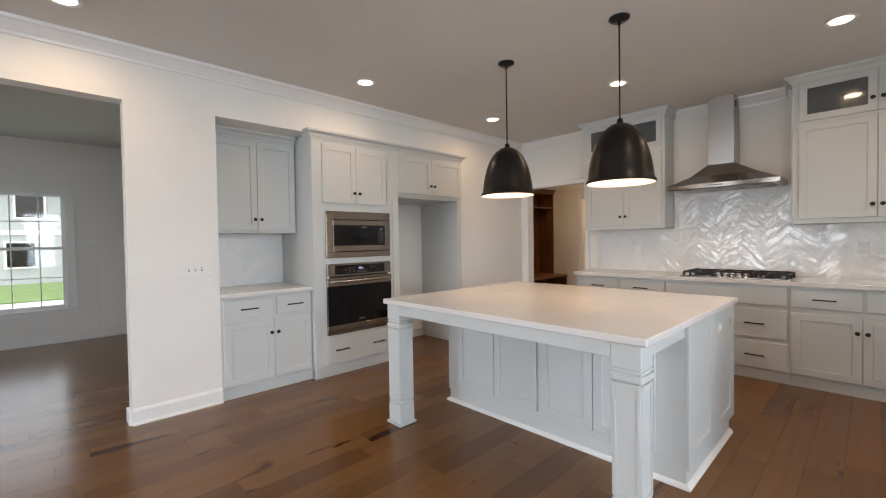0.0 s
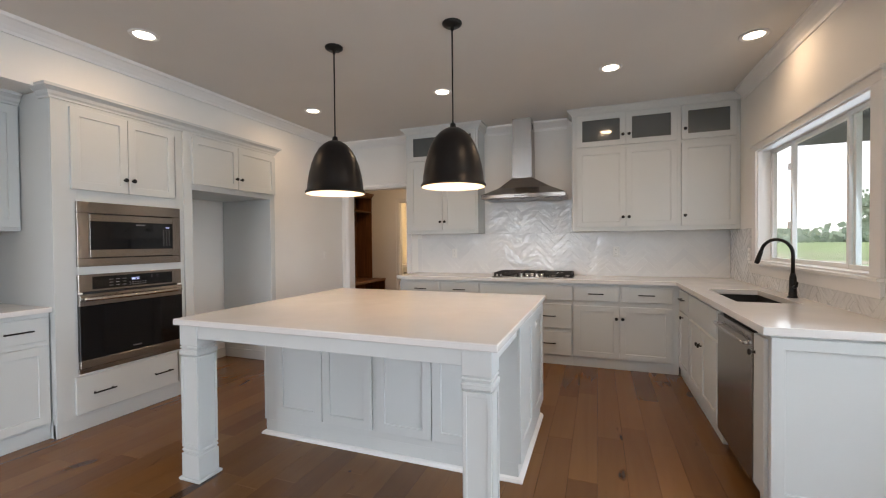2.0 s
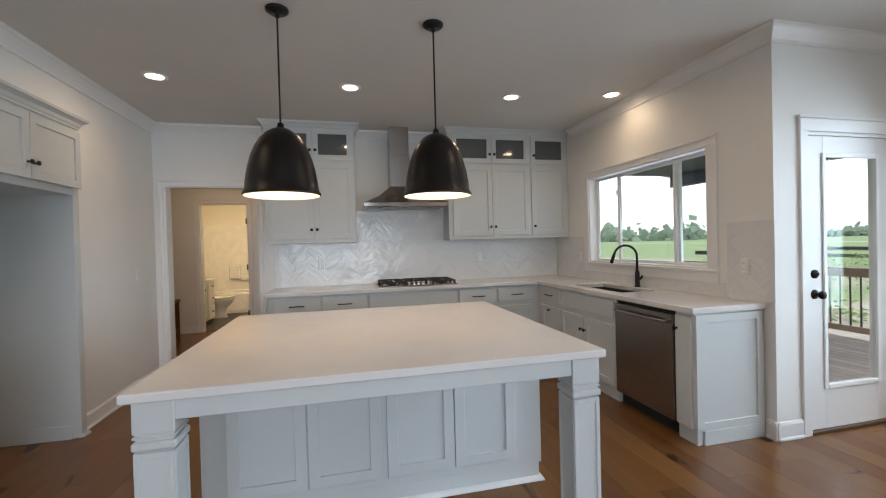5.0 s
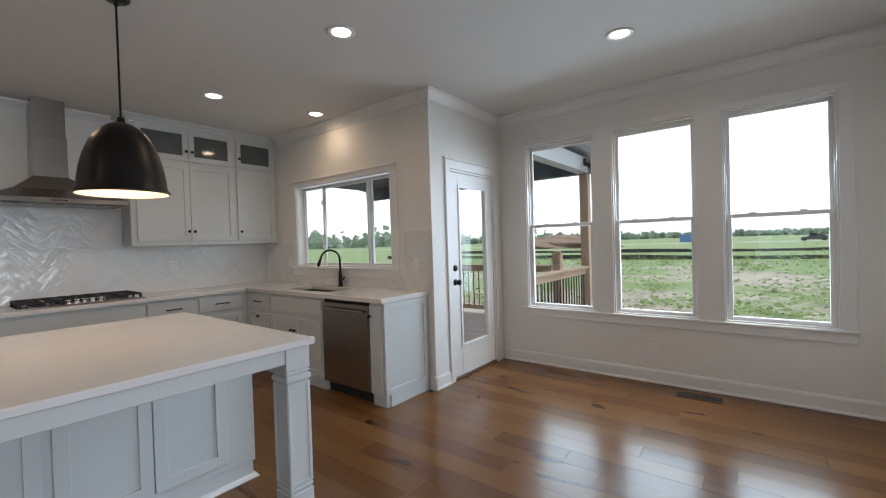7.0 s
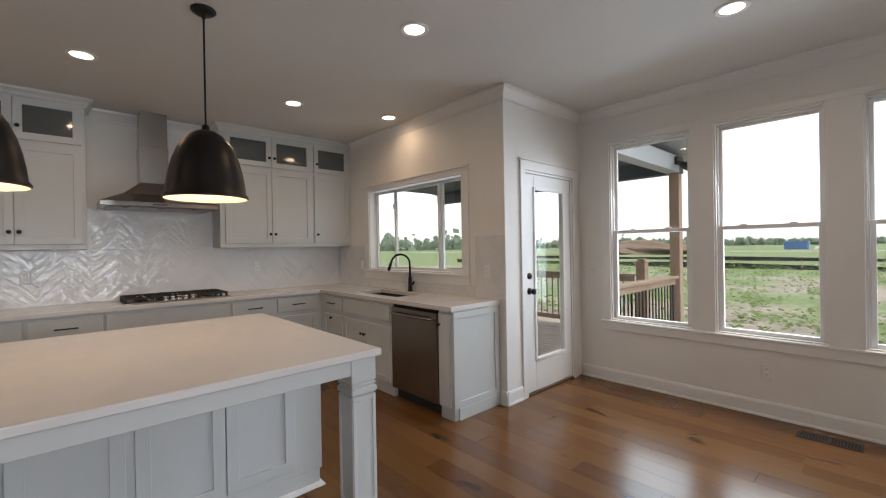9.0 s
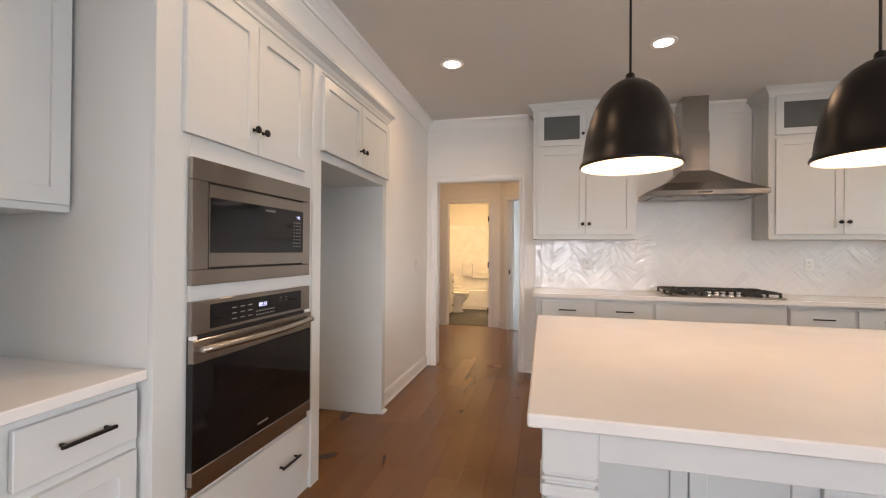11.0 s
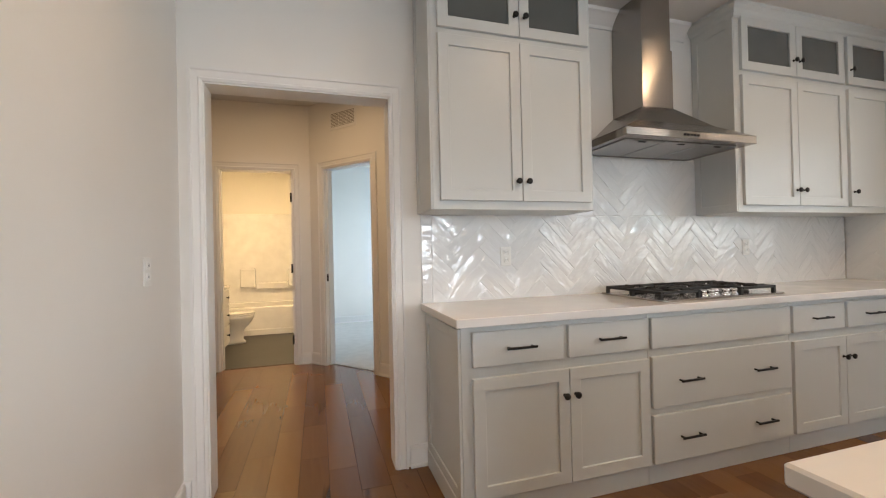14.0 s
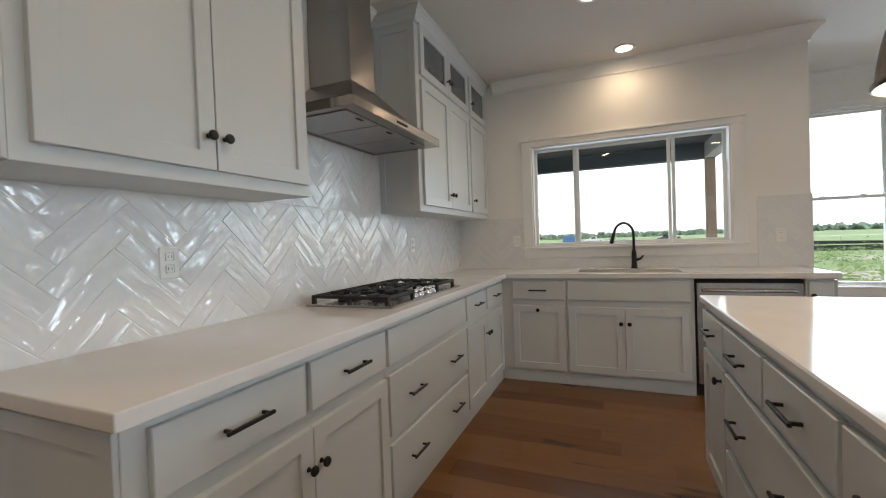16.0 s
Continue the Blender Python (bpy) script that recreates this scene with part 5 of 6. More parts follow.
# ---------------------------------------------------------------- plates, vents
wall_plate("outlet", (1.708, -0.010, 1.19), "-y", "socket")
wall_plate("outlet", (3.690, -0.010, 1.21), "-y", "socket")
wall_plate("outlet", (X_SINK - 0.010, -0.615, 1.20), "-x", "socket")
wall_plate("outlet", (X_SINK - 0.010, -2.755, 1.18), "-x", "socket")
wall_plate("outlet", (X_NOOK, -4.568, 0.363), "-x", "socket")
wall_plate("outlet", (4.49, Y_RIGHT, 0.385), "+y", "socket")
wall_plate("light_switch", (X_OVEN, -4.492, 1.138), "+x", "switch3")
# the next two are light switches, only built and labelled as outlet plates
wall_plate("outlet", (X_OVEN, -0.42, 1.173), "+x", "socket")
wall_plate("light_switch", (X_NOOK, -3.10, 1.12), "-x", "socket")
fv = thing("floor_vent", (5.885, -4.945, 0), "brown metal floor register with louvres", "floor vent")
part("frame", slab(IDENT, (5.820, -5.115, 0.0), (5.955, -4.775, 0.005), 0.002), VENTMETAL, fv)
bm = bmesh.new()
for y0_, y1_ in ((-5.103, -4.955), (-4.938, -4.790)):
    for i in range(9):
        yy = y0_ + (y1_ - y0_) * (i + 0.2) / 9
        box(bm, IDENT, (5.834, yy, 0.005), (5.941, yy + 0.009, 0.0065))
part("louvres", bm, DARKGAP, fv)


# ---------------------------------------------------------------- hall, mud bench, bathroom, carpeted room
HH = 2.92           # ceiling of the hall
F_HB = facing((0, 2.60, 0), "-y")
BD0, BD1, BDH = -0.415, 0.348, 2.185
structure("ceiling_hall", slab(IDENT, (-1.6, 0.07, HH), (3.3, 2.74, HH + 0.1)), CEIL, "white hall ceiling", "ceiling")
structure("wall_cooktop_top", slab(IDENT, (-1.55, 0.07, H), (1.5, WT, HH)), WALL, "strip of wall over the cased opening", "wall")
structure("wall_hall_back", wall_bm(F_HB, -1.55, 0.540, 0, HH, WT, [(BD0, BD1, 0, BDH)]), WALL, "warm white hall wall with the bathroom door", "wall")
P0 = Vector((0.530, 2.60, 0))
UA = Vector((0.653, -0.757, 0)).normalized()
F_ANG = Matrix(((UA.x, 0, UA.y, P0.x), (UA.y, 0, -UA.x, P0.y), (0, 1, 0, 0), (0, 0, 0, 1)))
AD0, AD1 = 0.215, 0.930
structure("wall_hall_angled", wall_bm(F_ANG, 0.0, 1.20, 0, HH, 0.12, [(AD0, AD1, 0, BDH)]), WALL, "warm white angled hall wall with a bedroom doorway", "wall")
structure("wall_hall_right", wall_bm(facing((1.310, 0, 0), "-x"), -1.70, -WT, 0, HH, 0.12), WALL, "warm white hall wall", "wall")
structure("wall_mud_left", wall_bm(facing((-1.43, 0, 0), "+x"), 0.0, 2.60, 0, HH, 0.12), WALL, "warm white mud room wall", "wall")
structure("wall_mud_front", wall_bm(facing((0, WT, 0), "+y"), 0.19, 1.55, 0, HH, WT), WALL, "warm white mud room wall", "wall")
casing(F_HB, BD0, BD1, 0, BDH, 0.075, 0.075)
casing(F_ANG, AD0, AD1, 0, BDH, 0.075, 0.075)
for F, a, b, dep in ((F_HB, BD0, BD1, WT), (F_ANG, AD0, AD1, 0.12)):
    bm = bmesh.new()
    box(bm, F, (a - 0.001, 0, -dep), (a + 0.014, BDH, 0.002))
    box(bm, F, (b - 0.014, 0, -dep), (b + 0.001, BDH, 0.002))
    box(bm, F, (a + 0.014, BDH - 0.014, -dep), (b - 0.014, BDH + 0.001, 0.002))
    box(bm, F, (a + 0.014, 0, -dep * 0.7), (a + 0.026, BDH - 0.014, -dep * 0.35))
    box(bm, F, (b - 0.026, 0, -dep * 0.7), (b - 0.014, BDH - 0.014, -dep * 0.35))
    structure("door_jamb", bm, TRIM, "white painted door jamb with stop", "door jamb")
baseboard(F_HB, [(-0.72, BD0 - 0.076), (BD1 + 0.076, 0.50)])
baseboard(F_ANG, [(0.0, AD0 - 0.076), (AD1 + 0.076, 1.19)])
baseboard(facing((1.310, 0, 0), "-x"), [(-1.70, -WT)])
rg = thing("return_air_grille", F_ANG @ Vector((0.545, 2.68, 0)), "white metal return air grille with three bays", "air vent")
part("frame", slab(F_ANG, (0.345, 2.575, 0), (0.745, 2.785, 0.008), 0.003), TRIM, rg)
for i in range(3):
    u = 0.372 + i * 0.118
    part("bay", slab(F_ANG, (u, 2.608, 0.008), (u + 0.108, 2.752, 0.010)), plain("grille_shadow", (0.30, 0.28, 0.25), 0.7) if i == 0 else bpy.data.materials["grille_shadow"], rg, "slatted grille bay")
    bm = bmesh.new()
    for j in range(9):
        box(bm, F_ANG, (u, 2.613 + j * 0.0155, 0.010), (u + 0.108, 2.619 + j * 0.0155, 0.014))
    part("slats", bm, TRIM, rg)
bm = bmesh.new()
for v in (0.28, 1.08, 1.88):
    box(bm, F_HB, (BD1 - 0.034, v - 0.050, -0.045), (BD1 - 0.013, v + 0.050, 0.008), 0.002)
bd = thing("door_2", (BD1, 2.68, 0.01), "white interior bathroom door, standing open", "door", "", "structure")
part("hinges", bm, BLACK, bd, "black door hinges")
bs = part("door_slab", slab(IDENT, (BD1 - 0.016, 2.748, 0.012), (BD1 + 0.019, 3.470, BDH - 0.02), 0.002), TRIM, bd)
part("strike_plate", slab(F_ANG, (AD0 + 0.012, 0.93, -0.055), (AD0 + 0.016, 1.01, -0.02), 0.001), BLACK, None)
bpy.data.objects["strike_plate"]["label"] = "black strike plate on the doorway jamb"
bpy.data.objects["strike_plate"]["category"] = "strike plate"

# bench with cubbies and coat hooks, stained wood
lk = thing("hall_locker", (-1.2, 1.75, 0), "stained wood hall locker with bench, cubbies and coat hooks", "hall locker")
FLK = facing((-1.428, 0, 0), "+x")             # u = y
y0, y1 = 0.95, 2.58
part("back_panel", slab(FLK, (y0, 0.0, 0), (y1, 2.30, 0.018)), LOCKERWOOD, lk)
for y in (y0, (y0 + y1) / 2 - 0.012, y1 - 0.024):
    part("upright", slab(FLK, (y, 0.59, 0.018), (y + 0.024, 2.30, 0.375), 0.002), LOCKERWOOD, lk)
part("bench_seat", slab(FLK, (y0, 0.545, 0.018), (y1, 0.590, 0.700), 0.004), LOCKERWOOD, lk)
for y in (y0, (y0 + y1) / 2 - 0.012, y1 - 0.024):
    part("cubby_divider", slab(FLK, (y, 0.0, 0.018), (y + 0.024, 0.545, 0.680), 0.002), LOCKERWOOD, lk)
part("cubby_floor", slab(FLK, (y0 + 0.024, 0.06, 0.018), (y1 - 0.024, 0.08, 0.670)), LOCKERWOOD, lk)
part("top_shelf", slab(FLK, (y0, 1.98, 0.018), (y1, 2.005, 0.370), 0.002), LOCKERWOOD, lk)
part("hook_rail", slab(FLK, (y0 + 0.024, 1.70, 0.018), (y1 - 0.024, 1.80, 0.036), 0.002), LOCKERWOOD, lk)
bm = moulding(bmesh.new(), FLK @ Matrix.Translation((0, 2.29, 0.37)), [(a * 1.1, b) for a, b in CORNICE], y0, y1)
box(bm, FLK, (y0, 2.29, 0.0), (y1, 2.36, 0.37))
part("crown", bm, LOCKERWOOD, lk)
for i in range(6):
    yy = y0 + 0.2 + i * 0.23
    part("coat_hook", tube(bmesh.new(), [FLK @ Vector((yy, 1.77, 0.036)), FLK @ Vector((yy, 1.775, 0.08)), FLK @ Vector((yy, 1.81, 0.095))], 0.006, 8), BLACK, lk, "black coat hook")

# bathroom
structure("bathroom_floor", slab(IDENT, (-1.25, 2.66, -0.03), (0.62, 5.5, 0.005)), BATHFLOOR, "dark grey vinyl bathroom floor", "floor")
bm = bmesh.new()
box(bm, IDENT, (-1.32, 2.74, 0), (-1.22, 5.5, H))
box(bm, IDENT, (0.50, 2.74, 0), (0.60, 5.5, H))
box(bm, IDENT, (-1.32, 5.42, 0), (0.60, 5.52, H))
structure("wall_bathroom", bm, painted("cream_bath_paint", (0.80, 0.77, 0.70), 0.6, 0.02), "warm cream painted bathroom walls", "wall")
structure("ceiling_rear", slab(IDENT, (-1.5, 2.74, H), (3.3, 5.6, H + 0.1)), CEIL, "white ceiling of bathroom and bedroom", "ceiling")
tb = thing("bathtub", (-0.36, 5.03, 0), "white moulded bathtub with one-piece surround", "bathtub")
bm = bmesh.new()
box(bm, IDENT, (-1.215, 4.655, 0.0), (0.495, 4.70, 0.430), 0.012)
box(bm, IDENT, (-1.215, 4.640, 0.0), (0.495, 4.66, 0.095), 0.006)
box(bm, IDENT, (-1.215, 4.66, 0.405), (0.495, 4.76, 0.440), 0.012)
box(bm, IDENT, (-1.215, 4.70, 0.10), (0.495, 5.40, 0.13))
box(bm, IDENT, (-1.215, 5.31, 0.13), (0.495, 5.40, 0.45), 0.01)
part("tub", bm, PORCELAIN, tb)
bm = bmesh.new()
box(bm, IDENT, (-1.215, 5.385, 0.44), (0.495, 5.415, 1.95), 0.004)
part("side_panel", slab(IDENT, (0.470, 4.66, 0.44), (0.497, 5.385, 1.95), 0.004), PORCELAIN, tb)
part("side_panel", slab(IDENT, (-1.218, 4.66, 0.44), (-1.190, 5.385, 1.95), 0.004), PORCELAIN, tb)
for x0_, x1_ in ((-0.66, -0.42), (0.10, 0.38)):
    box(bm, IDENT, (x0_, 5.29, 0.70), (x1_, 5.39, 1.02), 0.02)
box(bm, IDENT, (-0.42, 5.31, 0.66), (0.10, 5.39, 0.78), 0.02)
part("back_panel", bm, PORCELAIN, tb)
tl = thing("toilet", (-0.62, 4.13, 0), "white two-piece toilet with closed lid", "toilet")


def oval(bm, stops, cx, cy, seg=24):
    """Stacked ovals: z, shift, half length, half width."""
    rings = [[bm.verts.new((cx + sx + rl * math.cos(2 * math.pi * i / seg), cy + rw * math.sin(2 * math.pi * i / seg), z)) for i in range(seg)] for z, sx, rl, rw in stops]
    for a, b in zip(rings, rings[1:]):
        for i in range(seg):
            bm.faces.new((a[i], a[(i + 1) % seg], b[(i + 1) % seg], b[i]))
    bm.faces.new(rings[0])
    bm.faces.new(rings[-1])
    return bm


part("bowl", oval(bmesh.new(), [(0.005, -0.06, 0.20, 0.11), (0.03, -0.06, 0.20, 0.11), (0.06, -0.06, 0.17, 0.09), (0.20, -0.04, 0.16, 0.09), (0.29, 0.0, 0.21, 0.15), (0.36, 0.0, 0.25, 0.18), (0.395, 0.0, 0.255, 0.185)], -0.54, 4.13), PORCELAIN, tl, "", True)
part("seat", oval(bmesh.new(), [(0.397, 0, 0.255, 0.187), (0.402, 0, 0.262, 0.192), (0.415, 0, 0.262, 0.192), (0.419, 0, 0.255, 0.187)], -0.54, 4.13), PORCELAIN, tl, "", True)
part("lid", oval(bmesh.new(), [(0.421, 0, 0.252, 0.184), (0.425, 0, 0.260, 0.190), (0.437, 0, 0.258, 0.188), (0.443, 0, 0.235, 0.170)], -0.54, 4.13), PORCELAIN, tl, "", True)
part("tank", slab(IDENT, (-1.20, 3.90, 0.39), (-0.88, 4.36, 0.76), 0.02), PORCELAIN, tl)
part("tank_lid", slab(IDENT, (-1.21, 3.89, 0.762), (-0.86, 4.37, 0.80), 0.008), PORCELAIN, tl)
vn = thing("bathroom_vanity", (-0.80, 3.3, 0), "white bathroom vanity with drawers and a white top", "vanity")
FV = facing((-0.545, 0, 0), "+x")
part("body", slab(FV, (2.75, 0.08, -0.50), (3.72, 0.815, 0.0), 0.002), TRIM, vn)
part("top", slab(FV, (2.74, 0.815, -0.52), (3.74, 0.855, 0.025), 0.004), PORCELAIN, vn)
for v0_, v1_ in ((0.62, 0.79), (0.36, 0.60), (0.11, 0.34)):
    d = part("drawer_front", slab(FV, (3.38, v0_, 0), (3.70, v1_, 0.018), 0.002), TRIM, vn)
    knob(FV, 3.54, (v0_ + v1_) / 2, 0.018, d)
pair_of_doors(FV, 2.77, 3.06, 3.36, 0.11, 0.79, vn, "high")
area("bathroom_lamp", (-0.35, 3.6, H - 0.02), (-0.35, 3.6001, 0), 0.5, 0.25, 11, (1.0, 0.71, 0.36))
# unseen source with no fixture, added to brighten the hall walls
area("hall_fill", (0.1, 1.25, HH - 0.02), (0.1, 1.2501, 0), 0.16, 0.16, 4.0, (1.0, 0.69, 0.37))

# carpeted room behind the angled doorway
bm = bmesh.new()
vs = [bm.verts.new((x, y, z)) for z in (-0.03, 0.008) for x, y in ((0.600, 2.640), (1.365, 1.755), (3.1, 1.755), (3.1, 5.3), (0.60, 5.3))]
bm.faces.new(vs[:5])
bm.faces.new(vs[5:])
for i in range(5):
    bm.faces.new((vs[i], vs[(i + 1) % 5], vs[5 + (i + 1) % 5], vs[5 + i]))
structure("bedroom_carpet", bm, CARPET, "pale grey bedroom carpet", "carpet")
bm = bmesh.new()
box(bm, IDENT, (0.61, 5.24, 0), (3.2, 5.34, H))
box(bm, IDENT, (1.43, 1.60, 0), (3.2, 1.70, HH))
box(bm, IDENT, (2.9, 1.66, 0), (3.0, 3.6, H))
box(bm, IDENT, (2.9, 5.0, 0), (3.0, 5.24, H))
box(bm, IDENT, (2.9, 3.6, 0), (3.0, 5.0, 0.7))
box(bm, IDENT, (2.9, 3.6, 2.2), (3.0, 5.0, H))
structure("wall_bedroom", bm, WALL, "white painted bedroom walls", "wall")
baseboard(facing((0, 5.24, 0), "-y"), [(0.61, 2.9)])

# ---------------------------------------------------------------- dining room
F_DN = facing((-4.10, 0, 0), "+x")             # u = y
DWN = (-6.26, -5.155, 0.475, 2.085)
structure("wall_dining_window", wall_bm(F_DN, -8.8, -4.36, 0, H, WT, [DWN]), WALL, "white dining room wall with a window", "wall")
structure("wall_dining_side", wall_bm(facing((0, -4.42, 0), "-y"), -4.1, X_OVEN - WT, 0, H, 0.06), WALL, "white dining room wall", "wall")
structure("wall_dining_far", wall_bm(facing((0, -8.7, 0), "+y"), 0.19, 4.24, 0, H, 0.12), WALL, "white dining room wall", "wall")
flat_casing("window_trim_dining", F_DN, *DWN, side=0.09, head=0.095, apron=0.07, ear=0.01)
lining("window_jamb_dining", F_DN, *DWN, 0.08)
win = thing("window_5", (-4.16, -5.7, DWN[2]), "white double-hung window with a muntin grid", "window", "", "structure")
for v0_, v1_, w_ in ((1.30, DWN[3] - 0.012, -0.095), (DWN[2] + 0.012, 1.335, -0.065)):
    s = sash(F_DN, DWN[0] + 0.014, DWN[1] - 0.014, v0_, v1_, w_, win, 0.038)
    bm = bmesh.new()
    for k in (1, 2, 3):
        u = DWN[0] + (DWN[1] - DWN[0]) * k / 4
        box(bm, F_DN, (u - 0.006, v0_ + 0.03, w_ + 0.010), (u + 0.006, v1_ - 0.03, w_ + 0.022))
    vm = (v0_ + v1_) / 2
    box(bm, F_DN, (DWN[0] + 0.05, vm - 0.006, w_ + 0.0105), (DWN[1] - 0.05, vm + 0.006, w_ + 0.0215))
    part("muntins", bm, VINYL, s)
# board-and-batten wainscot
bm = bmesh.new()
for a, b in ((-8.6, DWN[0] - 0.095), (DWN[1] + 0.095, -4.425)):
    box(bm, F_DN, (a, 1.34, 0.0), (b, 1.42, 0.018), 0.002)
    box(bm, F_DN, (a, 1.42, 0.0), (b, 1.435, 0.034), 0.003)
    u = b - 0.38
    while u > a:
        box(bm, F_DN, (u - 0.032, 0.14, 0.0), (u + 0.032, 1.34, 0.016), 0.002)
        u -= 0.42
for u in (-5.5, -5.92):
    box(bm, F_DN, (u - 0.032, 0.14, 0.0), (u + 0.032, 0.375, 0.016), 0.002)
structure("wainscot", bm, TRIM, "white board-and-batten wainscot", "wainscot")
baseboard(F_DN, [(-8.6, -4.43)])
baseboard(facing((0, -4.42, 0), "-y"), [(-4.1, -0.19)])
wall_plate("outlet", (-4.10, -4.80, 0.33), "+x", "socket")

# ---------------------------------------------------------------- outside: ground, deck, porch
bm = bmesh.new()
bmesh.ops.create_grid(bm, x_segments=60, y_segments=60, size=1500)
for v in bm.verts:
    v.co.z = GROUND
tagged(part("ground", bm, FIELD), "rough green field with bare earth patches", "ground", "", "structure")
DZ = -0.06
dk = thing("deck", (6.9, -0.5, DZ), "weathered wooden deck with square timber posts", "deck", "", "structure")
part("deck_frame", slab(IDENT, (4.98, -3.10, DZ - 0.25), (8.92, 2.2, DZ - 0.034)), CEDAR, dk)
bm0 = slab(IDENT, (-0.068, -2.65, -0.032), (0.068, 2.65, 0.0), 0.003)
me = bpy.data.meshes.new("deck_board")
bm0.to_mesh(me)
bm0.free()
me.materials.append(DECKWOOD)
for i in range(27):
    ob = new("deck_board", me)
    ob.location = (5.06 + i * 0.1425, -0.45, DZ)
    ob.parent = dk
    ob.matrix_parent_inverse = Matrix.Translation(-Vector((6.9, -0.5, DZ)))


def railing(name, ax, ay, bx, by, n):
    r = thing(name, ((ax + bx) / 2, (ay + by) / 2, DZ), "timber deck railing with thin black balusters", "railing")
    d_ = Vector((bx - ax, by - ay, 0))
    L = d_.length
    d_.normalize()
    Fr = Matrix(((d_.x, 0, d_.y, ax), (d_.y, 0, -d_.x, ay), (0, 1, 0, DZ), (0, 0, 0, 1)))
    part("cap_rail", slab(Fr, (0, 0.94, -0.07), (L, 0.978, 0.07), 0.004), CEDAR, r)
    part("top_rail", slab(Fr, (0, 0.85, -0.02), (L, 0.94, 0.018), 0.003), CEDAR, r)
    part("bottom_rail", slab(Fr, (0, 0.08, -0.02), (L, 0.165, 0.018), 0.003), CEDAR, r)
    for i in range(n):
        u = L * (i + 0.5) / n
        part("baluster", slab(Fr, (u - 0.008, 0.165, -0.008), (u + 0.008, 0.85, 0.008)), BLACK, r)
    return r


railing("deck_railing", 6.40, -3.03, 8.72, -3.03, 21)
railing("deck_railing", 8.83, -2.40, 8.83, 2.05, 36)


def timber_post(x, y, z1, cap):
    p = thing("deck_post", (x, y, DZ), "square brown timber deck post", "post")
    part("post", slab(IDENT, (x - 0.07, y - 0.07, GROUND), (x + 0.07, y + 0.07, z1), 0.005), CEDAR, p)
    if cap:
        bm_ = slab(IDENT, (x - 0.085, y - 0.085, z1), (x + 0.085, y + 0.085, z1 + 0.03), 0.006)
        box(bm_, IDENT, (x - 0.055, y - 0.055, z1 + 0.03), (x + 0.055, y + 0.055, z1 + 0.07), 0.012)
        part("cap", bm_, CEDAR, p)
    return p


timber_post(8.83, -3.03, 2.46, False)
timber_post(8.83, -2.52, 1.10, True)
timber_post(6.33, -3.03, 1.02, True)
timber_post(8.83, 1.04, 2.46, False)
pr = thing("porch_roof", (6.9, -0.5, 2.46), "covered porch roof with a dark ceiling and grey fascia", "porch roof", "", "structure")
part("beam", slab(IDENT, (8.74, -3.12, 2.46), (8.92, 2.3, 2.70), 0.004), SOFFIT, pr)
part("beam", slab(IDENT, (6.26, -3.12, 2.46), (8.74, -2.94, 2.70), 0.004), SIDING, pr)
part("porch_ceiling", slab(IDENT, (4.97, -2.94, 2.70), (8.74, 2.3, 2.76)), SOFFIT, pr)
bm = bmesh.new()
vs = [bm.verts.new(v) for v in ((4.97, -3.45, 3.35), (4.97, 2.6, 3.35), (9.35, 2.6, 2.66), (9.35, -3.45, 2.66), (4.97, -3.45, 3.47), (4.97, 2.6, 3.47), (9.35, 2.6, 2.78), (9.35, -3.45, 2.78))]
for q in ((0, 1, 2, 3), (4, 5, 6, 7), (0, 1, 5, 4), (1, 2, 6, 5), (2, 3, 7, 6), (3, 0, 4, 7)):
    bm.faces.new([vs[i] for i in q])
part("roof", bm, SIDING, pr)
for x, y in ((7.3, -1.9), (7.3, 0.4)):
    pl = thing("porch_light", (x, y, 2.70), "round recessed porch ceiling light, lit", "ceiling light", "porch lights")
    part("lens", lathe(bmesh.new(), [(0, 2.694), (0.07, 2.694), (0.08, 2.699), (0, 2.699)], Matrix.Translation((x, y, 0)), 24), LENS_ON, pl)
fl = thing("flood_light", (8.6, -3.2, 2.55), "black twin-head outdoor flood light on the porch beam", "flood light")
part("mount", slab(IDENT, (8.52, -3.17, 2.55), (8.64, -3.12, 2.67), 0.01), BLACK, fl)
for s in (-0.09, 0.09):
    part("lamp_head", tube(bmesh.new(), [(8.58 + s * 0.4, -3.16, 2.58), (8.58 + s, -3.24, 2.53), (8.58 + s * 1.2, -3.32, 2.48)], [0.02, 0.045, 0.06], 12), BLACK, fl)

# ---------------------------------------------------------------- outside: distance
rng = random.Random(5)


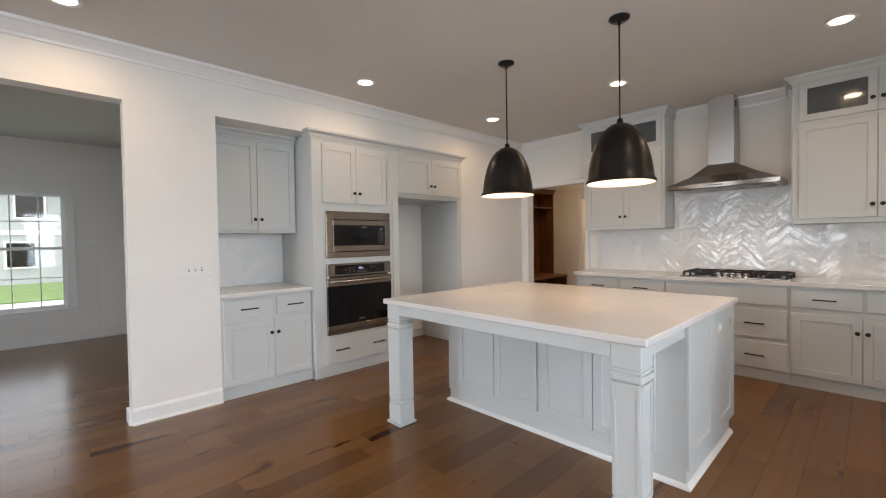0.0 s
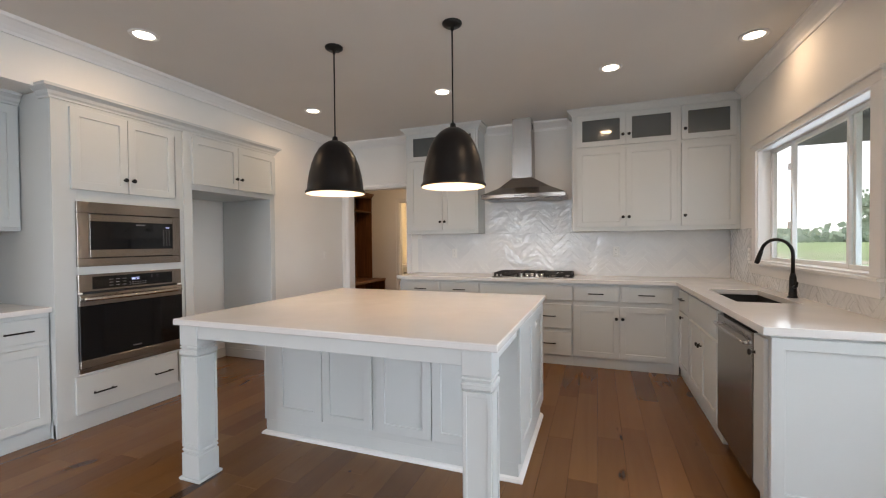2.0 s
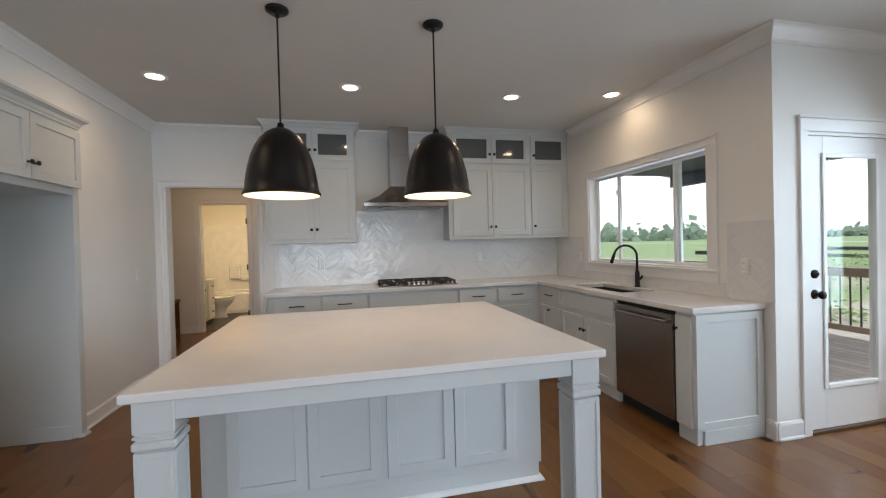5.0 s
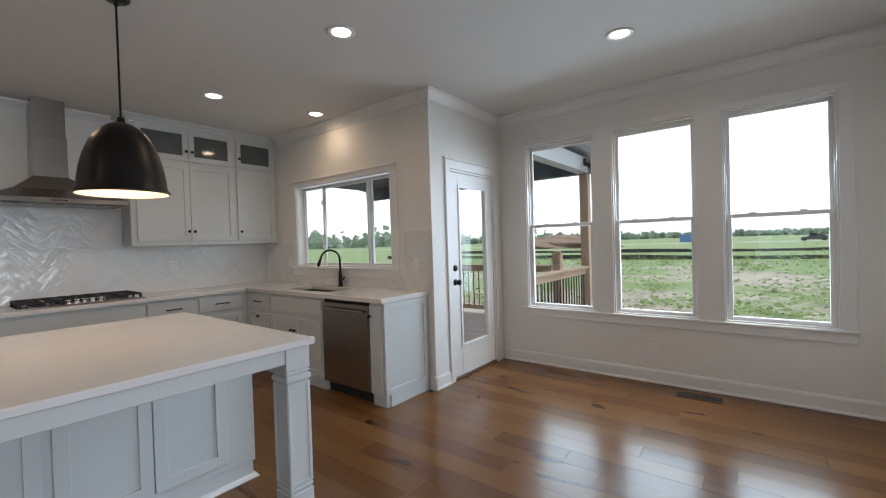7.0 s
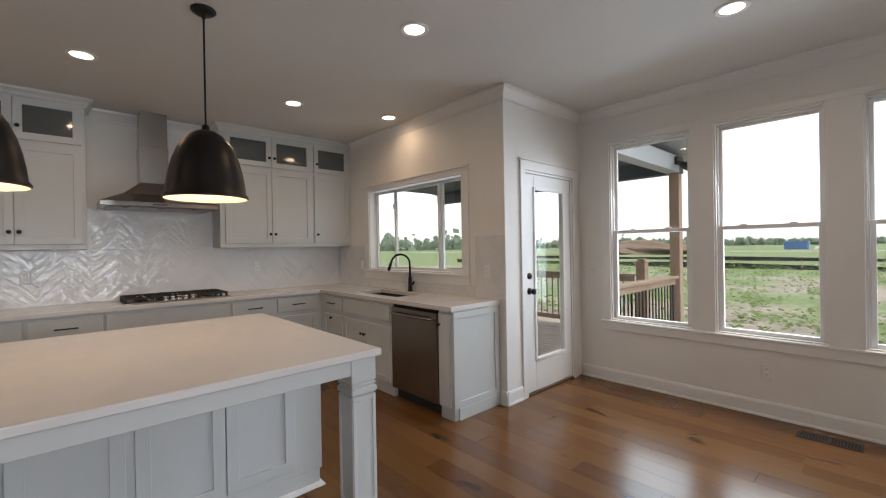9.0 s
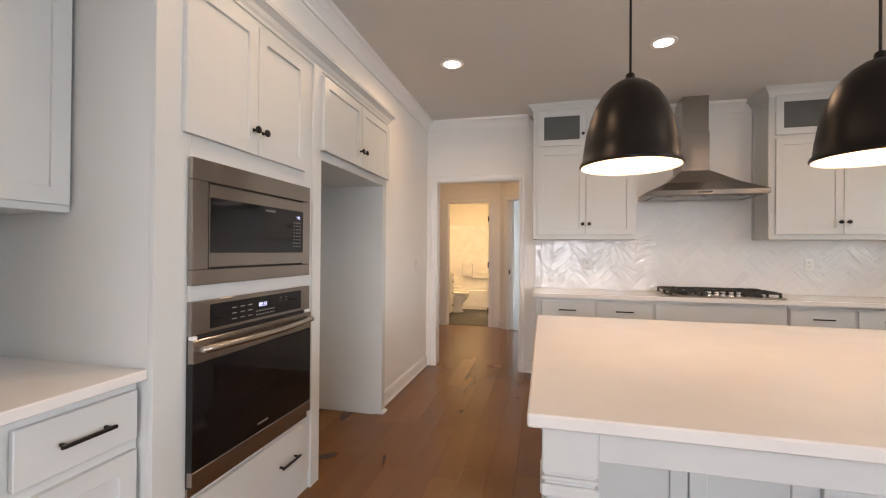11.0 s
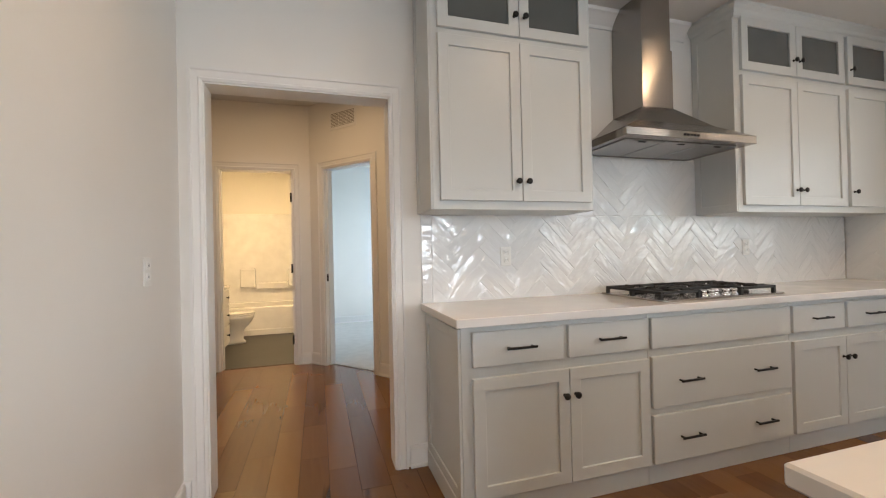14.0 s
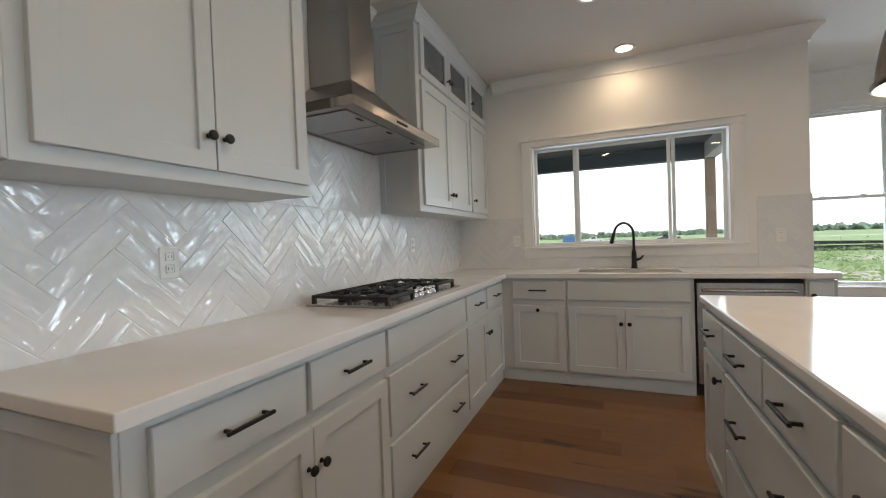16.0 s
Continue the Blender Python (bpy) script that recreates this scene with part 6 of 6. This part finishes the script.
def tree_mesh(seed, height):
    """Trunk with limbs, and a crown of many small leaf clumps."""
    r = random.Random(seed)
    tr = bmesh.new()
    tube(tr, [(0, 0, 0), (0.03 * height * 0.2, 0, height * 0.25), (0, 0.02 * height, height * 0.5), (0, 0, height * 0.8)], [height * 0.03, height * 0.024, height * 0.016, height * 0.005], 8)
    cents = []
    for i in range(9):
        a = i * 2.4 + r.random()
        z = height * (0.34 + 0.06 * i)
        reach = height * (0.30 - 0.02 * i) * (0.7 + 0.5 * r.random())
        e_ = (reach * math.cos(a), reach * math.sin(a), z + height * 0.10)
        tube(tr, [(0, 0, z - height * 0.05), (e_[0] * 0.5, e_[1] * 0.5, z + height * 0.02), e_], [height * 0.011, height * 0.007, height * 0.003], 5)
        cents.append((e_, height * (0.13 + 0.06 * r.random())))
    cents.append(((0, 0, height * 0.86), height * 0.13))
    cr = bmesh.new()
    for (cx, cy, cz), rad in cents:
        for _ in range(70):
            d_ = Vector((r.gauss(0, 1), r.gauss(0, 1), r.gauss(0, 0.8))).normalized() * rad * (0.45 + 0.6 * r.random())
            c_ = Vector((cx, cy, cz)) + d_
            s_ = height * 0.028 * (0.6 + 0.8 * r.random())
            q_ = Euler((r.random() * 6, r.random() * 6, r.random() * 6)).to_matrix()
            cr.faces.new([cr.verts.new(c_ + q_ @ Vector(v)) for v in ((-s_, -s_ * 0.6, 0), (s_, -s_ * 0.6, 0), (s_ * 0.7, s_, s_ * 0.3), (-s_ * 0.7, s_, 0))])
    return tr, cr


KINDS = []
for i in range(3):
    t = thing("tree", (310 + i * 16, 120 + i * 31, GROUND), "leafy green tree at the edge of the field", "tree", "trees beyond the field")
    tr, cr = tree_mesh(20 + i, 7.0 + i)
    for b_ in (tr, cr):
        bmesh.ops.translate(b_, verts=b_.verts, vec=t.location)
    part("trunk", tr, BARK, t)
    part("crown", cr, LEAF, t, "green leaf crown")
    KINDS.append(t)
for i in range(34):
    a = radians(-28 + i * 3.3 + rng.uniform(-1.2, 1.2))
    d_ = rng.uniform(290, 400)
    k = KINDS[i % 3]
    tall = 0.55 + 0.7 * min(1.0, max(0.0, (math.degrees(a) - 6) / 18))     # taller towards the north-east
    copy_thing(k, Matrix.Translation((5 + d_ * math.cos(a), -2 + d_ * math.sin(a), GROUND)) @ Matrix.Rotation(rng.random() * 6, 4, "Z") @ Matrix.Scale(rng.uniform(0.42, 0.75) * tall, 4))


def scatter_leaves(name, spots, size, mat, label, category, tilt=6.0):
    bm_ = bmesh.new()
    for c_, s_ in spots:
        for _ in range(26):
            p_ = Vector(c_) + Vector((rng.gauss(0, s_ * 0.5), rng.gauss(0, s_ * 0.5), abs(rng.gauss(0, s_ * 0.4))))
            q_ = Euler(((rng.random() - 0.5) * tilt, (rng.random() - 0.5) * tilt, rng.random() * 6)).to_matrix()
            z_ = size * (0.5 + rng.random())
            bm_.faces.new([bm_.verts.new(p_ + q_ @ Vector(v)) for v in ((-z_, -z_, 0), (z_, -z_, 0), (z_ * 0.8, z_, 0), (-z_ * 0.8, z_, 0))])
    return tagged(part(name, bm_, mat), label, category, "", "stuff")


spots = []
for i in range(240):
    a = radians(-35 + i * 0.55 + rng.uniform(-0.3, 0.3))
    d_ = rng.uniform(330, 440)
    tall = 0.5 + 0.9 * min(1.0, max(0.0, (math.degrees(a) - 6) / 18)) + (0.9 if math.degrees(a) > 44 else 0.0)
    spots.append(((5 + d_ * math.cos(a), -2 + d_ * math.sin(a), GROUND), rng.uniform(3.0, 6.2) * tall))
scatter_leaves("far_woods", spots, 2.0, LEAF, "green line of far woods, haze put into the leaf colour", "woods")
spots = []
for i in range(760):
    x = rng.uniform(12.5, 46)
    spots.append(((x, rng.uniform(-14, 14) * (x / 20), GROUND), rng.uniform(0.3, 1.1)))
scatter_leaves("weeds", spots, 0.045, WEED, "tufts of green weeds in the field", "weeds", 1.2)

for k, (x0_, x1_) in enumerate(((44, 46), (62, 63))):
    f = thing("silt_fence", (x0_, 0, GROUND), "low black fabric silt fence on wooden stakes", "fence")
    n_ = 16
    bm = bmesh.new()
    for i in range(n_):
        ya, yb = -30 + i * 4.2, -30 + (i + 1) * 4.2
        xa, xb = x0_ + 1.2 * math.sin(i * 0.6), x0_ + 1.2 * math.sin((i + 1) * 0.6)
        vs = [bm.verts.new(v) for v in ((xa, ya, GROUND), (xb, yb, GROUND), (xb, yb, GROUND + 0.38 + 0.1 * math.sin(i)), (xa, ya, GROUND + 0.38 + 0.1 * math.sin(i - 1)), (xa + 0.02, ya, GROUND), (xb + 0.02, yb, GROUND), (xb + 0.02, yb, GROUND + 0.38 + 0.1 * math.sin(i)), (xa + 0.02, ya, GROUND + 0.38 + 0.1 * math.sin(i - 1)))]
        for q in ((0, 1, 2, 3), (4, 5, 6, 7), (3, 2, 6, 7)):
            bm.faces.new([vs[j] for j in q])
    part("fabric", bm, SILT, f)
    for i in range(n_ + 1):
        part("stake", slab(IDENT, (x0_ + 1.2 * math.sin(i * 0.6) - 0.06, -30 + i * 4.2 - 0.02, GROUND), (x0_ + 1.2 * math.sin(i * 0.6) - 0.02, -30 + i * 4.2 + 0.02, GROUND + 0.8)), CEDAR, f)
structure("road", slab(IDENT, (119.2, -160, GROUND - 0.02), (124.5, 160, GROUND + 0.03)), CONCRETE, "pale concrete road across the field", "road")


def vehicle(x, y, turn, truck, mat, label):
    v = thing("pickup_truck" if truck else "car", (x, y, GROUND + 0.03), label, "vehicle")
    M = Matrix.Translation((x, y, GROUND + 0.03)) @ Matrix.Rotation(turn, 4, "Z")
    bm_ = bmesh.new()
    prof = [(-2.6, 0.35), (-2.6, 1.0), (-0.7, 1.05), (-0.5, 1.75), (0.7, 1.75), (1.4, 1.1), (2.5, 0.98), (2.6, 0.35)] if truck else [(-2.2, 0.3), (-2.2, 0.9), (-1.5, 1.4), (0.6, 1.42), (1.2, 0.95), (2.1, 0.8), (2.2, 0.3)]
    for s in (-0.9, 0.9):
        bm_.faces.new([bm_.verts.new(M @ Vector((a_, s, b_))) for a_, b_ in prof])
    bm_.verts.ensure_lookup_table()
    n_ = len(prof)
    for i in range(n_):
        bm_.faces.new((bm_.verts[i], bm_.verts[(i + 1) % n_], bm_.verts[n_ + (i + 1) % n_], bm_.verts[n_ + i]))
    part("body", bm_, mat, v)
    part("windows", slab(M, (-0.4, -0.915, 1.15), (0.75, 0.915, 1.62), 0.02), BLACKGLASS, v, "dark windows")
    for wx in (-1.6, 1.6):
        for s in (-0.82, 0.82):
            part("wheel", lathe(bmesh.new(), [(0, -0.1), (0.36, -0.1), (0.36, 0.1), (0, 0.1)], M @ Matrix.Translation((wx, s, 0.36)) @ Matrix.Rotation(radians(90), 4, "X"), 16), RUBBER, v)
    return v


vehicle(121.5, 3.5, radians(90), True, CARWHITE, "white pickup truck parked on the far road")
vehicle(121.5, -14, radians(90), False, plain("dark_car_paint", (0.05, 0.05, 0.06), 0.3), "dark car parked on the far road")
db = thing("dumpster", (139, 11.2, GROUND), "blue metal waste container by the far road", "dumpster")
part("bin", slab(IDENT, (137.8, 8.8, GROUND + 0.15), (140.4, 13.6, GROUND + 2.2), 0.05), CARBLUE, db)
bm = bmesh.new()
for i in range(7):
    box(bm, IDENT, (137.7, 9.0 + i * 0.72, GROUND + 0.2), (137.8, 9.1 + i * 0.72, GROUND + 2.1))
part("ribs", bm, CARBLUE, db)
mound = bmesh.new()
bmesh.ops.create_icosphere(mound, subdivisions=4, radius=1.0)
for v in mound.verts:
    n_ = noise.noise(v.co * 2.3) * 0.35
    v.co = Vector((95 + v.co.x * 8 * (1 + n_), 34 + v.co.y * 14 * (1 + n_), GROUND + v.co.z * 2.6 * (1 + n_)))
tagged(part("dirt_mound", mound, DIRT), "brown mound of bare earth on the site", "dirt mound", "", "structure")


def house(x, y, turn, w, d_, h, mat, label):
    hs = thing("house", (x, y, GROUND), label, "house")
    M = Matrix.Translation((x, y, GROUND)) @ Matrix.Rotation(turn, 4, "Z")
    part("wall", slab(M, (-w / 2, -d_ / 2, 0), (w / 2, d_ / 2, h)), mat, hs)
    bm_ = bmesh.new()
    e_ = 0.5
    vs_ = [bm_.verts.new(M @ Vector(v)) for v in ((-w / 2 - e_, -d_ / 2 - e_, h), (w / 2 + e_, -d_ / 2 - e_, h), (w / 2 + e_, d_ / 2 + e_, h), (-w / 2 - e_, d_ / 2 + e_, h), (-w / 2 + 1.5, 0, h + 2.6), (w / 2 - 1.5, 0, h + 2.6))]
    for q_ in ((0, 1, 5, 4), (1, 2, 5), (2, 3, 4, 5), (3, 0, 4), (0, 3, 2, 1)):
        bm_.faces.new([vs_[i_] for i_ in q_])
    part("roof", bm_, ROOFING, hs, "dark shingle roof")
    FH = M @ facing((0, -d_ / 2, 0), "-y")
    gd = part("garage_door", slab(FH, (w / 2 - 6.2, 0.0, 0), (w / 2 - 1.2, 2.3, 0.04), 0.01), plain("charcoal_garage_door", (0.06, 0.065, 0.07), 0.5) if "charcoal_garage_door" not in bpy.data.materials else bpy.data.materials["charcoal_garage_door"], hs, "charcoal garage door")
    for j in range(3):
        part("door_groove", slab(FH, (w / 2 - 6.2, 0.55 + j * 0.57, 0.04), (w / 2 - 1.2, 0.58 + j * 0.57, 0.05)), DARKGAP, gd)
    for u_, v_ in ((-w / 2 + 2.0, 1.0), (-w / 2 + 4.6, 1.0), (-w / 2 + 2.0, 3.7), (-w / 2 + 5.0, 3.7), (w / 2 - 3.2, 3.7)):
        if v_ + 1.3 < h:
            wf = part("window", slab(FH, (u_ - 0.65, v_ - 0.1, 0), (u_ + 0.65, v_ + 1.4, 0.06), 0.01), VINYL, hs)
            part("pane", slab(FH, (u_ - 0.55, v_, 0.06), (u_ + 0.55, v_ + 1.3, 0.065)), BLACKGLASS, wf)
    part("band", slab(FH, (-w / 2, 2.75, 0), (w / 2, 3.0, 0.05)), VINYL, hs, "white trim band")
    return hs


house(-33, -3.5, radians(90), 15, 9, 5.6, painted("pale_siding", (0.40, 0.42, 0.44), 0.7, 0.04, 20, 0.05), "pale two-storey house across the street with a dark garage")
house(-37, -20, radians(90), 13, 9, 5.6, SIDING, "grey two-storey house across the street")
structure("driveway", slab(IDENT, (-28.4, -2.8, GROUND - 0.02), (-18, 3.0, GROUND + 0.03)), CONCRETE, "pale concrete driveway", "driveway")
structure("street", slab(IDENT, (-18, -60, GROUND - 0.02), (-11.5, 60, GROUND + 0.025)), CONCRETE, "concrete street in front of the house", "road")
structure("lawn", slab(IDENT, (-11.2, -30, GROUND - 0.02), (-4.6, 12, GROUND + 0.05)), LAWN, "mown green front lawn", "lawn")
structure("lawn", slab(IDENT, (-28.4, -30, GROUND - 0.02), (-18.2, -3.0, GROUND + 0.05)), LAWN, "mown green lawn across the street", "lawn")
copy_thing(KINDS[0], Matrix.Translation((30.6, 49.0, GROUND)) @ Matrix.Scale(1.08, 4))
copy_thing(KINDS[0], Matrix.Translation((-23, -3.6, GROUND)) @ Matrix.Scale(0.55, 4))

# ---------------------------------------------------------------- tiled backsplash, herringbone
TW, TL = 0.072, 0.288


def clip(poly, lo, hi):
    for axis in (0, 1):
        for bound, sgn in ((lo[axis], 1), (hi[axis], -1)):
            out = []
            for i, p_ in enumerate(poly):
                q_ = poly[(i + 1) % len(poly)]
                a_, b_ = (p_[axis] - bound) * sgn, (q_[axis] - bound) * sgn
                if a_ >= 0:
                    out.append(p_)
                if (a_ >= 0) != (b_ >= 0):
                    t_ = a_ / (a_ - b_)
                    out.append((p_[0] + (q_[0] - p_[0]) * t_, p_[1] + (q_[1] - p_[1]) * t_))
            poly = out
            if len(poly) < 3:
                return []
    return poly


def area_of(poly):
    return abs(sum(p_[0] * q_[1] - q_[0] * p_[1] for p_, q_ in zip(poly, poly[1:] + poly[:1]))) / 2


def backsplash(name, F, rects, label, shift=(0.0, 0.0)):
    bm_ = bmesh.new()
    for u0_, u1_, v0_, v1_ in rects:
        box(bm_, F, (u0_, v0_, 0.0), (u1_, v1_, 0.0087))
    host = structure(name, bm_, GROUT, label, "backsplash")
    n_ = 4
    c_, s_ = math.cos(math.pi / 4), math.sin(math.pi / 4)
    r = random.Random(3)
    for u0_, u1_, v0_, v1_ in rects:
        lo, hi = (u0_ + 0.001, v0_ + 0.001), (u1_ - 0.001, v1_ - 0.001)
        for k in range(-70, 71):
            for m_ in range(-9, 10):
                for kind_ in (0, 1):
                    x0_, y0_ = (k + 2 * n_ * m_) * TW, (k + kind_) * TW
                    w_, h_ = (TL, TW) if kind_ == 0 else (TW, TL)
                    g_ = 0.0008
                    quad = [(x0_ + g_, y0_ + g_), (x0_ + w_ - g_, y0_ + g_), (x0_ + w_ - g_, y0_ + h_ - g_), (x0_ + g_, y0_ + h_ - g_)]
                    quad = [(p_ * c_ - q_ * s_ + shift[0] + 2.6, p_ * s_ + q_ * c_ + shift[1] + 1.2) for p_, q_ in quad]
                    poly = clip(quad, lo, hi)
                    if not poly or area_of(poly) < 0.0004:
                        continue
                    ang_ = math.pi / 4 + (math.pi / 2 if kind_ else 0.0)
                    cu_ = sum(p_[0] for p_ in poly) / len(poly)
                    cv_ = sum(p_[1] for p_ in poly) / len(poly)
                    tilt_u, tilt_v = r.uniform(-0.007, 0.007), r.uniform(-0.007, 0.007)
                    ca_, sa_ = math.cos(ang_), math.sin(ang_)
                    poly = [((p_[0] - cu_) * ca_ + (p_[1] - cv_) * sa_ + cu_, (p_[1] - cv_) * ca_ - (p_[0] - cu_) * sa_ + cv_) for p_ in poly]
                    b_ = bmesh.new()
                    back = [b_.verts.new((p_[0] - cu_, p_[1] - cv_, 0.002)) for p_ in poly]
                    rim = [b_.verts.new((p_[0] - cu_, p_[1] - cv_, 0.0091)) for p_ in poly]
                    face = []
                    for p_ in poly:
                        du, dv = p_[0] - cu_, p_[1] - cv_
                        l_ = max(1e-6, math.hypot(du, dv))
                        f_ = max(0.0, (l_ - 0.0050) / l_)
                        face.append(b_.verts.new((du * f_, dv * f_, 0.0100 + du * tilt_u + dv * tilt_v)))
                    e_ = len(poly)
                    for i in range(e_):
                        j = (i + 1) % e_
                        b_.faces.new((back[i], back[j], rim[j], rim[i]))
                        b_.faces.new((rim[i], rim[j], face[j], face[i]))
                    b_.faces.new(face)
                    me_ = bpy.data.meshes.new("tile")
                    b_.to_mesh(me_)
                    b_.free()
                    me_.materials.append(TILE)
                    ob_ = new("tile", me_)
                    ob_.matrix_world = F @ Matrix.Translation((cu_, cv_, 0)) @ Matrix.Rotation(ang_, 4, "Z")
                    ob_.parent = host
    return host


backsplash("backsplash_range", F_COOK, [(1.238, 4.806, 0.930, 1.442), (2.124, 3.226, 1.442, 1.832)], "glossy white herringbone tile backsplash behind the range")
edge = structure("tile_border", slab(F_COOK, (1.176, 0.930, 0.0), (1.237, 1.442, 0.0072)), GROUT, "upright glossy white border tiles at the end of the backsplash", "tile border")
for v in (0.931, 1.157):
    part("tile", slab(F_COOK, (1.177, v, 0.002), (1.2365, min(v + 0.2250, 1.441), 0.0100), 0.0015), TILE, edge)
backsplash("backsplash_sink", F_SINK, [(0.012, 0.735, 0.930, 1.442), (0.735, 2.600, 0.930, 1.046), (2.605, 2.965, 0.930, 1.505)], "glossy white herringbone tile backsplash by the sink", (0.3, 0.1))
backsplash("backsplash_recess", facing((NB, 0, 0), "+x"), [(-4.313, -3.502, 0.916, 1.440)], "glossy white herringbone tile backsplash in the recess", (-6.5, 0.05))

# ---------------------------------------------------------------- hickory plank floor
PW = 0.158
bm = bmesh.new()
for a, b in (((-0.80, Y_BACK, -0.05), (4.70, 0.0, -0.022)), ((4.70, Y_RIGHT, -0.05), (X_NOOK, Y_DOOR, -0.022)), ((-4.15, -8.75, -0.05), (-0.80, -4.42, -0.022)), ((-1.45, 0.0, -0.05), (1.31, 2.68, -0.022))):
    box(bm, IDENT, a, b)
fl_ = structure("floor", bm, JOINT, "brown hickory plank floor with knots and varied boards", "floor")
plank_cache = {}


def plank_mesh(length, width=PW):
    key = (round(length, 2), round(width, 3))
    if key not in plank_cache:
        b_ = slab(IDENT, (-key[1] / 2 + 0.0004, -key[0] / 2 + 0.0004, -0.020), (key[1] / 2 - 0.0004, key[0] / 2 - 0.0004, 0.0), 0.0006)
        m_ = bpy.data.meshes.new("plank")
        bmesh.ops.recalc_face_normals(b_, faces=b_.faces)
        b_.to_mesh(m_)
        b_.free()
        m_.materials.append(FLOORWOOD)
        plank_cache[key] = m_
    return plank_cache[key]


def spans(x):
    if x < -0.80:
        out = [(-8.70, -4.42)]
        if x > -1.43:
            out.append((0.0, 2.68))
        return out
    if x < 1.30:
        return [(Y_BACK, 2.68)]
    if x < X_SINK:
        return [(Y_BACK if x < 4.6 else Y_RIGHT, 0.0)]
    return [(Y_RIGHT, Y_DOOR)]


rest = bmesh.new()
r = random.Random(11)
count = 0
row = 0
x = -4.10 + PW / 2
while x < X_NOOK + PW / 2:
    half = PW / 2
    for ya, yb in spans(x):
        y = ya - r.uniform(0.0, 1.2)
        while y < yb:
            ln = r.choice((0.5, 0.8, 1.0, 1.2, 1.4, 1.6, 1.9))
            s_, e_ = max(y, ya), min(y + ln, yb)
            y += ln
            if e_ - s_ < 0.04:
                continue
            mid_ = (s_ + e_) / 2
            inside = -0.05 < x < 6.1 and (-6.3 < mid_ < 0.0 or (x < 1.3 and mid_ > 0))
            if inside and count < 300:
                ob_ = new("plank", plank_mesh(e_ - s_))
                ob_.location = (x, mid_, r.uniform(-0.0006, 0.0))
                ob_.parent = fl_
                count += 1
            else:
                box(rest, IDENT, (x - half + 0.0006, s_ + 0.0006, -0.020), (x + half - 0.0006, e_ - 0.0006, -0.0004))
    x += PW
    row += 1
rp = part("plank_field", rest, FLOORWOOD, fl_)
rp["kind"] = "stuff"
